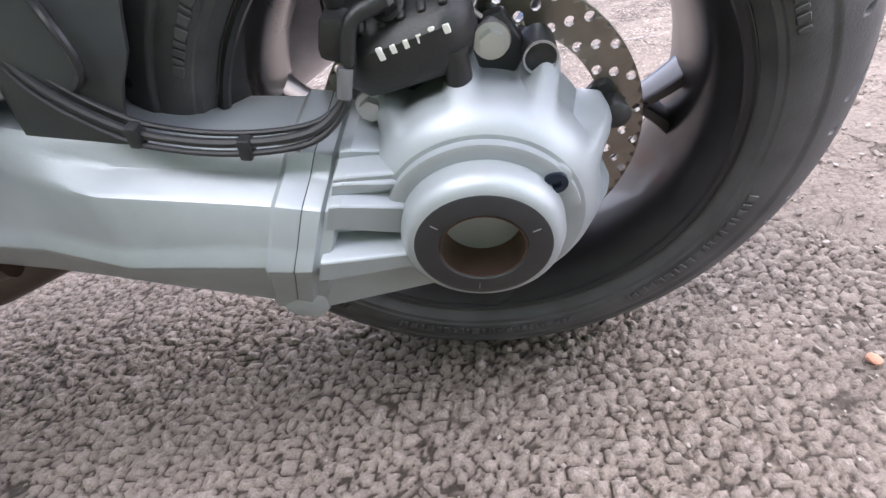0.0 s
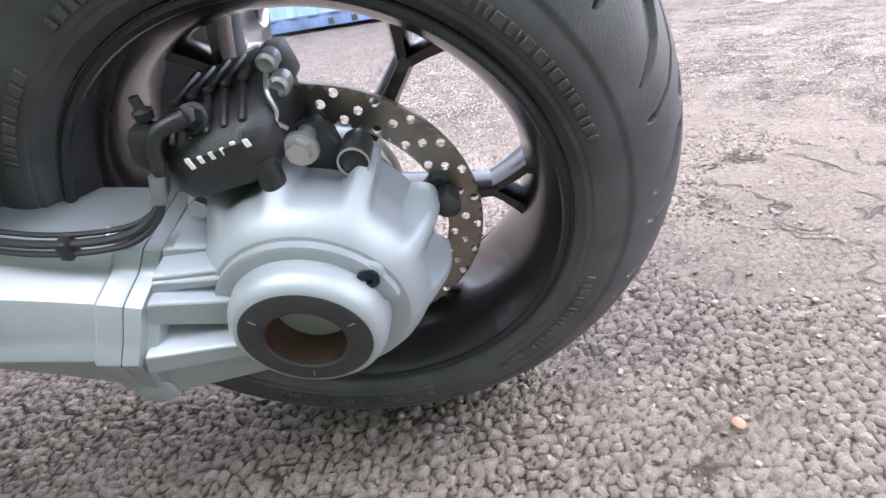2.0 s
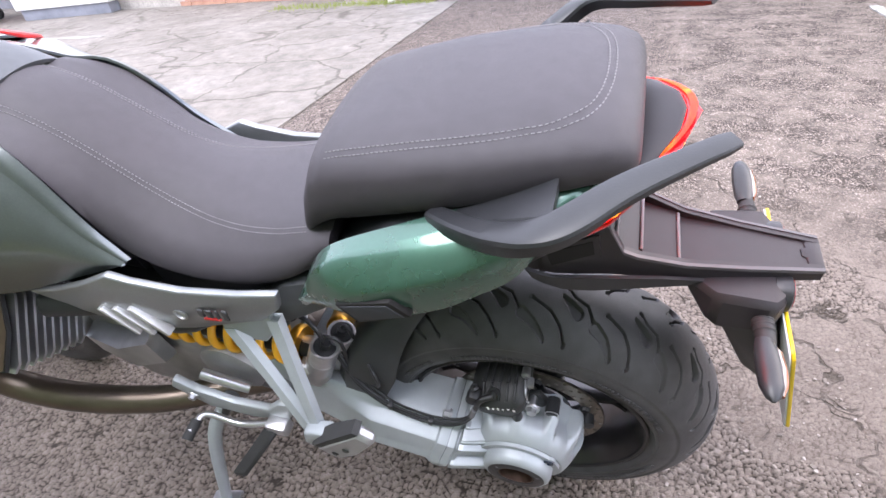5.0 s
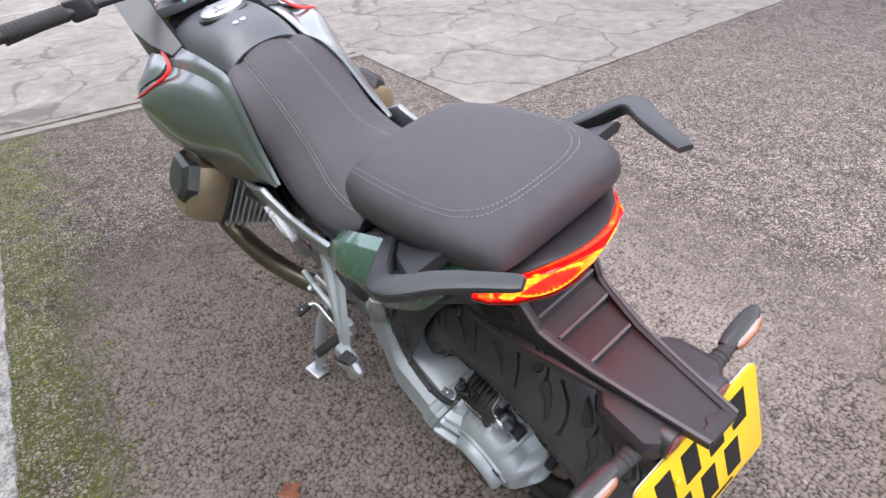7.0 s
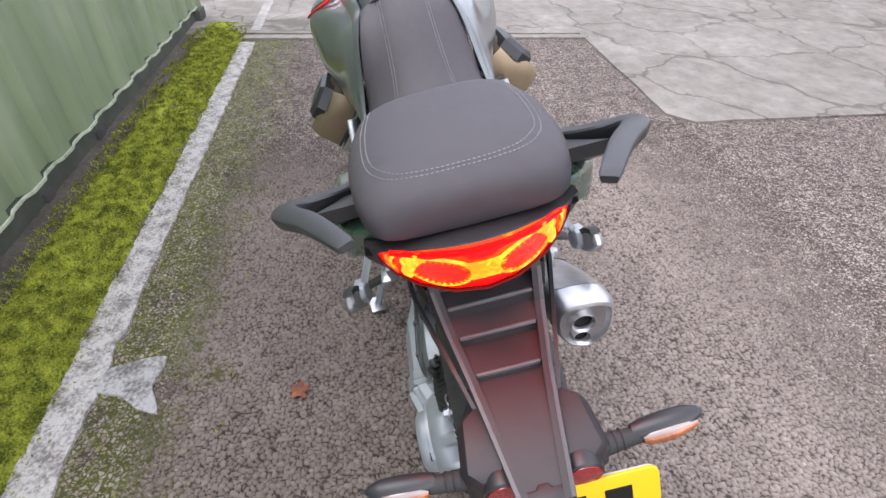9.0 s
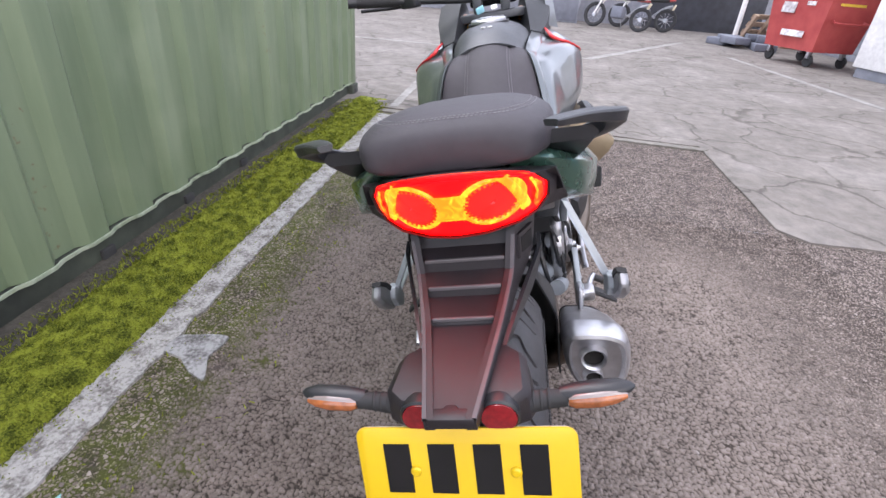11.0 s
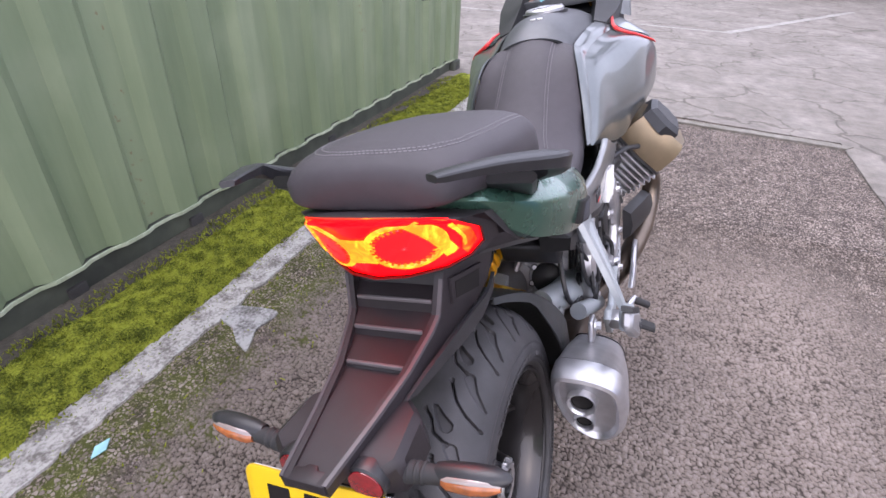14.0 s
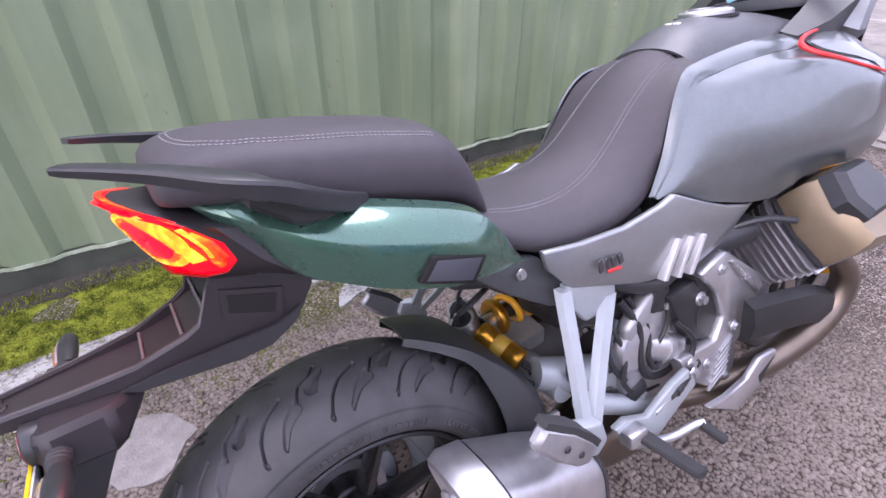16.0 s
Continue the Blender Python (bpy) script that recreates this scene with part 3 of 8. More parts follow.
# ---- green shipping container ----
def streaked(name, c1, c2, c3, rough=0.5):
    """Weathered container paint: vertical runs, faded patches, specks of rust."""
    m, nt, b = nodes_of(name)
    geo = nt.nodes.new("ShaderNodeNewGeometry")
    mp = nt.nodes.new("ShaderNodeMapping")
    mp.inputs["Scale"].default_value = (4.0, 4.0, 0.45)
    nt.links.new(geo.outputs["Position"], mp.inputs["Vector"])
    n1 = tex(nt, "ShaderNodeTexNoise", Scale=1.6, Detail=7.0, Roughness=0.6)
    nt.links.new(mp.outputs[0], n1.inputs["Vector"])
    n2 = tex(nt, "ShaderNodeTexNoise", Scale=2.3, Detail=6.0)
    nt.links.new(geo.outputs["Position"], n2.inputs["Vector"])
    n3 = tex(nt, "ShaderNodeTexNoise", Scale=34.0, Detail=5.0)
    nt.links.new(geo.outputs["Position"], n3.inputs["Vector"])
    col = mixc(nt, rng(nt, n1.outputs[0], 0.32, 0.68), c1, c2)
    col = mixc(nt, mathn(nt, 'MULTIPLY', rng(nt, n2.outputs[0], 0.5, 0.75), 0.5), col, c3)
    col = mixc(nt, mathn(nt, 'MULTIPLY', rng(nt, mathn(nt, 'MULTIPLY', n3.outputs[0], n1.outputs[0]), 0.40, 0.47), 0.8), col, (0.16, 0.1, 0.05))
    nt.links.new(col, b.inputs["Base Color"])
    nt.links.new(rng(nt, n2.outputs[0], 0.3, 0.7, rough - 0.1, rough + 0.15), b.inputs["Roughness"])
    bp = nt.nodes.new("ShaderNodeBump")
    bp.inputs["Strength"].default_value, bp.inputs["Distance"].default_value = 0.25, 0.01
    nt.links.new(n2.outputs[0], bp.inputs["Height"])
    nt.links.new(bp.outputs[0], b.inputs["Normal"])
    return m


M_GREEN = streaked("container_green", (0.134, 0.180, 0.106), (0.203, 0.254, 0.157), (0.275, 0.32, 0.218))
# rails and castings, much darker than the wall sheet
M_GREEN_D = mat("container_rail_dark", (0.026, 0.030, 0.025), 0.7, var=0.3, scale=9.0, bump=0.3, bscale=60, col2=(0.075, 0.088, 0.065))
M_LIP = mat("chipped_lip", (0.20, 0.25, 0.16), 0.7, var=0.3, scale=30.0, bump=0.5, bscale=120, col2=(0.46, 0.50, 0.40))
# near-black: the shade of holes and undersides is held in this colour
M_BLACK = mat("shadow_steel", (0.03, 0.03, 0.03), 0.7, var=0.3, scale=12)


def corrugated(x0, x1, y, z0, z1, pitch=0.278, depth=0.036, face=1, rise=40, wob=0.004):
    """Trapezoid-ribbed steel sheet standing along x."""
    prof = []
    x = x0
    while x < x1:
        prof += [(x, 0), (x + 0.10, 0), (x + 0.10 + 0.042, -depth), (x + pitch - 0.042, -depth)]
        x += pitch
    prof.append((x1, 0))
    rows = []
    for k in range(rise + 1):
        z = z0 + (z1 - z0) * k / rise
        rows.append([(px, y + face * (d + wob * noise.noise((px * 1.7, z * 2.2, 0.0)) + 0.6 * wob * noise.noise((px * 6, z * 7, 2.0))), z) for px, d in prof])
    return loft(rows, closed=False, cap=False)


def container(x0, x1, y, depth, face, name, label, m_wall, m_rail, z0=0.13, h=2.55):
    """A ribbed steel shipping container; face +1: its long side looks to +y at y."""
    root = empty(name, pose(0, 0, 0))
    wall = part("side_wall", corrugated(x0 + 0.12, x1 - 0.12, y - face * 0.012, z0 + 0.12, h - 0.08, face=face), m_wall, root, smooth=False)
    sm = wall.modifiers.new("thick", 'SOLIDIFY')
    sm.thickness = 0.004
    yb = y - face * depth
    part("far_wall", box(((x0 + x1) / 2, yb, (z0 + h) / 2), (x1 - x0 - 0.1, 0.03, h - z0 - 0.1), 0.004), m_wall, root)
    part("roof", box(((x0 + x1) / 2, (y + yb) / 2 - face * 0.02, h - 0.03), (x1 - x0 - 0.04, depth - 0.1, 0.03), 0.004), m_wall, root)
    part("floor_pan", box(((x0 + x1) / 2, (y + yb) / 2, z0 + 0.06), (x1 - x0 - 0.1, depth - 0.16, 0.06), 0.004), M_BLACK, root)
    seam = part("weld_seam", corrugated(x0 + 0.12, x1 - 0.12, y - face * 0.004, z0 + 0.112, z0 + 0.125, depth=0.016, face=face, rise=3, wob=0.008), M_LIP if face > 0 else m_rail, root, smooth=False)
    seam.modifiers.new("thick", 'SOLIDIFY').thickness = 0.007
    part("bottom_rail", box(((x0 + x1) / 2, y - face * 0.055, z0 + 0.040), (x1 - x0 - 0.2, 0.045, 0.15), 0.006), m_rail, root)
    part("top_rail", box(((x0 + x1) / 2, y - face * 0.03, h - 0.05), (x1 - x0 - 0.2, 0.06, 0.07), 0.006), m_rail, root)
    for x in (x0, x1):
        for yy in (y - face * 0.06, yb + face * 0.06):
            part("corner_post", box((x + (0.06 if x == x0 else -0.06), yy, (z0 + h) / 2), (0.12, 0.12, h - z0 - 0.2), 0.01), m_wall, root)
            for z in (z0 + 0.04, h - 0.06):
                c = part("corner_casting", box((x + (0.075 if x == x0 else -0.075), yy, z), (0.17, 0.16, 0.125), 0.012), m_rail, root)
                part("lifting_hole", box((x + (0.075 if x == x0 else -0.075), yy + face * (0.081 if yy == y - face * 0.06 else -0.081), z), (0.075, 0.006, 0.045), 0.002), M_BLACK, c)
        part("end_wall", box((x + (0.03 if x == x0 else -0.03), (y + yb) / 2, (z0 + h) / 2), (0.03, depth - 0.2, h - z0 - 0.1), 0.004), m_wall, root)
    for k in range(4):
        part("fork_pocket", box((x0 + (x1 - x0) * (0.36 + 0.09 * k), y - face * 0.028, z0 + 0.02), (0.07, 0.02, 0.07), 0.004), M_BLACK, root)
    for x in (x0 + 0.15, x1 - 0.15):
        for yy in (y - face * 0.08, yb + face * 0.08):
            part("foot_block", box((x, yy, z0 / 2 - 0.02), (0.2, 0.14, z0 + 0.03), 0.006), M_BLACK, root)
    return tagged(root, label, "shipping container")


container(-4.38, 2.04, -1.655, 2.44, 1, "shipping_container", "green ribbed steel shipping container with rust streaks", M_GREEN, M_GREEN_D, z0=-0.012)

# ---- far side of the yard (+y) ----
M_BLUE = mat("container_blue", (0.17, 0.26, 0.42), 0.5, var=0.15, scale=6, col2=(0.28, 0.38, 0.55))
M_BLUE_D = mat("container_blue_rail", (0.1, 0.15, 0.25), 0.55, var=0.25, scale=9)
container(-2.75, 0.62, 6.35, 2.4, -1, "shipping_container", "faded blue ribbed steel shipping container", M_BLUE, M_BLUE_D, z0=0.08)
M_OLIVE = mat("container_olive", (0.13, 0.18, 0.09), 0.55, var=0.2, scale=6)
container(2.42, 7.6, 6.0, 2.4, -1, "shipping_container", "olive green shipping container behind a grass strip", M_OLIVE, M_GREEN_D, z0=0.1)
M_SLATE = mat("skip_paint", (0.13, 0.14, 0.17), 0.6, var=0.25, scale=7, col2=(0.2, 0.21, 0.25))
skip = empty("steel_skip")
part("side_panel", box((1.9, 6.42, 0.62), (0.96, 0.06, 1.2), 0.01), M_SLATE, skip)
for x in (1.44, 2.36):
    part("end_panel", box((x, 7.0, 0.62), (0.05, 1.1, 1.2), 0.01), M_SLATE, skip)
part("rim", box((1.9, 6.41, 1.22), (1.0, 0.09, 0.07), 0.012), M_SLATE, skip)
part("base_plate", box((1.9, 7.0, 0.05), (0.94, 1.1, 0.06), 0.01), M_SLATE, skip)
tagged(skip, "dark slate steel skip beside the containers", "skip")
M_WOOD = mat("weathered_wood", (0.2, 0.13, 0.085), 0.75, var=0.35, scale=14, bump=0.4, bscale=60, col2=(0.42, 0.31, 0.22))
rs = random.Random(3)
plank0 = None
for k in range(8):
    q = part("plank", box((0, 0, 0.55), (0.1 + 0.05 * (k % 3), 0.028, 1.1), 0.004), M_WOOD) if plank0 is None else plank0
    if plank0 is None:
        plank0 = q
        q.matrix_basis = pose(0.78, 6.45, 0.0, -12, 8, 4)
        tagged(q, "weathered brown timber plank leaning upright", "plank", "leaning planks")
    else:
        copy_thing(plank0, pose(0.78 + 0.085 * k, 6.45 + 0.03 * (k % 3), 0.0, -10 - rs.random() * 6, rs.uniform(4, 16), rs.uniform(-10, 10)))
vv, ff = [], []
for k in range(2600):
    x, y = rs.uniform(1.2, 5.2), rs.gauss(5.72, 0.13)
    h, a = rs.uniform(0.03, 0.12), rs.uniform(0, 6.28)
    dx, dy = 0.006 * math.cos(a), 0.006 * math.sin(a)
    n0 = len(vv)
    vv += [(x - dx, y - dy, -0.01), (x + dx, y + dy, -0.01), (x + rs.uniform(-0.04, 0.04), y + rs.uniform(-0.04, 0.04), h)]
    ff.append((n0, n0 + 1, n0 + 2))
for k in range(900):
    x, y = rs.uniform(-4.6, -2.2), rs.gauss(5.95, 0.1)
    h = rs.uniform(0.02, 0.07)
    n0 = len(vv)
    vv += [(x - 0.006, y, -0.01), (x + 0.006, y, -0.01), (x + rs.uniform(-0.03, 0.03), y + rs.uniform(-0.03, 0.03), h)]
    ff.append((n0, n0 + 1, n0 + 2))
me = bpy.data.meshes.new("grass")
me.from_pydata(vv, [], ff)
me.materials.append(mat("grass_blades", (0.12, 0.16, 0.03), 0.8, var=0.3, scale=8, col2=(0.27, 0.3, 0.08)))
tagged(new("grass", me), "thin green grass strip at the containers' feet", "grass", kind="stuff")

# brick wall with render panel, drain pipe
M_BRICK = mat("red_brick", (0.33, 0.17, 0.115), 0.85, var=0.3, scale=9, bump=0.5, bscale=80, col2=(0.47, 0.28, 0.2))
M_MORT = mat("mortar", (0.42, 0.39, 0.35), 0.9, var=0.2, scale=30, bump=0.5, bscale=150)
M_CREAM = mat("cream_render", (0.5, 0.43, 0.31), 0.85, var=0.18, scale=6, bump=0.3, bscale=90)
wall_side = tagged(part("wall_side", box((-6.6, 6.75, 1.6), (7.4, 0.24, 3.2), 0.004), M_MORT), "red brick yard wall with pale mortar", "wall", kind="structure")
brick0 = None
for r in range(13):
    for c in range(13):
        x = -6.75 + 0.225 * c + (0.1125 if r % 2 else 0.0)
        if brick0 is None:
            brick0 = part("brick", box((0, 0, 0), (0.215, 0.03, 0.065), 0.004, 1), M_BRICK, wall_side)
            bk = brick0
        else:
            bk = new("brick", brick0.data)
            bk.parent = wall_side
        bk.matrix_basis = Matrix.Translation((x, 6.625 + 0.003 * ((r * 7 + c * 5) % 3), 0.04 + 0.075 * r))
for r in range(4):
    for c in range(3):
        bk = new("brick", brick0.data)
        bk.parent = wall_side
        bk.matrix_basis = Matrix.Translation((-3.62 + 0.225 * c + (0.1125 if r % 2 else 0.0), 6.56, 0.04 + 0.075 * r))
tagged(part("wall_panel", box((-3.42, 6.60, 1.9), (0.66, 0.06, 3.0), 0.006), M_CREAM), "cream rendered wall panel above a brick plinth", "wall", kind="structure")
M_PVC = mat("grey_pvc", (0.6, 0.61, 0.63), 0.45, var=0.1, scale=12)
dp = empty("drain_pipe")
part("pipe", tube([(-3.86, 6.5, 3.0), (-3.86, 6.5, 0.42), (-3.86, 6.46, 0.3), (-3.83, 6.40, 0.16), (-3.8, 6.37, 0.02)], 0.055, 16, 6), M_PVC, dp)
part("collar", lathe([(0.056, 0), (0.064, 0.004), (0.064, 0.06), (0.056, 0.064)], (-3.86, 6.5, 0.45), "z", 24), M_PVC, dp)
part("bracket", box((-3.86, 6.56, 1.2), (0.16, 0.1, 0.03), 0.004), M_PVC, dp)
tagged(dp, "pale grey plastic drain pipe on the brick wall", "drain pipe")
dp2 = empty("cable_conduit")
part("pipe", tube([(-4.1, 6.60, 3.0), (-4.1, 6.60, 1.5), (-4.1, 6.60, 0.0)], 0.022, 10, 2), mat("dark_conduit", (0.2, 0.2, 0.24), 0.5), dp2)
part("clip", box((-4.1, 6.62, 0.9), (0.08, 0.03, 0.025), 0.003), M_PVC, dp2)
tagged(dp2, "thin dark conduit on the brick wall", "conduit")
M_REDB = mat("hazard_red", (0.5, 0.13, 0.08), 0.5, var=0.2, scale=14)
M_WHITE = mat("white_paint", (0.74, 0.73, 0.71), 0.5, var=0.1, scale=14)
post = empty("marker_post", pose(-2.85, 6.02, 0, 10, 14, 0))
part("pole", lathe([(0.0, 0.0), (0.045, 0.0), (0.05, 0.02), (0.05, 0.53), (0.045, 0.56), (0.0, 0.56)], (0, 0, 0), "z", 20), M_WHITE, post)
for k in range(2):
    part("band", lathe([(0.0505, 0.2 + 0.16 * k), (0.052, 0.21 + 0.16 * k), (0.052, 0.28 + 0.16 * k), (0.0505, 0.29 + 0.16 * k)], (0, 0, 0), "z", 20), M_REDB, post)
tagged(post, "leaning white marker post with red bands", "post")

# ---- far end of the yard (-x) ----
M_CLAD = mat("grey_cladding", (0.2, 0.21, 0.24), 0.7, var=0.2, scale=8, col2=(0.3, 0.31, 0.35))
M_DARK = mat("opening_shade", (0.028, 0.03, 0.038), 0.6, var=0.3, scale=5)
tagged(part("wall_end", box((-18.3, -2.0, 1.9), (0.3, 26.0, 3.8), 0.01), M_CLAD), "dark grey shed wall at the yard's end", "wall", kind="structure")
# no opening is cut; a dark panel paints the unlit inside
tagged(part("door_shed", box((-18.1, 5.8, 1.4), (0.12, 3.6, 2.8), 0.01), M_DARK), "solid dark panel for the shade inside a shed doorway", "door", kind="structure")
wc = empty("clad_wall")
for k in range(16):
    part("board", box((-11.2, 7.35 - 0.01 * (k % 2), 0.1 + 0.15 * k), (8.6, 0.05, 0.142), 0.008), M_CLAD, wc)
tagged(wc, "grey horizontal board cladding behind the bin", "wall", kind="structure")
tagged(part("brick_pier", box((-14.9, 7.0, 1.4), (1.0, 0.5, 2.8), 0.006), M_BRICK), "short red brick pier beside the shed", "wall", kind="structure")
tagged(part("white_pole", lathe([(0, 0), (0.06, 0), (0.06, 2.9), (0, 2.9)], (-14.4, 5.55, 0), "z", 16), M_WHITE), "white square drain pole at the shed corner", "pole")
# plain white block in place of a slanted white panel
wp = empty("white_panel")
part("wall_sheet", box((-8.95, 6.45, 1.22), (1.7, 0.7, 2.1), 0.02, rot=(0, 0, 14)), M_WHITE, wp)
part("skid", box((-8.95, 6.45, 0.09), (1.6, 0.6, 0.18), 0.01, rot=(0, 0, 14)), M_CLAD, wp)
tagged(wp, "white painted block for a slanted panel beside the bin", "cabin")

M_RED = mat("bin_red", (0.36, 0.045, 0.045), 0.45, var=0.2, scale=6, col2=(0.5, 0.09, 0.08))
M_RUB = mat("black_rubber", (0.02, 0.02, 0.021), 0.7, var=0.2, scale=20)
M_STEEL = mat("dull_steel", (0.42, 0.42, 0.44), 0.4, 0.9, var=0.12, scale=20)
wb = empty("waste_bin", pose(-11.1, 5.75, 0.006, 0, 0, 18) @ Matrix.Diagonal((1.12, 1.12, 1.12, 1)))
part("body", loft([[(-0.55, -0.42, 0.25), (0.55, -0.42, 0.25), (0.55, 0.42, 0.25), (-0.55, 0.42, 0.25)], [(-0.66, -0.5, 1.2), (0.66, -0.5, 1.2), (0.66, 0.5, 1.2), (-0.66, 0.5, 1.2)]]), M_RED, wb, smooth=False)
part("lid", loft([[(-0.7, -0.53, 1.2), (0.7, -0.53, 1.2), (0.7, 0.53, 1.22), (-0.7, 0.53, 1.22)], [(-0.68, -0.5, 1.27), (0.68, -0.5, 1.27), (0.68, 0.5, 1.42), (-0.68, 0.5, 1.42)]]), mat("bin_lid", (0.06, 0.04, 0.045), 0.5), wb, smooth=False)
part("rim", box((0, 0, 1.18), (1.38, 1.06, 0.05), 0.01), M_RED, wb)
part("lifting_bar", tube([(0.62, -0.3, 0.75), (0.72, -0.3, 0.72), (0.72, 0.3, 0.72), (0.62, 0.3, 0.75)], 0.018, 8, 4), M_RED, wb)
part("sticker", box((0.635, -0.05, 1.02), (0.006, 0.5, 0.09), 0.001, rot=(0, -7, 0)), mat("yellow_sticker", (0.75, 0.5, 0.05), 0.5), wb, "yellow sticker with illegible dark bars")
for k, (y, z, w, h) in enumerate(((-0.25, 0.95, 0.3, 0.28), (0.2, 1.02, 0.18, 0.14), (0.0, 0.5, 0.5, 0.1))):
    part("sticker", box((0.05 + y, -0.478 + 0.0 * k, z), (w, 0.012, h), 0.001, rot=(-4.5, 0, 0)), mat("pale_sticker", (0.6, 0.5, 0.5), 0.5, var=0.5, scale=22), wb, "pale worn sticker")
for x in (-0.45, 0.45):
    for y in (-0.35, 0.35):
        cst = part("castor", box((x, y, 0.2), (0.06, 0.09, 0.12), 0.01), M_STEEL, wb)
        part("wheel", lathe([(0.0, -0.025), (0.09, -0.025), (0.1, -0.015), (0.1, 0.015), (0.09, 0.025), (0.0, 0.025)], (x, y + 0.02, 0.1), "y", 20), M_RUB, cst)
tagged(wb, "red four-wheeled steel waste bin with stickers", "waste bin")

pl = empty("wooden_pallet", pose(-13.9, 5.9, 0.25, 0, -62, 20))
for k in range(6):
    part("slat", box((-0.5 + 0.2 * k, 0, 0.06), (0.12, 1.0, 0.02), 0.003), M_WOOD, pl)
for y in (-0.44, 0, 0.44):
    part("bearer", box((0, y, 0.0), (1.15, 0.09, 0.09), 0.004), M_WOOD, pl)
tagged(pl, "pale wooden pallet leaning on a heap", "pallet")
hp = empty("scrap_heap", pose(-13.6, 5.4, 0.0))
for k in range(7):
    part("block", box((rs.uniform(-0.5, 0.6), rs.uniform(-0.4, 0.5), 0.09 + 0.08 * (k % 3)), (rs.uniform(0.3, 0.7), rs.uniform(0.2, 0.5), 0.16), 0.02, rot=(0, 0, rs.uniform(0, 90))), M_SLATE, hp)
tagged(hp, "low heap of dark scrap under a pallet", "scrap heap")


def parked_bike(m, body, label):
    """A simple parked trail motorcycle, far off."""
    r = empty("motorcycle", m)
    for x, rad in ((-0.72, 0.33), (0.68, 0.31)):
        w = part("wheel", lathe([(rad - 0.09, -0.02), (rad - 0.05, -0.04), (rad, -0.03), (rad + 0.01, 0), (rad, 0.03), (rad - 0.05, 0.04), (rad - 0.09, 0.02), (rad - 0.09, -0.02)], (x, 0, rad + 0.01), "y", 32), M_RUB, r)
        part("hub", lathe([(0.0, -0.06), (0.06, -0.06), (0.06, 0.06), (0.0, 0.06)], (x, 0, rad + 0.01), "y", 16), M_STEEL, w)
        for k in range(10):
            a = k * 0.628
            part("spoke", tube([(x, 0, rad + 0.01), (x + (rad - 0.08) * math.cos(a), 0, rad + 0.01 + (rad - 0.08) * math.sin(a))], 0.005, 5, 1), M_STEEL, w)
    part("engine", box((-0.02, 0, 0.45), (0.36, 0.26, 0.32), 0.05, 3), M_SLATE, r)
    part("tank", loft([[(x, y * w, z + h * zz) for y, zz in ((-1, 0), (-0.8, 0.7), (0, 1), (0.8, 0.7), (1, 0))] for x, w, z, h in ((-0.36, 0.08, 0.78, 0.1), (-0.2, 0.15, 0.76, 0.22), (0.05, 0.13, 0.76, 0.16), (0.12, 0.09, 0.76, 0.08))]), body, r)
    part("seat", box((0.36, 0, 0.84), (0.62, 0.2, 0.09), 0.03, 3, rot=(0, -4, 0)), M_RUB, r)
    part("tail", box((0.66, 0, 0.86), (0.3, 0.16, 0.07), 0.02, 2, rot=(0, -8, 0)), body, r)
    part("front_mudguard", box((-0.74, 0, 0.76), (0.5, 0.12, 0.03), 0.01, 2, rot=(0, 8, 0)), M_WHITE, r)
    for y in (-0.09, 0.09):
        part("fork_leg", tube([(-0.72, y, 0.34), (-0.45, y, 1.02)], 0.024, 8, 1), M_WHITE, r)
    part("handlebar", tube([(-0.36, -0.38, 1.08), (-0.42, -0.1, 1.04), (-0.42, 0.1, 1.04), (-0.36, 0.38, 1.08)], 0.014, 8, 4), M_STEEL, r)
    part("swingarm", tube([(0.05, 0.1, 0.42), (0.68, 0.1, 0.32)], 0.028, 8, 1), M_STEEL, r)
    part("exhaust", tube([(-0.15, 0.14, 0.3), (0.15, 0.15, 0.35), (0.5, 0.15, 0.62), (0.75, 0.14, 0.72)], [0.02, 0.03, 0.05, 0.05], 10, 4), M_STEEL, r)
    part("number_plate", box((0.83, 0, 0.68), (0.012, 0.2, 0.17), 0.003, rot=(0, 20, 0)), mat("cream_plate", (0.7, 0.66, 0.5), 0.5), r)
    part("side_stand", tube([(0.05, 0.1, 0.35), (0.08, 0.3, 0.0)], 0.014, 6, 1), M_STEEL, r)
    return tagged(r, label, "motorcycle", "parked motorcycles at the far wall")


parked_bike(pose(-15.9, 2.75, 0.006, -8, 0, 58), M_WHITE, "white trail motorcycle on its side stand")
parked_bike(pose(-16.6, 3.6, 0.006, -8, 0, 62), M_RED, "red motorcycle parked behind a white one")
cab = empty("metal_cabinet", pose(-17.2, 1.15, 0.0))
part("body", box((0, 0, 0.6), (0.6, 1.2, 1.2), 0.02), M_CLAD, cab)
part("door", box((0.31, 0, 0.6), (0.02, 1.1, 1.1), 0.006), M_SLATE, cab)
tagged(cab, "grey metal cabinet against the far wall", "cabinet")

# small litter on the ground
M_LEAF = mat("dead_leaf", (0.2, 0.075, 0.04), 0.8, var=0.3, scale=60)
lf = bmesh.new()
cv = lf.verts.new((0, 0, 0.012))
ring = []
for k in range(22):
    a = k / 22 * 6.28319
    r = 0.032 * (0.45 + 0.55 * abs(math.cos(a * 2.5))) 
    ring.append(lf.verts.new((r * math.cos(a), r * math.sin(a), 0.006 + 0.008 * abs(math.sin(a * 5)))))
for k in range(22):
    lf.faces.new((cv, ring[k], ring[(k + 1) % 22]))
leaf = part("dead_leaf", lf, M_LEAF)
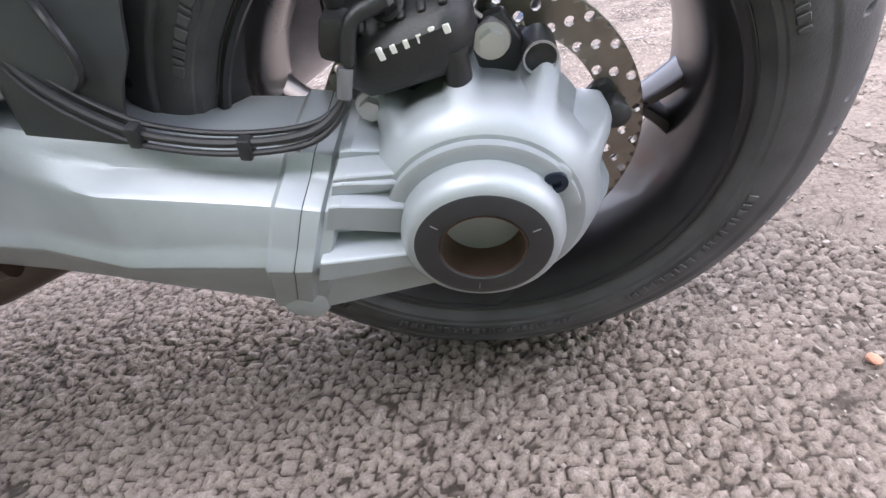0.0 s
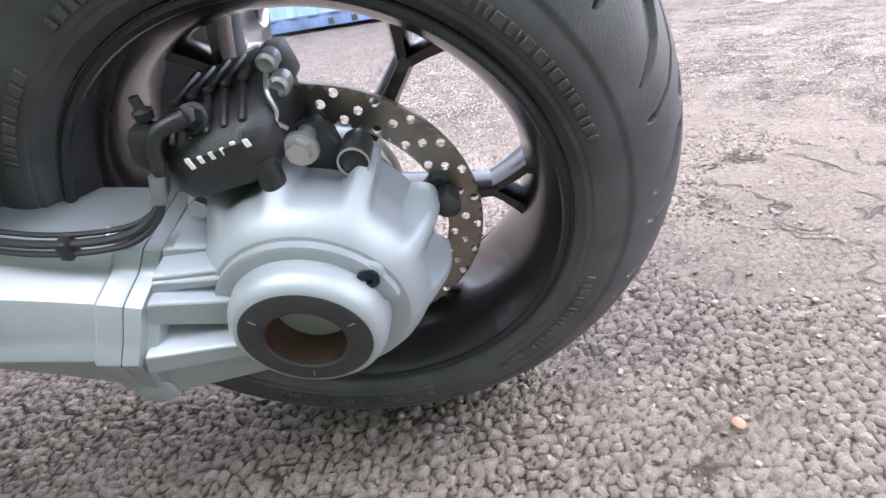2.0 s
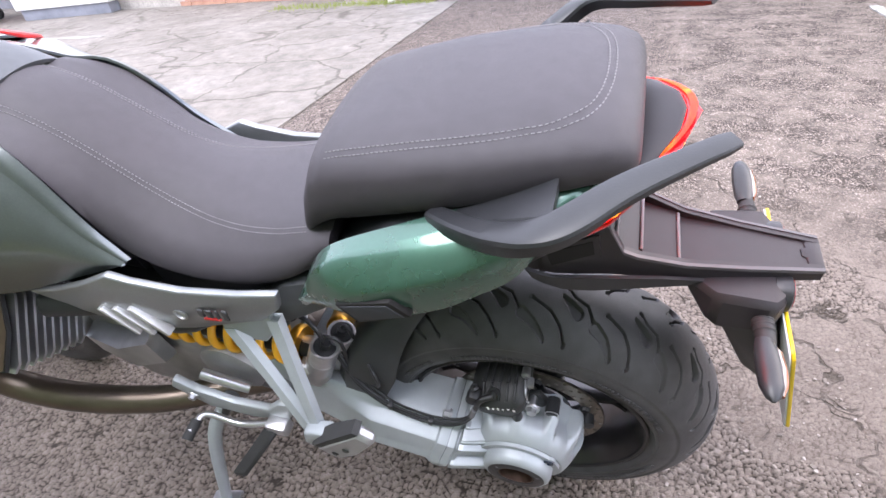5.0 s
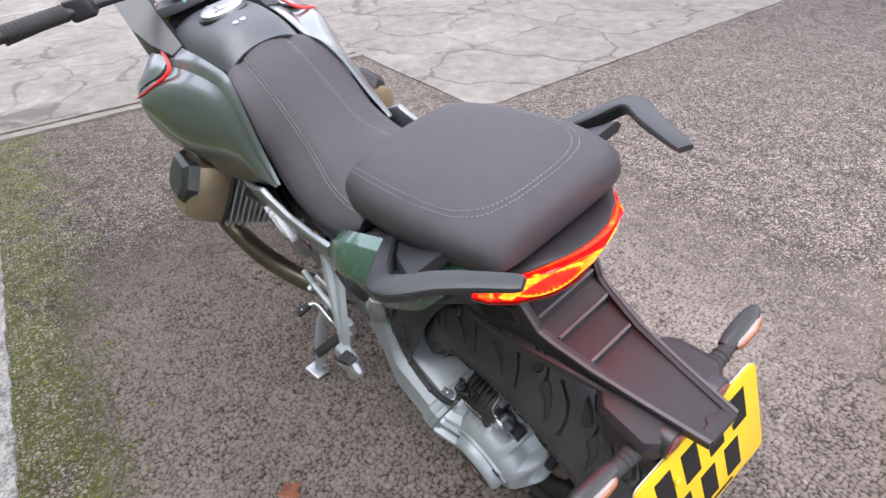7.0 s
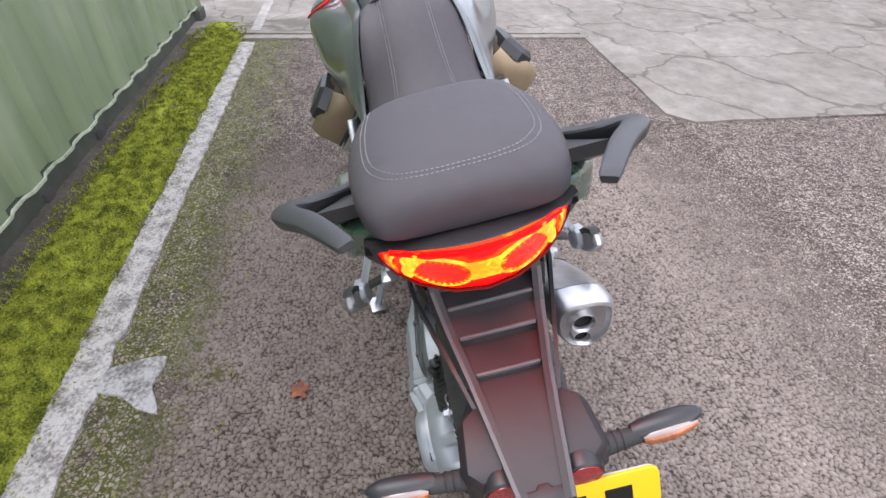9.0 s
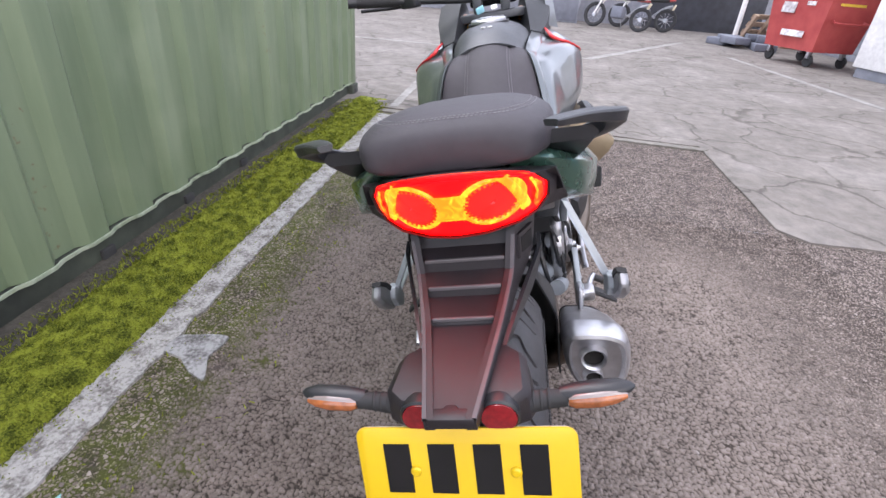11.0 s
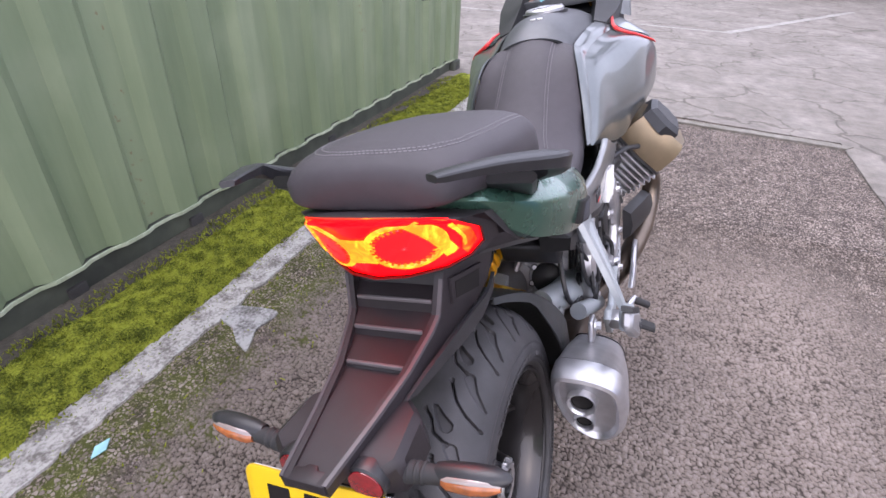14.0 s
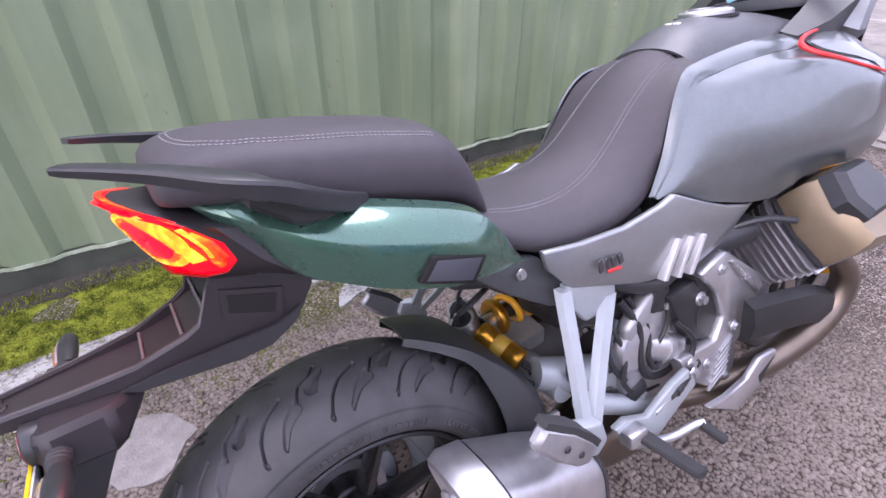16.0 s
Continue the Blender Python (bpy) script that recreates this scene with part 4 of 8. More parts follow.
leaf.matrix_basis = pose(-0.36, -0.56, 0.0, 0, 0, 30)
leaf.modifiers.new("thick", 'SOLIDIFY').thickness = 0.0012
tagged(leaf, "curled brown dead leaf lying on tarmac", "leaf")
sc = part("blue_scrap", prism([(-0.03, -0.01), (0.005, -0.022), (0.035, 0.0), (0.0, 0.012)], 0.003, 0.006, axis="z"), mat("pale_blue_scrap", (0.3, 0.55, 0.6), 0.6), smooth=False)
sc.matrix_basis = pose(0.100, -1.040, 0.002)
tagged(sc, "small pale blue paper scrap on the ground", "litter")
ostone = bmesh.new()
bmesh.ops.create_icosphere(ostone, subdivisions=2, radius=0.008)
for v in ostone.verts:
    v.co *= 1 + 0.25 * noise.noise(v.co * 120)
    v.co.z *= 0.6
os_ = part("stone", ostone, mat("orange_stone", (0.36, 0.18, 0.12), 0.85), smooth=False)
os_.matrix_basis = pose(0.40, -0.13, 0.003)
tagged(os_, "small orange stone chip on the tarmac", "stone")

from mathutils.bvhtree import BVHTree

# ---- motorcycle materials ----
M_TYRE = mat("tyre_rubber", (0.047, 0.046, 0.049), 0.50, var=0.3, scale=24, bump=0.2, bscale=420, spec=0.42)
M_RIM = mat("rim_paint", (0.040, 0.038, 0.040), 0.28, 0.7, var=0.12, scale=20, coat=0.4)
M_RIMLIP = mat("rim_lip", (0.03, 0.03, 0.032), 0.35, 0.5, var=0.12, scale=20)
M_ALU = mat("cast_alloy_paint", (0.335, 0.362, 0.38), 0.45, 0.35, var=0.05, scale=30, bump=0.06, bscale=500, rvar=0.05)
M_SILV = mat("bright_alloy", (0.50, 0.50, 0.52), 0.32, 0.85, var=0.08, scale=30)
M_CASE = mat("engine_alloy", (0.34, 0.34, 0.35), 0.42, 0.75, var=0.14, scale=24, bump=0.15, bscale=260)
M_PLAST = mat("black_plastic", (0.020, 0.0205, 0.023), 0.40, var=0.15, scale=40, bump=0.1, bscale=700)
M_COVER = mat("slate_cover", (0.042, 0.045, 0.048), 0.45, var=0.15, scale=30, bump=0.1, bscale=700)
M_TAIL = mat("tail_plastic", (0.021, 0.0175, 0.020), 0.46, spec=0.38, var=0.12, scale=40, bump=0.12, bscale=800)
M_SEAT = mat("seat_vinyl", (0.050, 0.0445, 0.0505), 0.58, var=0.08, scale=60, bump=0.5, bscale=1300, rvar=0.06, bdist=0.0008, spec=0.36)
M_STITCH = mat("stitch_thread", (0.20, 0.19, 0.20), 0.8, var=0.1)
M_GOLD = mat("gold_anodised", (0.52, 0.26, 0.025), 0.34, 0.8, var=0.1)
M_SPRING = mat("spring_yellow", (0.86, 0.42, 0.01), 0.35, 0.0, var=0.08, coat=0.4)
M_DISC = mat("disc_steel", (0.23, 0.205, 0.18), 0.38, 0.9, var=0.15, scale=60)
M_CAL = mat("caliper_black", (0.018, 0.018, 0.019), 0.42, var=0.2, scale=50, bump=0.2, bscale=400)
M_HEAD = mat("sand_gold_cover", (0.225, 0.175, 0.112), 0.34, 0.5, var=0.08, scale=26)
M_EXH = mat("brushed_steel", (0.52, 0.52, 0.54), 0.38, 0.9, var=0.10, scale=40, bump=0.05, bscale=500)
M_PIPE = mat("header_steel", (0.16, 0.130, 0.105), 0.36, 0.9, var=0.15, scale=18)
M_BRONZE = mat("bronze_bore", (0.15, 0.098, 0.078), 0.34, 0.9, var=0.15, scale=30)
M_GPAINT = mat("green_metallic", (0.048, 0.118, 0.085), 0.28, 0.6, var=0.03, scale=300, coat=1.0)
M_TPAINT = mat("grey_green_metallic", (0.135, 0.150, 0.155), 0.32, 0.65, var=0.05, scale=300, coat=0.7)
M_SPAINT = mat("silver_metallic", (0.23, 0.24, 0.25), 0.36, 0.65, var=0.05, scale=300, coat=0.5)
M_GTOP = mat("tank_top_grey", (0.07, 0.073, 0.08), 0.45, 0.1, var=0.08, scale=80, bump=0.1, bscale=900)
M_REDL = mat("red_trim", (0.62, 0.03, 0.03), 0.35, var=0.06)
M_YEL = mat("plate_yellow", (0.66, 0.44, 0.002), 0.38, var=0.03, scale=12, coat=0.3)
M_INK = mat("plate_ink", (0.010, 0.009, 0.009), 0.6, spec=0.25)
M_LENS = mat("red_lens", (0.30, 0.004, 0.006), 0.25, var=0.08, coat=0.35, spec=0.3, emit=(1.0, 0.001, 0.0, 1.5))
M_LRED = mat("lamp_red", (0.30, 0.004, 0.004), 0.35, coat=0.15, spec=0.2, emit=(1.0, 0.002, 0.0, 4.2))
M_AMBER = mat("amber_lens", (0.27, 0.085, 0.028), 0.15, var=0.3, scale=120, coat=0.8)
M_CLEAR = mat("clear_rim", (0.24, 0.20, 0.185), 0.15, coat=0.8)
M_REFL = mat("red_reflector", (0.22, 0.008, 0.012), 0.2, var=0.2, scale=200, coat=0.8)
M_COPPER = mat("copper_band", (0.5, 0.3, 0.2), 0.3, 0.9)
M_BLUEW = mat("pale_blue_tape", (0.3, 0.6, 0.68), 0.6)
M_INKG = mat("mark_grey", (0.06, 0.06, 0.065), 0.4, 0.4)
M_SLOT = mat("slot_insert", (0.62, 0.62, 0.63), 0.35, 0.5)
M_GLASS = mat("dark_screen", (0.02, 0.021, 0.024), 0.12, coat=1.0)

def glow_mat(name, lo=(0.62, 0.003, 0.0), mid=(1.0, 0.075, 0.002), hi=(1.0, 0.40, 0.015), scale=(20, 22, 60), gain=0.75):
    """Lamp interior whose glow breaks into red, orange and yellow streaks."""
    m = mat(name, (0.4, 0.03, 0.005), 0.35, coat=0.15, spec=0.2)
    nt = m.node_tree
    tc, nz = nt.nodes.new("ShaderNodeTexCoord"), nt.nodes.new("ShaderNodeTexNoise")
    mp = nt.nodes.new("ShaderNodeMapping")
    mp.inputs["Scale"].default_value = scale
    nz.inputs["Scale"].default_value, nz.inputs["Detail"].default_value, nz.inputs["Distortion"].default_value = 1.0, 2.5, 1.2
    cr = nt.nodes.new("ShaderNodeValToRGB")
    e = cr.color_ramp.elements
    e[0].position, e[0].color = 0.40, (*lo, 1)
    e[1].position, e[1].color = 0.72, (*hi, 1)
    k = e.new(0.55)
    k.color = (*mid, 1)
    nt.links.new(tc.outputs["Object"], mp.inputs["Vector"])
    nt.links.new(mp.outputs[0], nz.inputs["Vector"])
    nt.links.new(nz.outputs[0], cr.inputs[0])
    b = nt.nodes["Principled BSDF"]
    nt.links.new(cr.outputs[0], b.inputs["Emission Color"])
    b.inputs["Emission Strength"].default_value = gain
    return m


M_LGLOW = glow_mat("lamp_glow")
M_LRING = glow_mat("lamp_ring", (1.0, 0.14, 0.003), (1.0, 0.24, 0.006), (1.0, 0.42, 0.02), (60, 60, 60), 1.1)


# ---- motorcycle: x to the rear, y to its right, z up from the contact patch ----
LEAN = 13.0
bike = empty("motorcycle", pose(0, 0.0068, 0.0016, LEAN, 0, 0))
tagged(bike, "green and grey touring motorcycle leaning on its side stand", "motorcycle")
AX = 0.325


def mir(p, s):
    return (p[0], p[1] * s, p[2])


def tyre_mesh(name, R, rc, bead_r, bead_y, ax, parent, material, nth=1440, pitch=20.0):
    """A tyre with cut tread grooves: sipes and wedges repeated round it."""
    phis = np.radians(np.linspace(-74, 74, 158))
    prof = [(R - rc + rc * math.cos(p), rc * math.sin(p)) for p in phis]
    yl, rl = prof[-1][1], prof[-1][0]
    side = [(rl - 0.012, yl + 0.002), (rl - 0.02, yl + 0.0005), (rl - 0.0215, yl - 0.0012), (rl - 0.026, yl - 0.002), (bead_r + 0.006, bead_y + 0.004), (bead_r, bead_y)]
    prof = [(r, -y) for r, y in side[::-1]] + prof + side
    n = len(prof)
    th = np.linspace(0, 2 * np.pi, nth, endpoint=False)
    pr, py = np.array([p[0] for p in prof]), np.array([p[1] for p in prof])
    T, Y = np.meshgrid(np.degrees(th), py, indexing="ij")
    depth = np.zeros_like(T)
    strokes = [
        ([(98.5, 0.006), (96.5, 0.018), (93, 0.026), (91, 0.045)], 0.0011, 0.0013, 0.008, True),
        ([(87.5, 0.030), (82.3, 0.044), (79.2, 0.061), (77, 0.080)], 0.0012, 0.0012, 0.008, True),
        ([(100.5, 0.016), (97.5, 0.028), (95.3, 0.040)], 0.0016, 0.0085, 0.008, False),
        ([(90, 0.052), (86.6, 0.062), (83.0, 0.080)], 0.0078, 0.0020, 0.006, False),
    ]
    mm = np.radians(1.0) * R
    for sgn, off in ((-1, 0.0), (1, pitch / 2)):
        A = np.mod(T - off, pitch)
        for line, w0, w1, dep, dots in strokes:
            for shift in (-1, 0, 1):
                for k in range(len(line) - 1):
                    (a0, y0), (a1, y1) = line[k], line[k + 1]
                    base = math.floor(77 / pitch) * pitch
                    ax0, ax1 = (a0 - base + shift * pitch) * mm, (a1 - base + shift * pitch) * mm
                    px, pyy = A * mm - ax0, sgn * Y - y0
                    dx, dy = ax1 - ax0, y1 - y0
                    t = np.clip((px * dx + pyy * dy) / (dx * dx + dy * dy), 0, 1)
                    d = np.hypot(px - t * dx, pyy - t * dy)
                    f = (k + t) / (len(line) - 1)
                    w = w0 + (w1 - w0) * f
                    depth = np.maximum(depth, dep * np.clip((w + 0.0008 - d) / 0.0012, 0, 1))
                    if dots:
                        for cx, cy in (((ax0, y0),) if k == 0 else ()) + (((ax1, y1),) if k == len(line) - 2 else ()):
                            dd = np.hypot(A * mm - cx, sgn * Y - cy)
                            depth = np.maximum(depth, dep * np.clip((0.0036 - dd) / 0.0014, 0, 1))
    # the moulded step between tread shoulder and side wall
    depth = np.maximum(depth, (np.clip((0.2635 - pr) / 0.0014, 0, 1) * np.clip((pr - 0.222) / 0.004, 0, 1) * 0.0036)[None, :])
    nr = np.cos(np.clip(np.abs(py) / 0.1, 0, 1) * 1.2)
    rr = pr[None, :] - depth * nr[None, :]
    yy = py[None, :] - np.sign(py)[None, :] * depth * (1 - nr[None, :])
    co = np.stack([rr * np.cos(th)[:, None] + ax[0], yy + ax[1], rr * np.sin(th)[:, None] + ax[2]], -1).reshape(-1, 3)
    i, j = np.meshgrid(np.arange(nth), np.arange(n - 1), indexing="ij")
    i2 = (i + 1) % nth
    q = np.stack([i * n + j, i * n + j + 1, i2 * n + j + 1, i2 * n + j], -1).reshape(-1, 4)
    me = bpy.data.meshes.new(name)
    me.from_pydata(co.tolist(), [], q.tolist())
    me.materials.append(material)
    me.shade_smooth()
    me.set_sharp_from_angle(angle=radians(34))
    ob = new(name, me)
    ob.parent = parent
    return ob


# --- rear wheel ---
C = (0, 0, AX)
rw = part("rear_wheel", lathe([(0.0, -0.07), (0.045, -0.07), (0.052, -0.06), (0.052, -0.02), (0.062, -0.005), (0.062, 0.02), (0.05, 0.04), (0.047, 0.055), (0.0, 0.055)], C, "y", 40), M_RIM, bike)
tyre_mesh("tyre", 0.326, 0.1, 0.216, 0.081, C, rw, M_TYRE)
rs = random.Random(21)
for sy in (-1, 1):
    marks = bmesh.new()
    for a_from, a_to in ((20, 62), (70, 118), (128, 150), (165, 225), (240, 290), (305, 345)):
        a = a_from
        while a < a_to:
            wd = rs.uniform(0.5, 2.2)
            q = radians(a + wd / 2)
            box((0.2405 * math.cos(q), sy * 0.0966, AX + 0.2405 * math.sin(q)), (0.0085, 0.0022, 0.2405 * radians(wd)), 0.0006, 1, rot=(-6 * sy * math.sin(q), -math.degrees(q), 0), bm=marks)
            a += wd + rs.uniform(0.5, 0.9)
    tagged(part("sidewall_mark", marks, M_TYRE, rw, "raised side wall marks as plain bars"), kind="stuff")
part("rim", lathe([(0.2165, -0.084), (0.219, -0.080), (0.2185, -0.072), (0.206, -0.066), (0.201, -0.05), (0.197, -0.03), (0.194, 0.0), (0.197, 0.03), (0.201, 0.05), (0.206, 0.066), (0.2185, 0.072), (0.219, 0.08), (0.2165, 0.084), (0.211, 0.083), (0.206, 0.075), (0.198, 0.064), (0.192, 0.05), (0.188, 0.03), (0.185, 0.0), (0.188, -0.03), (0.192, -0.05), (0.198, -0.064), (0.206, -0.075), (0.211, -0.083), (0.2165, -0.084)], C, "y", 96), M_RIM, rw, "dark satin alloy rim")
for sy in (-1, 1):
    part("rim_flange", lathe([(0.2155, sy * 0.0845), (0.212, sy * 0.0865), (0.2085, sy * 0.0845), (0.2075, sy * 0.081), (0.2115, sy * 0.0825)], C, "y", 96), M_RIMLIP, rw)


def spoke(a):
    """One split spoke from hub to rim, at angle a."""
    bm = bmesh.new()

    def bar(r0, a0, r1, a1, w0, w1, y0, y1, d0, d1):
        rings = []
        for f in (0, 0.33, 0.67, 1):
            r, an = r0 + (r1 - r0) * f, radians(a0 + (a1 - a0) * f)
            w, y, d = w0 + (w1 - w0) * f, y0 + (y1 - y0) * f, d0 + (d1 - d0) * f
            t = Vector((-math.sin(an), 0, math.cos(an)))
            p = Vector((r * math.cos(an), y, AX + r * math.sin(an)))
            rings.append([p + t * (w * ca) + Vector((0, d * sa, 0)) for ca, sa in ((-1, -0.5), (-0.55, -1), (0.55, -1), (1, -0.5), (1, 0.5), (0.55, 1), (-0.55, 1), (-1, 0.5))])
        loft(rings, bm=bm)
    bar(0.045, a, 0.158, a, 0.012, 0.0085, -0.004, 0.004, 0.024, 0.016)
    bar(0.150, a, 0.192, a + 9, 0.0075, 0.010, 0.004, 0.008, 0.015, 0.019)
    bar(0.150, a, 0.192, a - 9, 0.0075, 0.010, 0.004, 0.008, 0.015, 0.019)
    return bm


for k in range(6):
    part("spoke", spoke(54 + 60 * k), M_RIM, rw)
nut = lathe([(0.026, 0.062), (0.034, 0.064), (0.04, 0.058), (0.043, 0.045)], C, "y", 48)
part("hub_nut", nut, M_SILV, rw, "bright ring nut on the hub")
ring = bmesh.new()
for k in range(14):
    a = k * 6.28319 / 14
    box((0.041 * math.cos(a), 0.052, AX + 0.041 * math.sin(a)), (0.008, 0.018, 0.008), 0.001, 1, rot=(0, -math.degrees(a), 0), bm=ring)
part("lug_ring", ring, M_SILV, rw)

# brake disc with drilled holes
bm = bmesh.new()
ND = 81
r0, r1 = 0.108, 0.140
rows = 3
th2 = 0.0024
yd = -0.056
hole_r = 0.0041
for face in (-1, 1):
    for i in range(ND):
        for j in range(rows):
            a0, a1 = 6.28319 * i / ND, 6.28319 * (i + 1) / ND
            ra, rb = r0 + (r1 - r0) * j / rows, r0 + (r1 - r0) * (j + 1) / rows
            am, rm = (a0 + a1) / 2, (ra + rb) / 2
            outer = [(ra, a0), (ra, am), (ra, a1), (rm, a1), (rb, a1), (rb, am), (rb, a0), (rm, a0)]
            vs = [bm.verts.new((r * math.cos(a), yd + face * th2, AX + r * math.sin(a))) for r, a in outer]
            if j == (-i) % 3:
                hv, hb = [], []
                for q, (r, a) in enumerate(outer):
                    an = math.atan2((r - rm), rm * (a - am))
                    px, pr = hole_r * math.cos(an), hole_r * math.sin(an)
                    aa, rr = am + px / rm, rm + pr
                    hv.append(bm.verts.new((rr * math.cos(aa), yd + face * th2, AX + rr * math.sin(aa))))
                    hb.append(bm.verts.new((rr * math.cos(aa), yd, AX + rr * math.sin(aa))))
                for q in range(8):
                    bm.faces.new((vs[q], vs[(q + 1) % 8], hv[(q + 1) % 8], hv[q]))
                    bm.faces.new((hv[q], hv[(q + 1) % 8], hb[(q + 1) % 8], hb[q]))
            else:
                bm.faces.new(vs)
for r in (r0, r1):
    lathe([(r, yd - th2), (r, yd + th2)], C, "y", ND, bm=bm)
bmesh.ops.remove_doubles(bm, verts=bm.verts[:], dist=2e-5)
disc = part("brake_disc", bm, M_DISC, rw, "drilled steel brake disc", angle=30)
car = bmesh.new()
for k in range(6):
    a = radians(20 + 60 * k)
    t = Vector((-math.sin(a), 0, math.cos(a)))
    d = Vector((math.cos(a), 0, math.sin(a)))
    rings = []
    for r, w, off in ((0.055, 0.012, -0.02), (0.085, 0.007, -0.012), (0.112, 0.009, 0.0)):
        p = Vector((0, yd + 0.001, AX)) + d * r + t * off
        rings.append([p + t * w + Vector((0, 0.003, 0)), p - t * w + Vector((0, 0.003, 0)), p - t * w - Vector((0, 0.003, 0)), p + t * w - Vector((0, 0.003, 0))])
    loft(rings, bm=car)
part("disc_carrier", car, M_PLAST, disc)
for k in range(6):
    a = radians(20 + 60 * k)
    part("disc_bobbin", lathe([(0.0, -0.008), (0.007, -0.008), (0.009, -0.004), (0.009, 0.002), (0.0, 0.002)], (0.112 * math.cos(a), yd - 0.001, AX + 0.112 * math.sin(a)), "y", 16), M_PLAST, disc)
part("sensor_ring", lathe([(0.062, yd + 0.006), (0.080, yd + 0.006), (0.080, yd + 0.009), (0.062, yd + 0.009), (0.062, yd + 0.006)], C, "y", 60), M_STEEL, rw)

# --- final drive and swingarm ---
fd = bmesh.new()
NB = 240


def bell_r(base, a, amp):
    """Scalloped rim radius: narrow lugs with broad dished valleys between."""
    u = (math.degrees(a) - 92) % 36
    u = min(u, 36 - u)
    return base - amp * (1 - math.exp(-(u / 6.5) ** 4.5))


rings = []
for y, base, amp in ((-0.066, 0.106, 0.012), (-0.070, 0.110, 0.017), (-0.088, 0.1115, 0.024), (-0.094, 0.1110, 0.025), (-0.101, 0.1095, 0.0225), (-0.109, 0.107, 0.018), (-0.118, 0.1025, 0.0115), (-0.128, 0.0975, 0.0052), (-0.138, 0.0925, 0.0012), (-0.148, 0.0865, 0.0), (-0.1555, 0.081, 0.0), (-0.1590, 0.0765, 0.0), (-0.1600, 0.070, 0.0), (-0.1600, 0.061, 0.0)):
    rings.append([(bell_r(base, a, amp) * math.cos(a), y, AX + bell_r(base, a, amp) * math.sin(a)) for a in [6.28319 * k / NB for k in range(NB)]])
loft(rings, bm=fd)
drive = part("final_drive", fd, M_ALU, bike, "pale silver cast final drive housing", angle=28)
part("hub_collar", lathe([(0.060, -0.150), (0.0615, -0.160), (0.0605, -0.176), (0.0575, -0.184), (0.0525, -0.188), (0.050, -0.1885)], C, "y", 72), M_ALU, drive)
part("seal_ring", lathe([(0.050, -0.1885), (0.0485, -0.1895), (0.033, -0.1895), (0.0315, -0.188), (0.0315, -0.182)], C, "y", 72), M_PLAST, drive, "black ring cap")
part("axle_bore", lathe([(0.0315, -0.1885), (0.0305, -0.1885), (0.0296, -0.150), (0.026, -0.128), (0.0, -0.096)], C, "y", 48), M_BRONZE, drive, "bronze hollow axle bore")
for k in range(3):
    a = radians(20 + 120 * k)
    part("ring_mark", box((0.041 * math.cos(a), -0.1897, AX + 0.041 * math.sin(a)), (0.006, 0.0006, 0.0006), 0, rot=(0, -math.degrees(a), 0)), M_CASE, drive)
# plug boss
plug = part("plug_boss", lathe([(0.0, 0.0), (0.0115, 0.0), (0.0115, -0.016), (0.009, -0.0175), (0.0, -0.0175)], (0.054, -0.148, 0.3605), "y", 28), M_ALU, drive)
part("oil_plug", lathe([(0.0, -0.0165), (0.0085, -0.0165), (0.0085, -0.0205), (0.004, -0.0208), (0.004, -0.0185), (0.0, -0.0185)], (0.054, -0.148, 0.3605), "y", 24), mat("dark_blue_plug", (0.02, 0.03, 0.05), 0.3, 0.6), plug)

def arm_ring(x, y0, y1, z0, z1, k=0.3):
    """A rounded-box cross-section of the swingarm at x; y0 inner, y1 outer, z0 low, z1 high."""
    b = min(y0 - y1, z1 - z0) * k
    out = []
    for cy, cz, a0 in ((y0 - b, z1 - b, 0), (y1 + b, z1 - b, 90), (y1 + b, z0 + b, 180), (y0 - b, z0 + b, 270)):
        for q in range(5):
            a = radians(a0 + 22.5 * q)
            out.append((x, cy + b * math.cos(a), cz + b * math.sin(a)))
    return out


ARM = [(-0.50, ((-0.055, 0.455), (-0.105, 0.468), (-0.119, 0.457), (-0.126, 0.42), (-0.134, 0.366), (-0.142, 0.352), (-0.138, 0.343), (-0.110, 0.288), (-0.080, 0.278))),
       (-0.42, ((-0.055, 0.447), (-0.118, 0.459), (-0.129, 0.449), (-0.136, 0.42), (-0.147, 0.363), (-0.155, 0.350), (-0.151, 0.341), (-0.125, 0.285), (-0.085, 0.275))),
       (-0.352, ((-0.058, 0.434), (-0.130, 0.445), (-0.140, 0.436), (-0.147, 0.413), (-0.160, 0.364), (-0.169, 0.351), (-0.165, 0.342), (-0.140, 0.282), (-0.088, 0.272))),
       (-0.268, ((-0.06, 0.416), (-0.138, 0.422), (-0.148, 0.407), (-0.175, 0.401), (-0.184, 0.357), (-0.193, 0.344), (-0.188, 0.335), (-0.155, 0.272), (-0.090, 0.262))),
       (-0.145, ((-0.06, 0.393), (-0.141, 0.391), (-0.150, 0.379), (-0.178, 0.373), (-0.188, 0.345), (-0.197, 0.332), (-0.192, 0.323), (-0.170, 0.258), (-0.090, 0.248)))]


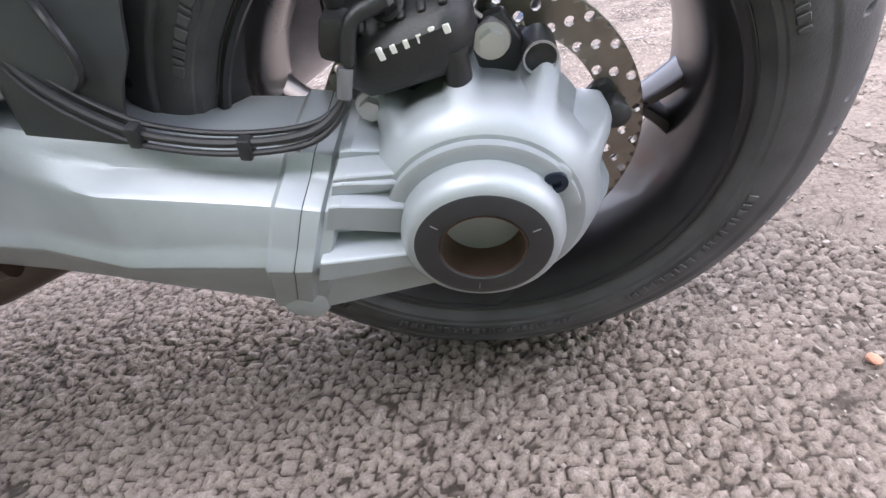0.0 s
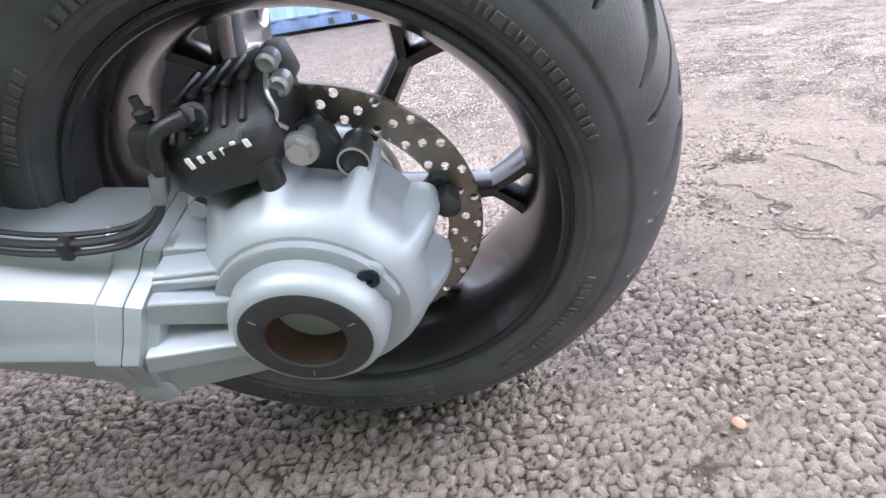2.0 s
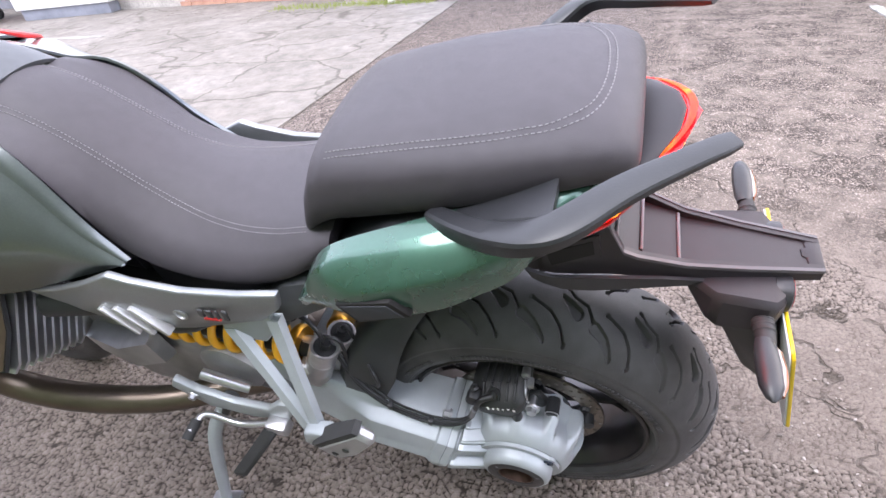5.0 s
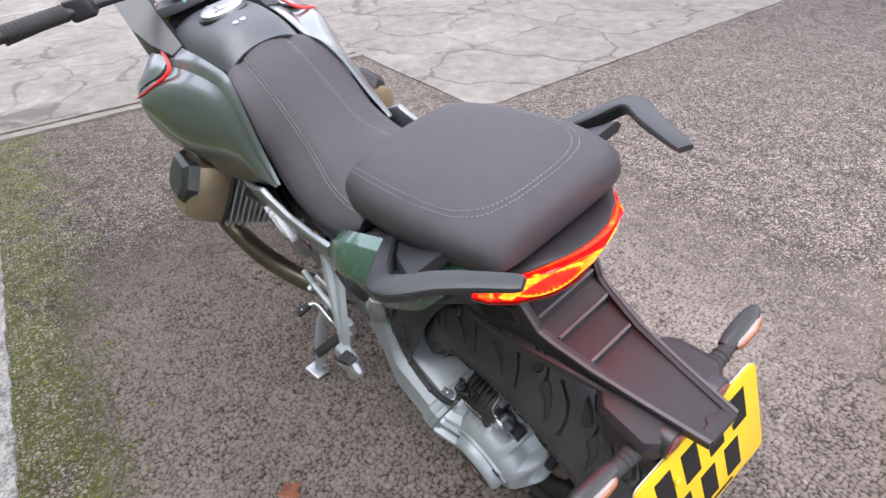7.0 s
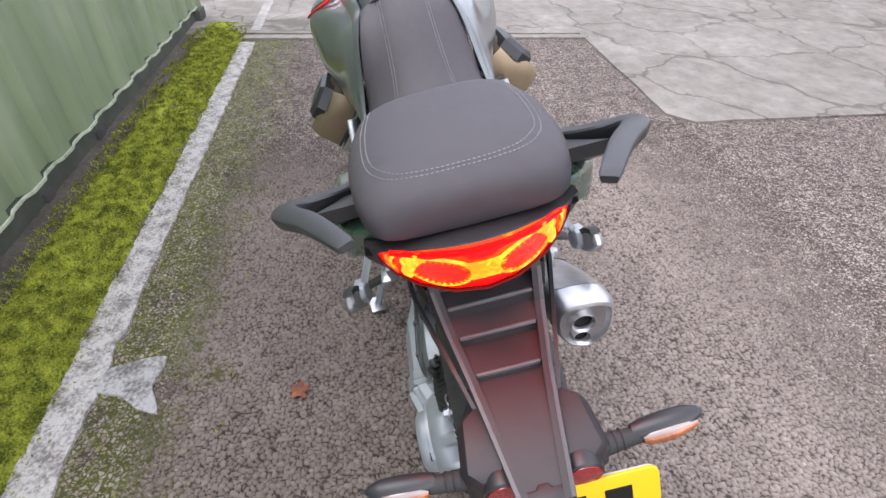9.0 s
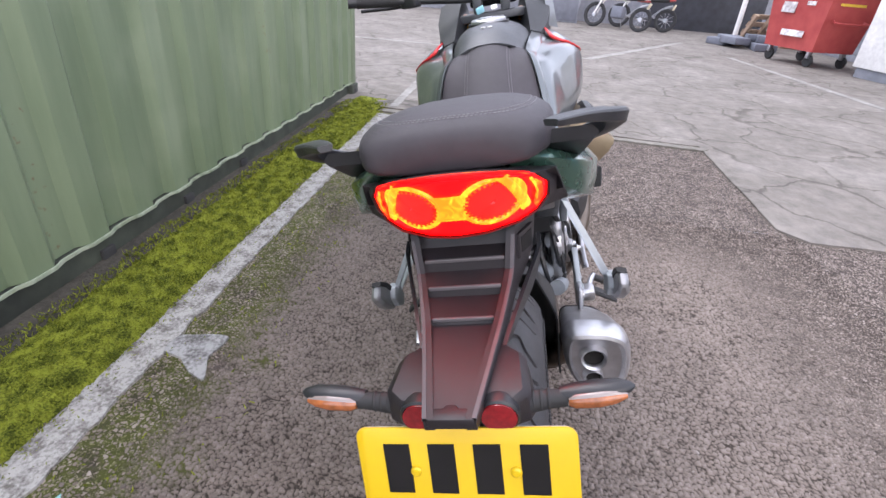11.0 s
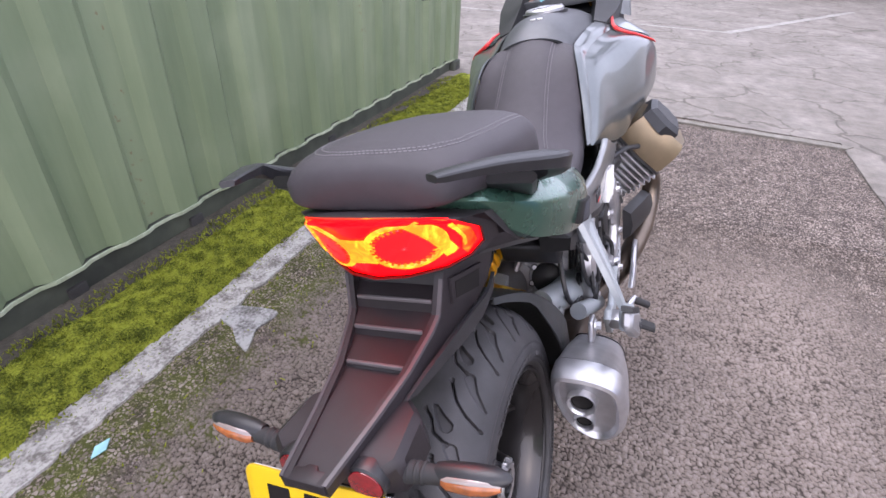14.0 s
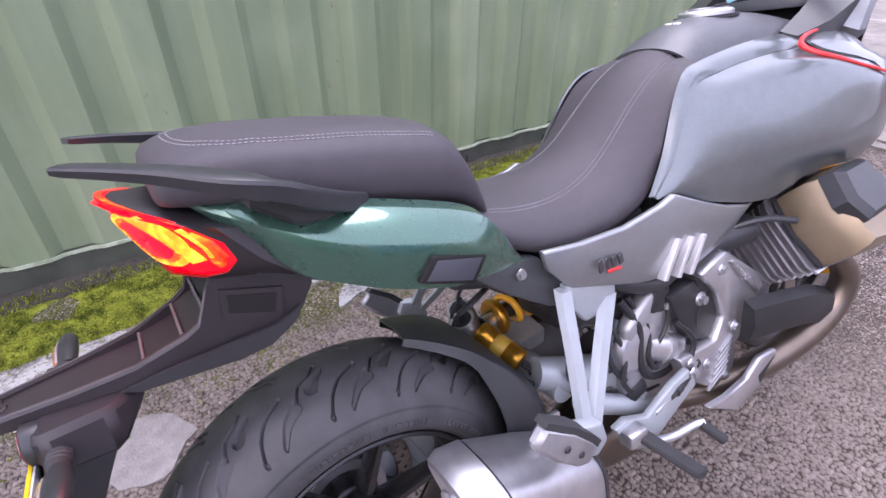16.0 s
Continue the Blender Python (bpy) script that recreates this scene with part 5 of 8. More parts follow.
def arm_sec(x, grow=1.0, tilt=0.0):
    """Faceted cross-section of the swingarm at x, its corners slightly rounded."""
    (xa, pa), (xb, pb) = next(((a, b) for a, b in zip(ARM, ARM[1:]) if a[0] <= x <= b[0]), (ARM[-2], ARM[-1]))
    f = (x - xa) / (xb - xa)
    c = [Vector((0, -0.12 + (ya + (yb - ya) * f + 0.12) * grow, 0.330 + (za + (zb - za) * f - 0.330) * grow)) for (ya, za), (yb, zb) in zip(pa, pb)]
    out = []
    n = len(c)
    for k in range(n):
        a, p, b = c[k - 1], c[k], c[(k + 1) % n]
        ra, rb = min(0.0045, (a - p).length * 0.35), min(0.0045, (b - p).length * 0.35)
        q0, q1 = p + (a - p).normalized() * ra, p + (b - p).normalized() * rb
        out += [q0, (q0 + q1 + p * 2) / 4, q1]
    return [Vector((x + tilt * (q.z - 0.333), q.y, q.z)) for q in out]


stations = [-0.50, -0.46, -0.42, -0.40, -0.38, -0.362, -0.352, -0.342, -0.32, -0.295, -0.278, -0.268, -0.258, -0.23, -0.20, -0.17, -0.145]
sw = part("swingarm", loft([arm_sec(x, 1.0, 0.42 * max(0, (x + 0.26) / 0.115)) for x in stations]), M_ALU, bike, "pale silver cast single-sided swingarm", angle=22)
part("shaft_boot", tube([(-0.45, -0.095, 0.372), (-0.54, -0.085, 0.375), (-0.66, -0.07, 0.38)], [0.052, 0.056, 0.06], 24, 3), mat("shaft_boot", (0.12, 0.125, 0.135), 0.5, var=0.1), sw, "dark grey drive shaft boot")
part("joint_flange", loft([arm_sec(-0.162, 1.0, 0.42), arm_sec(-0.158, 1.055, 0.42), arm_sec(-0.1405, 1.06, 0.42), arm_sec(-0.1385, 1.05, 0.42)]), M_ALU, sw, angle=25)
part("joint_seam", loft([arm_sec(-0.139, 1.043, 0.42), arm_sec(-0.137, 1.043, 0.42)]), M_PLAST, sw)
part("joint_flange", loft([arm_sec(-0.1376, 1.05, 0.42), arm_sec(-0.1356, 1.06, 0.42), arm_sec(-0.124, 1.055, 0.42), arm_sec(-0.121, 1.0, 0.42), arm_sec(-0.112, 0.985, 0.42), arm_sec(-0.110, 0.9, 0.42)]), M_ALU, sw, angle=25)
part("joint_lug", prism([(-0.180, 0.268), (-0.172, 0.252), (-0.150, 0.248), (-0.140, 0.256), (-0.138, 0.275), (-0.15, 0.285)], -0.182, -0.15, 0.005), M_ALU, sw)
part("joint_nut", bolt(bmesh.new(), (-0.122, -0.133, 0.399), (-1, -0.1, 0.4), 0.0075, 0.012), M_CASE, sw)


# neck and blades from the joint to the housing
def blade(root, tip, xr=-0.118, xt=-0.030, inner=-0.10):
    """A tapered web; root and tip give outer y, low z and high z."""
    rings = []
    for x, (y, z0, z1), g in ((xr, root, 1.0), (xr + 0.008, root, 0.96), (xt, tip, 1.0)):
        e = 0.0022
        rings.append([(x + (0.42 * (z - 0.333) if x < -0.09 else 0.0), yy, z) for yy, z in ((inner, z0 * 1.0), (y + 0.004, z0), (y + 0.001, z0 + e * 0.5), (y, z0 + e), (y, z1 - e), (y + 0.001, z1 - e * 0.5), (y + 0.004, z1), (inner, z1))])
    return loft(rings)


part("neck", blade((-0.171, 0.262, 0.390), (-0.148, 0.272, 0.370), inner=-0.075), M_ALU, drive, angle=25)
for root, tip in (((-0.150, 0.376, 0.397), (-0.131, 0.366, 0.376)), ((-0.173, 0.374, 0.386), (-0.158, 0.362, 0.369)), ((-0.184, 0.352, 0.376), (-0.166, 0.322, 0.352)), ((-0.200, 0.317, 0.338), (-0.180, 0.303, 0.319)), ((-0.178, 0.258, 0.320), (-0.165, 0.262, 0.302))):
    part("neck_blade", blade(root, tip, xt=-0.046), M_ALU, drive, angle=25)
part("collar_shroud", lathe([(0.060, -0.146), (0.0735, -0.1585), (0.0730, -0.1655), (0.0700, -0.1665), (0.060, -0.1650)], C, "y", 72, arc=(10, 170)), M_ALU, drive)

# --- rear caliper ---
def cal_sec(x, g=1.0):
    """Chamfered caliper cross-section at x."""
    prof = ((-0.030, 0.440), (-0.030, 0.490), (-0.040, 0.497), (-0.068, 0.497), (-0.082, 0.492), (-0.106, 0.482), (-0.124, 0.470), (-0.130, 0.460), (-0.130, 0.438), (-0.124, 0.428), (-0.10, 0.422), (-0.05, 0.425))
    return [(x, -0.075 + (y + 0.075) * g, 0.457 + (z - 0.460) * g * (0.74 if z > 0.46 else 1.0) + 0.2 * (x + 0.03)) for y, z in prof]


cal = part("brake_caliper", loft([cal_sec(-0.084, 0.62), cal_sec(-0.080, 0.78), cal_sec(-0.066, 0.97), cal_sec(-0.055, 1.0), cal_sec(-0.012, 1.02), cal_sec(-0.002, 0.97), cal_sec(0.008, 0.8), cal_sec(0.012, 0.62)]), M_CAL, bike, "black two-piston brake caliper", angle=35)
for k in range(5):
    x = -0.062 + 0.0135 * k
    dz = 0.2 * (x + 0.03)
    part("caliper_rib", box((x, -0.070, 0.4845 + dz), (0.0065, 0.05, 0.006), 0.0025, 2, rot=(0, -11, 0)), M_CAL, cal)
    part("caliper_rib", box((x, -0.107, 0.4735 + dz), (0.006, 0.032, 0.005), 0.0022, 2, rot=(25, -11, 0)), M_CAL, cal)
part("pad_bridge", box((0.004, -0.058, 0.480), (0.020, 0.044, 0.028), 0.005, 2, rot=(0, -11, 0)), M_CAL, cal)
for dx in (0.0, 0.012):
    part("pin_head", lathe([(0, 0), (0.0065, 0), (0.0075, -0.003), (0.0075, -0.016), (0.005, -0.018), (0.0, -0.016)], (0.006 + dx * 0.6, -0.064 - dx, 0.490 - dx), "y", 16), M_CASE, cal)
for k in range(6):
    f = k / 5
    p = Vector((-0.050 + 0.044 * f, -0.1300, 0.4505 + 0.0095 * f))
    part("maker_mark", box(p, (0.0046, 0.0016, 0.0062 + 0.003 * (k in (0, 4))), 0.001, 1, rot=(0, -11.6, 0)), M_WHITE, cal, "white maker's mark drawn as plain bars")
for p, r in (((-0.072, -0.106, 0.403), 0.0085), ((0.020, -0.110, 0.440), 0.0090)):
    part("mount_bolt", bolt(bmesh.new(), p, (0, -1, 0.1), r, 0.009), M_SILV, cal, "bright hexagon bolt")
part("bolt_spacer", lathe([(0, 0.0), (0.007, 0.0), (0.007, 0.03), (0, 0.03)], (0.020, -0.108, 0.440), "y", 16), M_SILV, cal)
part("pad_clip", tube([(0.006, -0.085, 0.487), (0.010, -0.106, 0.482), (0.013, -0.110, 0.470), (0.010, -0.110, 0.462), (0.015, -0.108, 0.455)], 0.0017, 6, 4), M_SILV, cal)
part("bleed_nipple", lathe([(0, 0), (0.006, 0), (0.007, 0.006), (0.0035, 0.008), (0.0035, 0.016), (0, 0.016)], (-0.074, -0.112, 0.478), "z", 14), M_CAL, cal)
part("hose_lug", box((-0.077, -0.118, 0.462), (0.022, 0.024, 0.030), 0.006, 2, rot=(0, 20, 0)), M_CAL, cal)
part("slide_pin", lathe([(0, 0.012), (0.0085, 0.012), (0.0095, -0.008), (0.009, -0.014), (0, -0.014)], (-0.004, -0.122, 0.432), "z", 16), M_CAL, cal)
part("banjo_bolt", bolt(bmesh.new(), (-0.042, -0.112, 0.473), (0, -0.75, 0.65), 0.008, 0.009), M_CAL, cal)
part("banjo", tube([(-0.042, -0.120, 0.479), (-0.062, -0.130, 0.474), (-0.071, -0.134, 0.450)], [0.0065, 0.005, 0.005], 10, 4), M_CAL, cal)
part("caliper_bracket", prism([(-0.10, 0.405), (-0.06, 0.385), (0.03, 0.395), (0.045, 0.42), (0.03, 0.45), (-0.06, 0.43), (-0.09, 0.425)], -0.090, -0.078, 0.003), M_PLAST, cal)
part("sensor", lathe([(0, 0), (0.0115, 0), (0.012, -0.004), (0.012, -0.026), (0.0095, -0.028), (0, -0.028)], (0.052, -0.078, 0.421), "y", 24), M_PLAST, cal)
part("sensor_rim", lathe([(0.0108, -0.0285), (0.0122, -0.0285), (0.0122, -0.030), (0.0108, -0.030), (0.0108, -0.0285)], (0.052, -0.078, 0.421), "y", 28), M_SILV, cal)
part("carrier_stub", lathe([(0, 0), (0.010, 0), (0.011, -0.02), (0.006, -0.024), (0, -0.024)], (0.112, -0.064, 0.352), "y", 20), M_PLAST, cal)
hose = [(-0.071, -0.134, 0.450), (-0.080, -0.140, 0.428), (-0.105, -0.150, 0.414), (-0.150, -0.156, 0.416), (-0.20, -0.153, 0.424), (-0.240, -0.147, 0.438), (-0.285, -0.135, 0.472), (-0.315, -0.115, 0.52)]
part("brake_hose", tube(hose, 0.0034, 8, 6), M_PLAST, bike)
part("sensor_cable", tube([(x - 0.002, y - 0.003, z - 0.0062) for x, y, z in hose], 0.0024, 8, 6), M_PLAST, bike)
part("abs_cable", tube([(x + 0.004, y + 0.005, z + 0.004) for x, y, z in hose], 0.0022, 8, 6), M_PLAST, bike)
for p in ((-0.151, -0.156, 0.413), (-0.226, -0.150, 0.430)):
    part("cable_clip", box(p, (0.009, 0.013, 0.016), 0.002, 2, rot=(0, 12, 0)), M_PLAST, bike)
part("crimp", tube([(-0.073, -0.136, 0.448), (-0.079, -0.140, 0.430)], 0.0055, 10, 1), mat("clear_sleeve", (0.16, 0.16, 0.17), 0.2, 0.3), bike)

# --- hugger round the front of the rear tyre ---
rings = []
for k in range(19):
    f = k / 18
    a = radians(111 + 77 * f)
    r = 0.350 + 0.014 * min(1, f * 2.2) - 0.006 * f
    w = 0.040 + 0.088 * min(1, f * 1.9) ** 0.9
    v = w + 0.010 * min(1, f * 2.4)
    dr = 0.003 + 0.012 * min(1, f * 3) + min(0.085, 0.22 * max(0, f - 0.25))
    dl = 0.003 + 0.086 * min(1, f / 0.44)
    sec = [(-v, r - dl - 0.01), (-v * 0.98, r - dl * 0.25), (-v * 0.82, r), (0, r + 0.004), (w * 0.82, r), (w * 0.98, r - dr * 0.25), (w, r - dr - 0.01), (w - 0.004, r - dr - 0.01), (w * 0.95, r - dr * 0.3 - 0.003), (w * 0.79, r - 0.004), (0, r), (-v * 0.79, r - 0.004), (-v * 0.95, r - dl * 0.3 - 0.003), (-v + 0.004, r - dl - 0.01)]
    rings.append([(q * math.cos(a), y, AX + q * math.sin(a)) for y, q in sec])
part("hugger", loft(rings), mat("hugger_plastic", (0.032, 0.034, 0.036), 0.45, var=0.2, scale=14, bump=0.1, bscale=600), bike, "matt black rear hugger mudguard", angle=60)

# --- seats ---


def seat_ring(x, hw, zt, zb, n=28, crown=0.006, p=3.4):
    """Superellipse cross-section with a nearly flat top."""
    out = []
    zm, hz = (zt + zb) / 2, (zt - zb) / 2
    for k in range(n):
        a = 6.28319 * k / n
        c, s = math.cos(a), math.sin(a)
        y = hw * math.copysign(abs(c) ** (2 / p), c)
        z = zm + hz * math.copysign(abs(s) ** (2 / p), s)
        if s > 0:
            z += crown * (1 - (y / hw) ** 2)
        out.append((x, y, z))
    return out


PS = [(0.129, 0.088, 0.968, 0.946), (0.126, 0.100, 0.979, 0.941), (0.118, 0.109, 0.987, 0.938), (0.100, 0.117, 0.993, 0.934), (0.07, 0.124, 0.996, 0.926), (0.03, 0.130, 0.995, 0.914), (-0.02, 0.134, 0.989, 0.901), (-0.07, 0.135, 0.983, 0.890), (-0.12, 0.133, 0.975, 0.876), (-0.165, 0.129, 0.967, 0.862), (-0.19, 0.125, 0.961, 0.854), (-0.212, 0.121, 0.946, 0.845), (-0.232, 0.116, 0.910, 0.835), (-0.246, 0.110, 0.872, 0.826), (-0.256, 0.102, 0.848, 0.822)]
psb = loft([seat_ring(*q) for q in PS])
bmesh.ops.recalc_face_normals(psb, faces=psb.faces[:])
ps_tree = BVHTree.FromBMesh(psb)
seat = part("pillion_seat", psb, M_SEAT, bike, "dark grey vinyl pillion seat with grey stitching", angle=80)


def pillion_top(x, y):
    for (xa, wa, ta, _), (xb, wb, tb, _) in zip(PS, PS[1:]):
        if xb <= x <= xa:
            f = (xa - x) / (xa - xb)
            hw, zt, zb = wa + (wb - wa) * f, ta + (tb - ta) * f, 0.93
            q = min(0.999, abs(y / hw))
            hz = (zt - 0.9) / 2
            return (zt - hz) + hz * (1 - q ** 3.4) ** (1 / 3.4) + 0.006 * (1 - q * q)
    return 0.98


def stitch_line(parent, path, r=0.0008, gap=0.0056, ln=0.0040, tree=None):
    """Short thread stitches along a path, laid on the seat's surface."""
    bm = bmesh.new()
    pts = []
    for q in spline(path, 8):
        hit = tree.find_nearest(q)
        pts.append(hit[0] + hit[1] * 0.0004)
    acc = 0.0
    nextp = 0.0
    for a, b in zip(pts, pts[1:]):
        L = (b - a).length
        while nextp < acc + L:
            f = (nextp - acc) / max(L, 1e-6)
            p = a.lerp(b, f)
            d = (b - a).normalized()
            rings = []
            for q, rr in ((-0.5, 0.3), (-0.25, 1), (0.25, 1), (0.5, 0.3)):
                o = p + d * (ln * q)
                u = d.cross(Vector((0, 0, 1)))
                u = u.normalized() if u.length > 0.01 else Vector((1, 0, 0))
                w = d.cross(u)
                rings.append([o + u * r * rr, o + w * r * rr, o - u * r * rr, o - w * r * rr])
            loft(rings, bm=bm)
            nextp += gap
        acc += L
    return part("stitching", bm, M_STITCH, parent)


for inset in (0.0, 0.007):
    path = []
    for x, y in ((-0.185, -0.108), (-0.12, -0.111), (-0.03, -0.110), (0.03, -0.104), (0.066, -0.093), (0.089, -0.070), (0.099, -0.03), (0.099, 0.03), (0.089, 0.070), (0.066, 0.093), (0.03, 0.104), (-0.03, 0.110), (-0.12, 0.111), (-0.185, 0.108)):
        yy, xx = y * (1 - inset / 0.11), x - (inset if x > 0.06 else 0)
        path.append((xx, yy, pillion_top(xx, yy) + 0.0006))
    stitch_line(seat, path, tree=ps_tree)

RS = [(-0.215, 0.098, 0.85, 0.845, 0.125, 0.83), (-0.26, 0.100, 0.838, 0.832, 0.137, 0.79), (-0.31, 0.098, 0.828, 0.820, 0.146, 0.768), (-0.37, 0.092, 0.824, 0.812, 0.149, 0.753), (-0.43, 0.082, 0.827, 0.812, 0.149, 0.748), (-0.49, 0.068, 0.838, 0.822, 0.147, 0.752), (-0.54, 0.060, 0.860, 0.846, 0.143, 0.764), (-0.585, 0.056, 0.893, 0.881, 0.136, 0.792), (-0.62, 0.054, 0.922, 0.911, 0.127, 0.86), (-0.66, 0.053, 0.951, 0.941, 0.115, 0.925), (-0.70, 0.052, 0.974, 0.963, 0.106, 0.952), (-0.742, 0.052, 0.990, 0.978, 0.099, 0.962)]


def rider_ring(q):
    x, ws, zc, zs, wl, zl = q
    half = [(0, zc), (ws * 0.45, zc - (zc - zs) * 0.2), (ws * 0.8, zc - (zc - zs) * 0.62), (ws, zs), (ws + 0.006, zs - 0.004), (ws + (wl - ws) * 0.55, zs - (zs - zl) * 0.25), (ws + (wl - ws) * 0.85, zs - (zs - zl) * 0.55), (wl, zl + (zs - zl) * 0.12), (wl - 0.006, zl - 0.006), (wl * 0.6, zl - 0.012)]
    return [(x, y, z) for y, z in half] + [(x, -y, z) for y, z in half[:0:-1]]


rfine = list(zip(*[spline([(q[0], q[i], 0) for q in RS], 3) for i in range(1, 6)]))
rs_ = loft([rider_ring((a[0].x, *[v.y for v in a])) for a in rfine])
bmesh.ops.recalc_face_normals(rs_, faces=rs_.faces[:])
rs_tree = BVHTree.FromBMesh(rs_)
rseat = part("rider_seat", rs_, M_SEAT, bike, "dark grey vinyl rider seat swept up to the tank", angle=80)
for s in (-1, 1):
    for d in (0.0, 0.0065):
        stitch_line(rseat, [(x, s * (ws - 0.001 + d), zs + 0.0012 - d * 0.55) for x, ws, zc, zs, wl, zl in RS[1:]], tree=rs_tree)

# --- tank and side panels ---
def skin(rows, th=0.004, n=5, m=5):
    """A smooth panel through rows of points, with thickness."""
    fine = [spline(r, m) for r in rows]
    cols = list(zip(*fine))
    grid = [spline(c, n) for c in cols]
    bm = bmesh.new()
    vs = [[bm.verts.new(p) for p in c] for c in grid]
    for a, b in zip(vs, vs[1:]):
        for i in range(len(a) - 1):
            bm.faces.new((a[i], a[i + 1], b[i + 1], b[i]))
    bmesh.ops.recalc_face_normals(bm, faces=bm.faces[:])
    bmesh.ops.solidify(bm, geom=bm.faces[:], thickness=th)
    return bm


XT = [-0.742, -0.80, -0.87, -0.95, -1.04, -1.14]
top = []
for x, hw, zc, ze in zip(XT, (0.092, 0.099, 0.106, 0.112, 0.116, 0.112), (0.992, 1.022, 1.034, 1.034, 1.028, 1.008), (0.963, 0.974, 0.982, 0.985, 0.984, 0.978)):
    top.append([(x, y * hw, ze + (zc - ze) * (1 - abs(y) ** 2.6) - 0.006 * (abs(y) > 0.99)) for y in (-1, -0.86, -0.62, -0.3, 0, 0.3, 0.62, 0.86, 1)])
tank = part("tank_cover", skin(top, 0.006, 4, 3), M_GTOP, bike, "dark grey tank top cover", angle=50)
for s in (-1, 1):
    upper = [(-0.555, 0.148, 0.778), (-0.60, 0.137, 0.835), (-0.64, 0.124, 0.912), (-0.685, 0.111, 0.956), (-0.742, 0.101, 0.966), (-0.80, 0.105, 0.975), (-0.87, 0.112, 0.983), (-0.95, 0.119, 0.986), (-1.04, 0.123, 0.985), (-1.10, 0.125, 0.980)]
    ridge = [(-0.560, 0.156, 0.776), (-0.612, 0.152, 0.828), (-0.655, 0.141, 0.898), (-0.70, 0.131, 0.936), (-0.755, 0.128, 0.945), (-0.815, 0.135, 0.954), (-0.88, 0.147, 0.960), (-0.955, 0.162, 0.962), (-1.04, 0.18, 0.958), (-1.10, 0.19, 0.950)]
    rows = [[mir(p, s) for p in upper], [mir(((a[0] + b[0]) / 2, (a[1] + b[1]) / 2 + 0.003, (a[2] + b[2]) / 2 + 0.003), s) for a, b in zip(upper, ridge)], [mir(p, s) for p in ridge]]
    part("tank_stripe", skin(rows, 0.004, 3, 3), M_TPAINT, bike, "silver-grey metallic tank shoulder panel", angle=60)
    low = [(-0.562, 0.158, 0.774), (-0.64, 0.168, 0.752), (-0.72, 0.18, 0.73), (-0.79, 0.192, 0.712), (-0.85, 0.21, 0.712), (-0.91, 0.226, 0.735), (-0.97, 0.238, 0.742), (-1.03, 0.246, 0.738), (-1.075, 0.25, 0.735), (-1.115, 0.248, 0.738)]
    bul1 = [(-0.565, 0.160, 0.777), (-0.625, 0.166, 0.815), (-0.68, 0.165, 0.872), (-0.73, 0.166, 0.906), (-0.785, 0.176, 0.918), (-0.845, 0.195, 0.926), (-0.905, 0.218, 0.930), (-0.97, 0.242, 0.925), (-1.04, 0.262, 0.912), (-1.09, 0.268, 0.898)]
    bul2 = [(-0.565, 0.162, 0.776), (-0.632, 0.174, 0.785), (-0.70, 0.184, 0.80), (-0.76, 0.197, 0.81), (-0.82, 0.217, 0.815), (-0.885, 0.239, 0.815), (-0.95, 0.258, 0.812), (-1.02, 0.270, 0.806), (-1.075, 0.276, 0.800), (-1.11, 0.275, 0.795)]
    rows = [[mir((a, b - 0.002, c), s) for a, b, c in ridge], [mir(p, s) for p in bul1], [mir(p, s) for p in bul2], [mir(p, s) for p in low]]
    side = part("tank_side", skin(rows, 0.004, 5, 3), M_TPAINT, bike, "silver-grey metallic tank side panel", angle=60)
    part("red_line", tube([mir(p, s) for p in ((-1.08, 0.160, 0.986), (-1.02, 0.163, 0.985), (-0.970, 0.168, 0.980), (-0.940, 0.178, 0.968), (-0.945, 0.200, 0.955), (-0.972, 0.226, 0.942), (-1.01, 0.250, 0.925), (-1.05, 0.266, 0.911), (-1.085, 0.273, 0.899))], [0.002, 0.003, 0.004, 0.0055, 0.0045, 0.0035, 0.003, 0.0028, 0.002], 8, 5), M_REDL, side, "red accent line")
    # headlight flank ahead of the red line
    part("front_flank", skin([[mir(p, s) for p in ((-0.995, 0.160, 0.975), (-1.08, 0.165, 0.985), (-1.18, 0.15, 0.975), (-1.28, 0.12, 0.94))], [mir(p, s) for p in ((-0.975, 0.20, 0.958), (-1.07, 0.215, 0.955), (-1.18, 0.20, 0.93), (-1.30, 0.15, 0.89))], [mir(p, s) for p in ((-1.08, 0.267, 0.902), (-1.13, 0.262, 0.895), (-1.22, 0.225, 0.86), (-1.33, 0.16, 0.82))], [mir(p, s) for p in ((-1.10, 0.262, 0.76), (-1.15, 0.25, 0.75), (-1.23, 0.20, 0.74), (-1.33, 0.14, 0.74))]], 0.005, 4, 3), M_TPAINT, bike, angle=60)
    if s > 0:
        part("screen_leg", loft([[mir(p, s) for p in ((-1.10, 0.178, 0.985), (-1.10, 0.206, 0.975), (-1.13, 0.206, 0.975), (-1.13, 0.178, 0.985))], [mir(p, s) for p in ((-1.20, 0.168, 1.10), (-1.20, 0.194, 1.09), (-1.235, 0.194, 1.09), (-1.235, 0.168, 1.10))]]), M_SPAINT, bike)
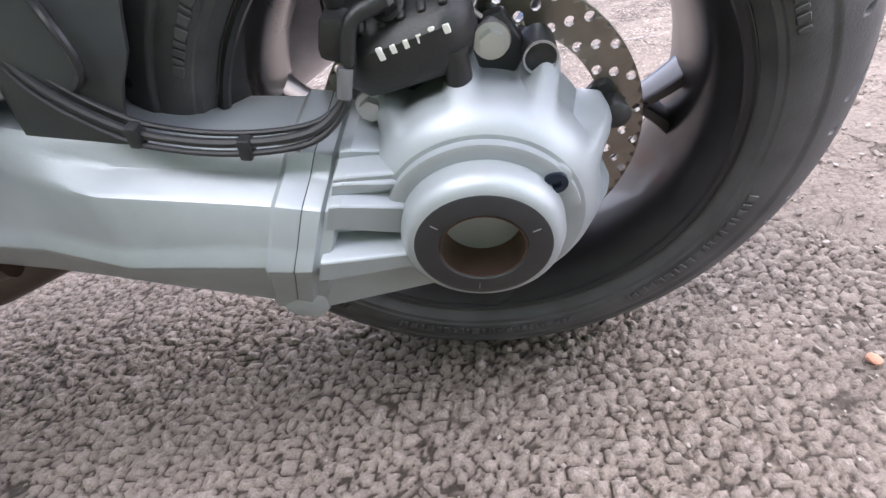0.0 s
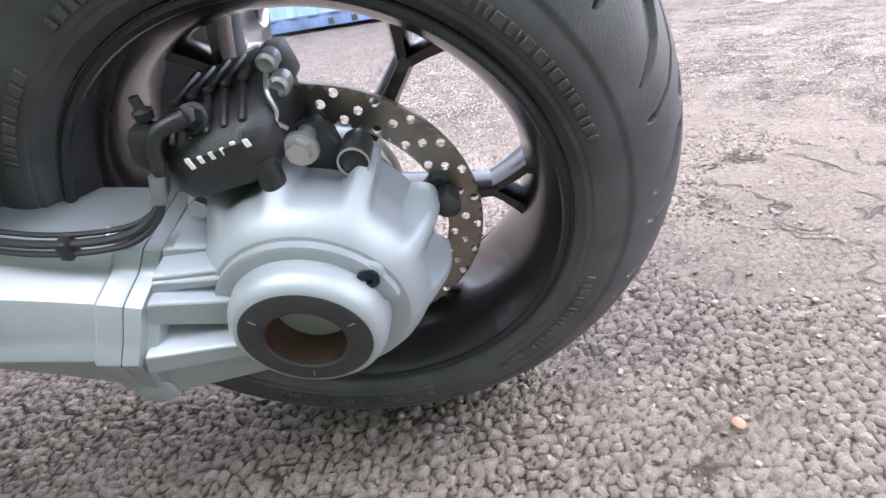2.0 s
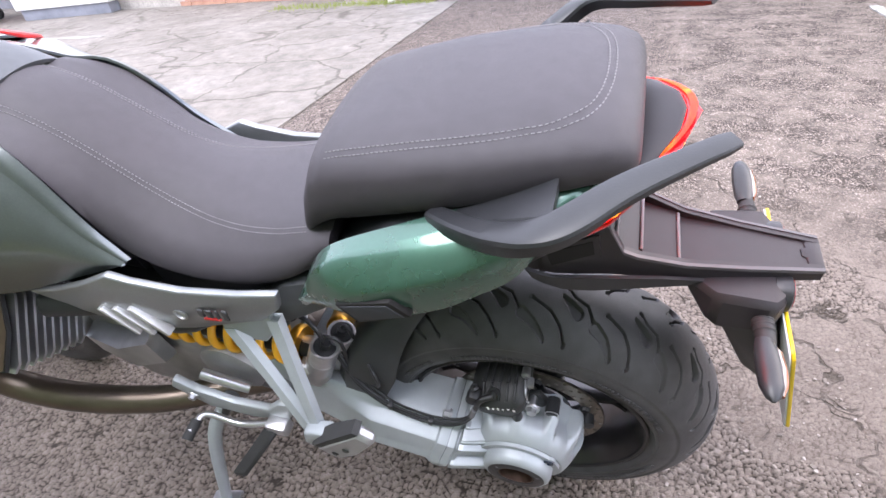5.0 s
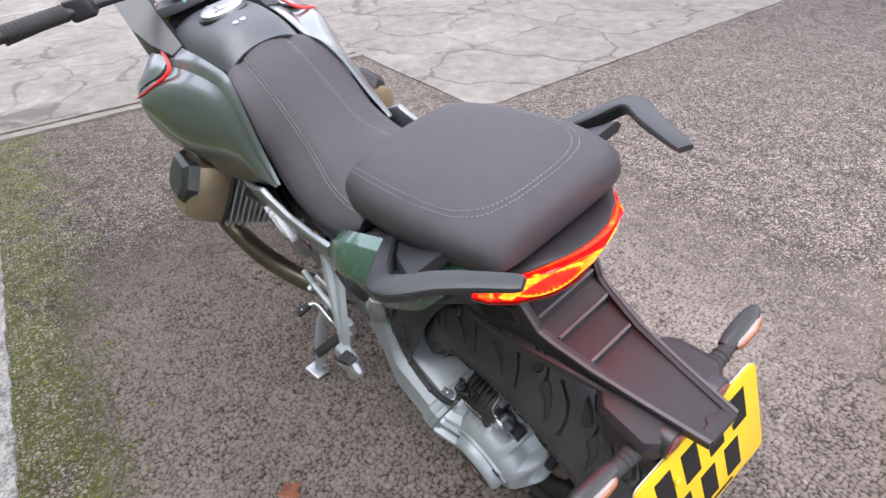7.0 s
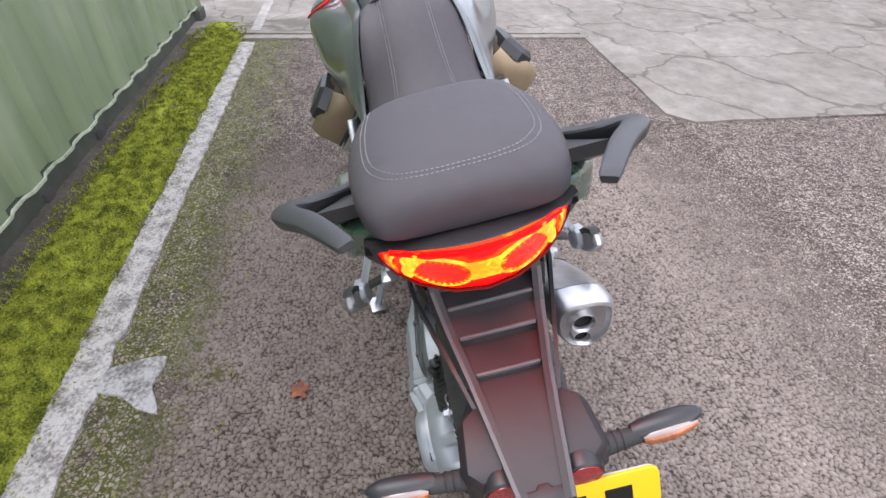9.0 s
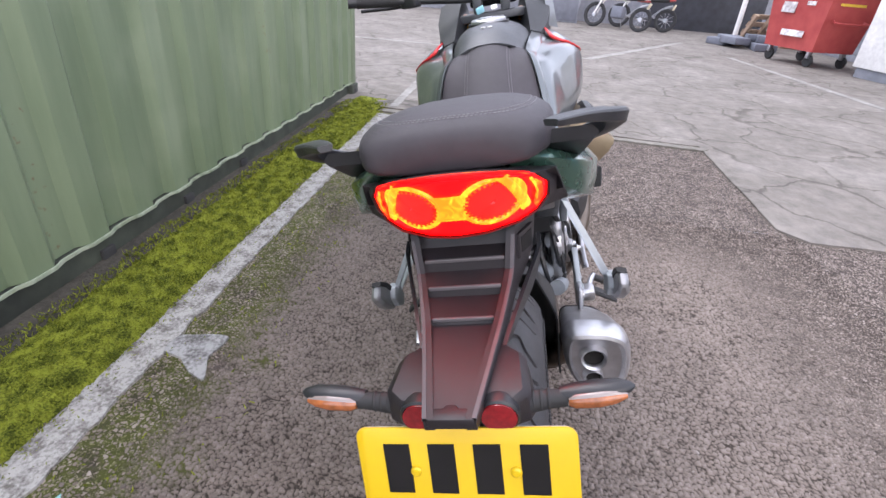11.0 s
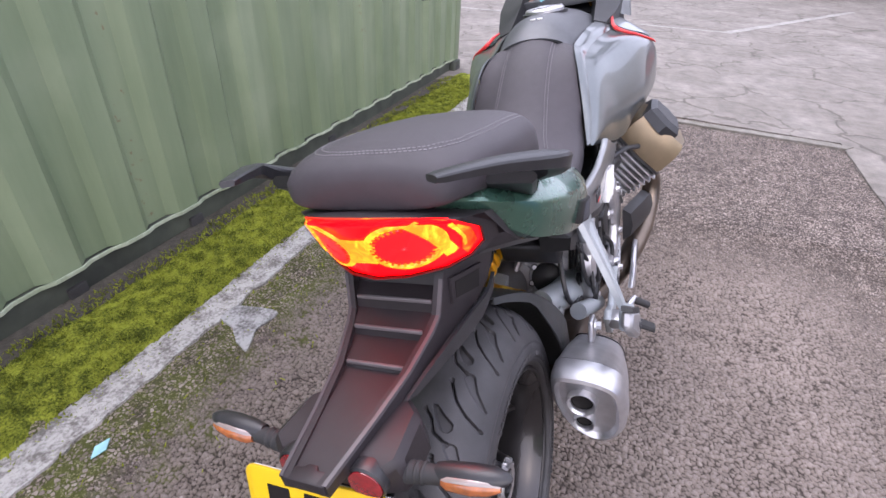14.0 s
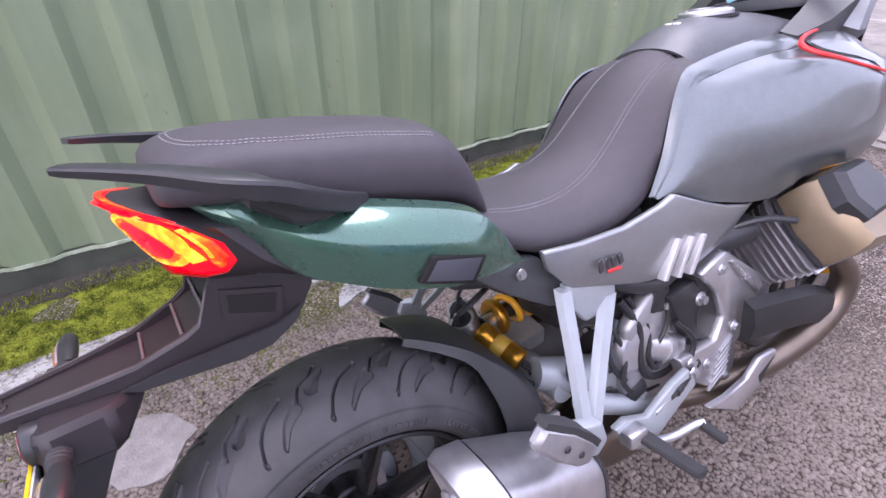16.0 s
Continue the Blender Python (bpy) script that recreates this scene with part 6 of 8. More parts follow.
    part("cockpit_side", loft([[mir(p, s) for p in q] for q in (((-0.985, 0.118, 0.990), (-0.985, 0.150, 0.980), (-0.985, 0.150, 0.955), (-0.985, 0.100, 0.955)), ((-1.06, 0.115, 1.020), (-1.06, 0.172, 1.000), (-1.06, 0.178, 0.950), (-1.06, 0.09, 0.950)), ((-1.14, 0.110, 1.060), (-1.14, 0.185, 1.035), (-1.14, 0.185, 0.950), (-1.14, 0.08, 0.950)), ((-1.24, 0.10, 1.110), (-1.24, 0.18, 1.085), (-1.24, 0.17, 0.960), (-1.24, 0.06, 0.960)))]), M_PLAST, bike, "black cockpit side fairing", angle=35)
    # lower side cover with three slots
    cov = [(-0.290, 0.778), (-0.36, 0.770), (-0.45, 0.768), (-0.53, 0.780), (-0.562, 0.790), (-0.64, 0.756), (-0.72, 0.726), (-0.795, 0.706), (-0.85, 0.70), (-0.74, 0.645), (-0.63, 0.622), (-0.50, 0.650), (-0.352, 0.695), (-0.300, 0.745)]
    bm = prism(cov, 0.0, 0.014, 0.004)
    for v in bm.verts:
        x, d, z = v.co
        v.co.y = s * (0.150 + d + 0.018 * math.sin(max(0, min(1, (-x - 0.29) / 0.5)) * 2.2) + (0.012 if z > 0.70 else 0.0))
    sc_ = part("side_cover", bm, M_SPAINT, bike, "silver side cover with three slots", angle=50)
    for k in range(3):
        x = -0.568 - 0.036 * k
        cy = 0.1645 + 0.018 * math.sin(min(1, (-x - 0.29) / 0.5) * 2.2)
        part("slot", prism([(x - 0.006, 0.7085 - 0.007 * k), (x - 0.016, 0.7065 - 0.007 * k), (x + 0.016, 0.640 - 0.007 * k), (x + 0.026, 0.643 - 0.007 * k)], s * (cy - 0.004), s * (cy + 0.0135), 0.001), M_SLOT, sc_)
    for k, (w, h) in enumerate(((0.011, 0.027), (0.006, 0.024), (0.012, 0.021), (0.012, 0.021))):
        part("model_mark", box((-0.392 - 0.0150 * k, s * 0.1862, 0.724 - 0.001 * k), (w * 0.8, 0.004, h * 0.85), 0.001, 1, rot=(0, 14, 0)), M_INKG, sc_, "dark model mark drawn as plain bars")
    part("model_mark", box((-0.425, s * 0.1852, 0.7065), (0.032, 0.004, 0.005), 0.001, 1, rot=(0, -6, 0)), M_REDL, sc_, "small red bar under the mark")
part("lock", lathe([(0, 0), (0.011, 0), (0.012, -0.003), (0.009, -0.004), (0.008, -0.001), (0, -0.001)], (-0.49, -0.182, 0.70), "y", 20), M_CASE, bike)
cap = part("fuel_cap", lathe([(0.0, 0.008), (0.030, 0.009), (0.047, 0.007), (0.052, 0.003), (0.052, -0.006)], (-0.93, -0.002, 1.037), "z", 48), M_SILV, bike, "bright round fuel filler cap")
part("key_flap", box((-0.915, -0.002, 1.0455), (0.05, 0.026, 0.006), 0.002, 2), M_CASE, cap)
part("cap_seal", lathe([(0.052, -0.004), (0.060, -0.003), (0.060, -0.009), (0.052, -0.009)], (-0.93, -0.002, 1.037), "z", 48), M_PLAST, cap)
for k in range(3):
    a = radians(90 + 120 * k)
    part("cap_bolt", lathe([(0, 0.010), (0.006, 0.010), (0.006, 0.006), (0, 0.006)], (-0.93 + 0.040 * math.cos(a), -0.002 + 0.040 * math.sin(a), 1.037), "z", 12), M_CASE, cap)
for y in (-0.0085, 0.0095):
    part("tank_dot", lathe([(0, 0.003), (0.0065, 0.003), (0.007, 0.001), (0.007, 0)], (-0.821, y - 0.003, 1.0265), "z", 20), M_WHITE, bike, "small white dot")

# --- green tail side panels ---
# columns from rear to front: top edge, facet edge, bottom edge
TP = [((0.112, 0.088, 0.949), (0.106, 0.094, 0.944), (0.100, 0.094, 0.938)), ((0.062, 0.120, 0.937), (0.062, 0.140, 0.922), (0.058, 0.128, 0.893)), ((-0.002, 0.144, 0.920), (0.018, 0.170, 0.903), (0.025, 0.16, 0.858)), ((-0.050, 0.156, 0.909), (-0.035, 0.190, 0.884), (-0.015, 0.176, 0.838)), ((-0.100, 0.166, 0.896), (-0.085, 0.200, 0.869), (-0.059, 0.188, 0.819)), ((-0.172, 0.178, 0.873), (-0.140, 0.204, 0.850), (-0.127, 0.194, 0.797)), ((-0.206, 0.182, 0.848), (-0.180, 0.199, 0.826), (-0.18, 0.19, 0.789)), ((-0.252, 0.172, 0.784), (-0.254, 0.176, 0.780), (-0.252, 0.172, 0.776))]


def facet_skin(rows, th=0.004):
    """A crisp panel with straight facets between rows, slightly rounded along its edges."""
    bm = bmesh.new()
    vs = [[bm.verts.new(q) for q in r] for r in rows]
    for a, b in zip(vs, vs[1:]):
        for i in range(len(a) - 1):
            bm.faces.new((a[i], a[i + 1], b[i + 1], b[i]))
    bmesh.ops.recalc_face_normals(bm, faces=bm.faces[:])
    bmesh.ops.solidify(bm, geom=bm.faces[:], thickness=th)
    return bm


def tail_rows(s):
    fine = [list(spline([c[k] for c in TP], 5)) for k in range(3)]
    rows = []
    for t, f, b in zip(*fine):
        e1, e2 = (t - f) * 0.16, (b - f) * 0.10
        mid = (e1 + e2) * 0.28
        row = [t + Vector((0, -0.022, 0.006)), t + Vector((0, -0.003, 0.001)), t, f + e1 * 3.2 + Vector((0, 0.003, 0)), f + e1, f + mid, f + e2, f + e2 * 5 + Vector((0, 0.002, 0)), b, b + Vector((0, -0.03, -0.004))]
        rows.append([mir(q, s) for q in row])
    return rows


for s in (-1, 1):
    gp = part("tail_panel", facet_skin(tail_rows(s)), M_GPAINT, bike, "glossy metallic green tail side panel", angle=32)
    vq = [(-0.101, 0.849), (-0.176, 0.824), (-0.155, 0.793), (-0.082, 0.821)]
    vent = part("vent_frame", prism(vq, 0.0, 0.020, 0.003), M_INK, gp, "black rectangular vent")
    vc = Vector((-0.128, 0, 0.823))
    # flat dark inlay; the depth of the vent is only shade in colour
    vrec = part("vent_shade", prism([(vc.x + (x - vc.x) * 0.82, vc.z + (z - vc.z) * 0.74) for x, z in vq], 0.019, 0.0205, 0.0005), M_DARK, vent)
    for ob in (vent, vrec):
        for v in ob.data.vertices:
            x, d, z = v.co
            v.co.y = s * (0.2045 + 0.06 * (z - 0.823) - 0.10 * abs(x + 0.128) - 0.0165 + d)
    # black subframe under the seat
    part("subframe_cover", prism([(0.02, 0.87), (-0.10, 0.83), (-0.2, 0.79), (-0.31, 0.755), (-0.36, 0.71), (-0.44, 0.67), (-0.42, 0.63), (-0.33, 0.662), (-0.25, 0.715), (-0.19, 0.765), (-0.12, 0.790), (-0.02, 0.832)], s * 0.095, s * 0.145, 0.008), M_COVER, bike)
    part("cover_bolt", bolt(bmesh.new(), (-0.268, s * 0.152, 0.745), (0, s, 0), 0.006, 0.005), M_CASE, bike)
    # grab handle
    gh = [mir(p, s) for p in ((-0.060, 0.135, 0.908), (-0.020, 0.165, 0.926), (0.018, 0.190, 0.946), (0.048, 0.203, 0.964), (0.075, 0.197, 0.975), (0.112, 0.168, 0.986), (0.150, 0.144, 0.995), (0.191, 0.120, 1.003))]
    rings = []
    path = spline(gh, 5)
    for i, p in enumerate(path):
        f = i / (len(path) - 1)
        d = (path[min(i + 1, len(path) - 1)] - path[max(i - 1, 0)]).normalized()
        u = d.cross(Vector((0, 0, 1))).normalized()
        w = u.cross(d)
        a, b = 0.0105 + 0.0055 * math.sin(min(1.0, f * 1.6) * 3.14159 / 2) - 0.006 * max(0, f - 0.55) / 0.45, 0.0110 - 0.0066 * max(0, f - 0.35) / 0.65
        if i == len(path) - 1:
            a, b = a * 0.85, b * 0.8
        rings.append([p + u * a * c1 + w * b * c2 for c1, c2 in ((1, 0.45), (0.9, 0.8), (0.65, 1), (-0.65, 1), (-0.9, 0.8), (-1, 0.45), (-0.8, -0.85), (-0.55, -1), (0.55, -1), (0.8, -0.85))])
    gr = part("grab_handle", loft(rings), M_PLAST, bike, "black angular grab handle", angle=32)
    part("handle_root", loft([[mir((x, y, z), s) for y, z in ((y0, z1 - 0.006), (y0 + 0.006, z1), (y1 - 0.008, z1), (y1, z1 - 0.008), (y1, z0 + 0.006), (y1 - 0.006, z0), (y0 + 0.004, z0), (y0, z0 + 0.004))] for x, y0, y1, z0, z1 in ((-0.056, 0.10, 0.140, 0.896, 0.908), (-0.048, 0.10, 0.150, 0.893, 0.913), (0.02, 0.11, 0.170, 0.912, 0.942), (0.062, 0.12, 0.182, 0.944, 0.962))]), M_PLAST, gr, angle=32)
part("tail_core", loft([[(0.06, -0.10, 0.93), (0.06, 0.10, 0.93), (0.06, 0.10, 0.85), (0.06, -0.10, 0.85)], [(-0.12, -0.14, 0.885), (-0.12, 0.14, 0.885), (-0.12, 0.13, 0.775), (-0.12, -0.13, 0.775)], [(-0.27, -0.115, 0.775), (-0.27, 0.115, 0.775), (-0.27, 0.10, 0.72), (-0.27, -0.10, 0.72)]]), M_PLAST, bike)

# --- tail cowl and tail light ---


def lens_x(y, z):
    return 0.183 - 0.44 * (0.955 - z) - 5.5 * y * y


def lens_pt(y, z, out=0.0):
    return (lens_x(y, z) + out, y, z)


OUT = [(-0.1155, 0.902), (-0.1010, 0.9255), (-0.0698, 0.9420), (-0.0326, 0.9510), (0.0, 0.9535), (0.0326, 0.9510), (0.0698, 0.9420), (0.1010, 0.9255), (0.1155, 0.902), (0.1140, 0.8800), (0.1000, 0.8660), (0.0772, 0.8600), (0.0372, 0.8600), (0.0, 0.8600), (-0.0372, 0.8600), (-0.0772, 0.8600), (-0.1000, 0.8660), (-0.1140, 0.8800)]


def scaled(out, k, dz=0.0):
    return [(y * k, 0.898 + (z - 0.898) * k + dz) for y, z in out]


def lip(k, out):
    """One ring of the cowl round the lens; above, it stays ahead of the lens's top face."""
    ring_ = []
    for (y, z), (ys, zs) in zip(OUT, scaled(OUT, k)):
        ring_.append((0.170 - 5.5 * y * y - (k - 1) * 0.12, ys, z - 0.002 - (k - 1) * 0.02 + 0.001) if z > 0.92 else lens_pt(ys, zs, out))
    return ring_


rings = [lip(1.0, -0.002), lip(1.03, 0.003), lip(1.12, -0.004)]
half = [(0.094, 0.0, 0.931), (0.094, 0.045, 0.930), (0.094, 0.09, 0.928), (0.090, 0.126, 0.922), (0.076, 0.131, 0.905), (0.056, 0.137, 0.880), (0.026, 0.144, 0.854), (0.020, 0.105, 0.845), (0.020, 0.05, 0.842), (0.020, 0.0, 0.841)]
r3 = []
for k in range(18):
    j = k - 4
    q = half[j] if 0 <= j <= 9 else mir(half[-j if j < 0 else 18 - j], -1)
    r3.append(q)
r4 = [(-0.04, y * 1.1, 0.86 + (z - 0.885) * 0.8) for x, y, z in r3]
bm = loft(rings + [r3, r4], cap=False)
cowl = part("tail_cowl", bm, M_TAIL, bike, "dark brown-black plastic tail cowl", angle=45)
cowl.modifiers.new("thick", 'SOLIDIFY').thickness = 0.002
light = bmesh.new()
rings = [[lens_pt(y, z, -0.004 - 0.012 * (1 - k)) if k == 1 else lens_pt(y, z, -0.003) for y, z in scaled(OUT, k)] for k in (1.0, 0.96, 0.9, 0.7, 0.45, 0.2)]
loft(rings, cap=False, bm=light)
c0 = light.verts.new(lens_pt(0, 0.898, -0.003))
light.verts.ensure_lookup_table()
last = list(light.verts)[-1 - len(OUT):-1]
for k in range(len(OUT)):
    light.faces.new((last[k], last[(k + 1) % len(OUT)], c0))
tl = part("tail_light", light, M_LENS, bike, "lit red twin-ring tail light", angle=60)


def on_lens(cy, cz, ry, rz, r0, r1, lift, n=40, depth=0.003):
    """A raised ring between two radii on the lens."""
    rings = []
    for r, d in ((r0, lift - depth), (r0 + 0.08, lift), (r1 - 0.08, lift), (r1, lift - depth)):
        rings.append([lens_pt(cy + ry * r * math.cos(6.28319 * k / n), cz + rz * r * math.sin(6.28319 * k / n), d) for k in range(n)])
    return loft(rings, cap=False)


TOPE = [q for q in OUT if q[1] > 0.92]


def top_face(f0, f1, lift, shrink=1.0):
    """A strip of the lens's top face between two depths, 0 at its front edge and 1 at the ridge."""
    rows = []
    for f in (f0, (f0 + f1) / 2, f1):
        row = []
        for y, z in TOPE:
            y2 = y * shrink
            a, b = Vector((0.170 - 5.5 * y2 * y2, y2, z - 0.002)), Vector(lens_pt(y2, z, -0.003))
            row.append(a.lerp(b, f) + Vector((0, 0, lift + 0.002 * f * (1 - f))))
        rows.append(spline(row, 3))
    return loft(rows, closed=False)


part("lens_top", top_face(0.0, 1.0, 0.0), M_LENS, tl, "red top face of the lens")
part("lamp_strip", top_face(0.18, 0.90, 0.0022, 0.93), M_LGLOW, tl, "glowing orange strip under the lens edge")
for s in (-1, 1):
    part("lamp_disc", on_lens(s * 0.0495, 0.906, 0.040, 0.0345, 0.02, 0.83, 0.0006), M_LRED, tl, "glowing red lamp core")
    part("lamp_ring", on_lens(s * 0.0495, 0.906, 0.040, 0.0345, 0.80, 1.02, 0.0018), M_LRING, tl, "glowing orange lamp ring")
    teeth = bmesh.new()
    for k in range(30):
        a0 = 6.28319 * (k + 0.22) / 30
        a1 = 6.28319 * (k + 0.62) / 30
        loft([[lens_pt(s * 0.0495 + 0.040 * r * math.cos(a), 0.906 + 0.0345 * r * math.sin(a), d) for r, a in ((0.84, a0), (0.84, a1), (0.70, a1), (0.70, a0))] for d in (0.0, 0.0016)], bm=teeth)
    part("lamp_ribs", teeth, M_LGLOW, tl, "glowing ribs inside the lamp ring")
    # glowing bar stands in for a reflection that shifts with the view
    glint = bmesh.new()
    bars = [(0.064, 0.9370), (0.072, 0.925), (0.079, 0.911), (0.084, 0.896), (0.088, 0.880)]
    loft([[lens_pt(s * (y + dy), z + dy * 0.3, d) for dy, d in ((-0.007, -0.001), (-0.004, 0.0045), (0.003, 0.0045), (0.006, -0.001))] for y, z in bars], bm=glint)
    part("lamp_glint", glint, M_LRING, tl, "glowing orange bar drawn for a lens reflection")
    part("side_arc", loft([[lens_pt(s * y, z, d) for y, z in ((0.094, 0.921), (0.0985, 0.910), (0.1015, 0.897), (0.1005, 0.885), (0.1025, 0.885), (0.104, 0.897), (0.101, 0.911), (0.097, 0.922))] for d in (-0.001, 0.0026)]), M_LRING, tl)
    part("side_lamp", loft([[lens_pt(s * y, z, d) for y, z in ((0.100, 0.916), (0.109, 0.905), (0.110, 0.884), (0.100, 0.871), (0.097, 0.880), (0.101, 0.897))] for d in (-0.003, 0.001)]), M_LGLOW, tl)
part("lamp_bar", loft([[lens_pt(y, z, d) for y, z in ((-0.020, 0.924), (0.020, 0.924), (0.012, 0.908), (0.016, 0.888), (-0.016, 0.888), (-0.012, 0.908))] for d in (-0.003, 0.0015)]), M_LRING, tl, "glowing orange bar")
part("lens_rib", loft([[lens_pt(y, z, d) for y, z in ((-0.098, 0.9225), (-0.056, 0.9405), (0.0, 0.9465), (0.056, 0.9405), (0.098, 0.9225), (0.056, 0.9430), (0.0, 0.949), (-0.056, 0.9430))] for d in (-0.003, 0.0035)]), M_LENS, tl)

# --- plate carrier ---


def arm_w(x):
    pts = ((0.0, 0.096), (0.06, 0.083), (0.12, 0.066), (0.16, 0.058), (0.20, 0.050), (0.28, 0.037), (0.345, 0.027))
    for (a, wa), (b, wb) in zip(pts, pts[1:]):
        if x <= b:
            return wa + (wb - wa) * max(0, (x - a) / (b - a))
    return 0.027


def skirt_w(x):
    """Half width of the wings under the rails."""
    return 0.102 - 0.27 * max(0.0, x - 0.04)


def side_plate(poly, th, s, off=0.0, cuts=6, wide=None):
    fine = []
    n = len(poly)
    for i in range(n):
        for k in range(cuts):
            f = k / cuts
            fine.append((poly[i][0] + (poly[(i + 1) % n][0] - poly[i][0]) * f, poly[i][1] + (poly[(i + 1) % n][1] - poly[i][1]) * f))
    bm = prism(fine, 0.0, th)
    for v in bm.verts:
        v.co.y = s * ((wide or arm_w)(v.co.x) + off - v.co.y)
    return bm


ca = empty("plate_carrier")
ca.parent = bike
deck = bmesh.new()
steps = [(0.085, 0.852), (0.096, 0.824), (0.118, 0.815), (0.121, 0.800), (0.147, 0.790), (0.150, 0.778), (0.191, 0.771), (0.194, 0.764), (0.26, 0.7625), (0.345, 0.7575)]
for (xa, za), (xb, zb) in zip(steps, steps[1:]):
    wa, wb = arm_w(xa) - 0.002, arm_w(xb) - 0.002
    vs = [deck.verts.new(p) for p in ((xa, -wa, za), (xa, wa, za), (xb, wb, zb), (xb, -wb, zb))]
    deck.faces.new(vs)
bmesh.ops.remove_doubles(deck, verts=deck.verts[:], dist=1e-5)
bmesh.ops.recalc_face_normals(deck, faces=deck.faces[:])
bmesh.ops.solidify(deck, geom=deck.faces[:], thickness=0.006)
dk = part("deck", deck, M_TAIL, ca, "dark stepped plate carrier arm", angle=30)
for x, z in ((0.118, 0.815), (0.147, 0.790), (0.191, 0.771)):
    # paler bar paints the highlight along the step's lip
    part("step_edge", box((x + 0.001, 0, z), (0.004, 2 * arm_w(x) - 0.026, 0.0055), 0.0015, 2), mat("step_highlight", (0.11, 0.1, 0.105), 0.42), dk)
part("deck_end", prism([(0.330, -0.0245), (0.330, -0.008), (0.325, -0.006), (0.325, 0.006), (0.330, 0.008), (0.330, 0.0265), (0.3465, 0.0255), (0.3465, -0.0235)], 0.747, 0.7605, 0.002, "z"), M_TAIL, ca)
for s in (-1, 1):
    part("side_rail", side_plate([(0.00, 0.850), (0.098, 0.862), (0.110, 0.843), (0.128, 0.802), (0.145, 0.792), (0.20, 0.773), (0.265, 0.7655), (0.345, 0.7605), (0.345, 0.745), (0.286, 0.743), (0.172, 0.752), (0.10, 0.768), (0.054, 0.776), (0.02, 0.79), (0.003, 0.818)], 0.011, s), M_TAIL, ca, angle=30)
    # paler strip paints the light on the rail's top bevel
    part("rail_lip", loft([[(x, s * (arm_w(x) + e), z + h) for e, h in ((0.0012, -0.003), (0.0005, 0.0008), (-0.004, 0.0012), (-0.004, -0.003))] for x, z in ((0.111, 0.843), (0.1285, 0.802), (0.145, 0.792), (0.20, 0.773), (0.265, 0.7655), (0.345, 0.7605))]), mat("rail_highlight", (0.060, 0.055, 0.060), 0.42), ca, angle=30)
    part("skirt", side_plate([(0.020, 0.800), (0.054, 0.784), (0.172, 0.764), (0.222, 0.752), (0.205, 0.746), (0.10, 0.752), (0.065, 0.760), (0.030, 0.784)], 0.005, s, 0.0, 6, skirt_w), M_PLAST, ca, angle=30)
    vf = part("vent_frame", side_plate([(0.100, 0.838), (0.036, 0.824), (0.044, 0.788), (0.104, 0.803)], 0.005, s, 0.0035), M_TAIL, ca)
    # black inlay paints the shade of a deep vent
    part("vent_shade", side_plate([(0.094, 0.830), (0.044, 0.819), (0.050, 0.796), (0.097, 0.808)], 0.002, s, 0.0042), M_INK, vf)
part("mudguard_body", loft([[(0.20, y * 0.5, z) for y, z in ((-0.08, 0.748), (0.08, 0.748), (0.08, 0.735), (-0.08, 0.735))], [(0.235, y, z) for y, z in ((-0.075, 0.752), (0.075, 0.752), (0.082, 0.700), (-0.082, 0.700))], [(0.295, y, z) for y, z in ((-0.080, 0.752), (0.080, 0.752), (0.085, 0.705), (-0.085, 0.705))], [(0.312, y, z) for y, z in ((-0.06, 0.745), (0.06, 0.745), (0.06, 0.712), (-0.06, 0.712))]]), M_TAIL, ca).modifiers.new("round", 'BEVEL').width = 0.012
part("plate_backing", prism([(0.236, 0.705), (0.30, 0.705), (0.334, 0.60), (0.346, 0.556), (0.338, 0.548), (0.30, 0.585), (0.262, 0.660)], -0.055, 0.055, 0.004), M_PLAST, ca)
part("bracket_flange", prism([(0.300, 0.705), (0.309, 0.705), (0.352, 0.548), (0.343, 0.548)], -0.066, 0.066, 0.002), M_PLAST, ca)
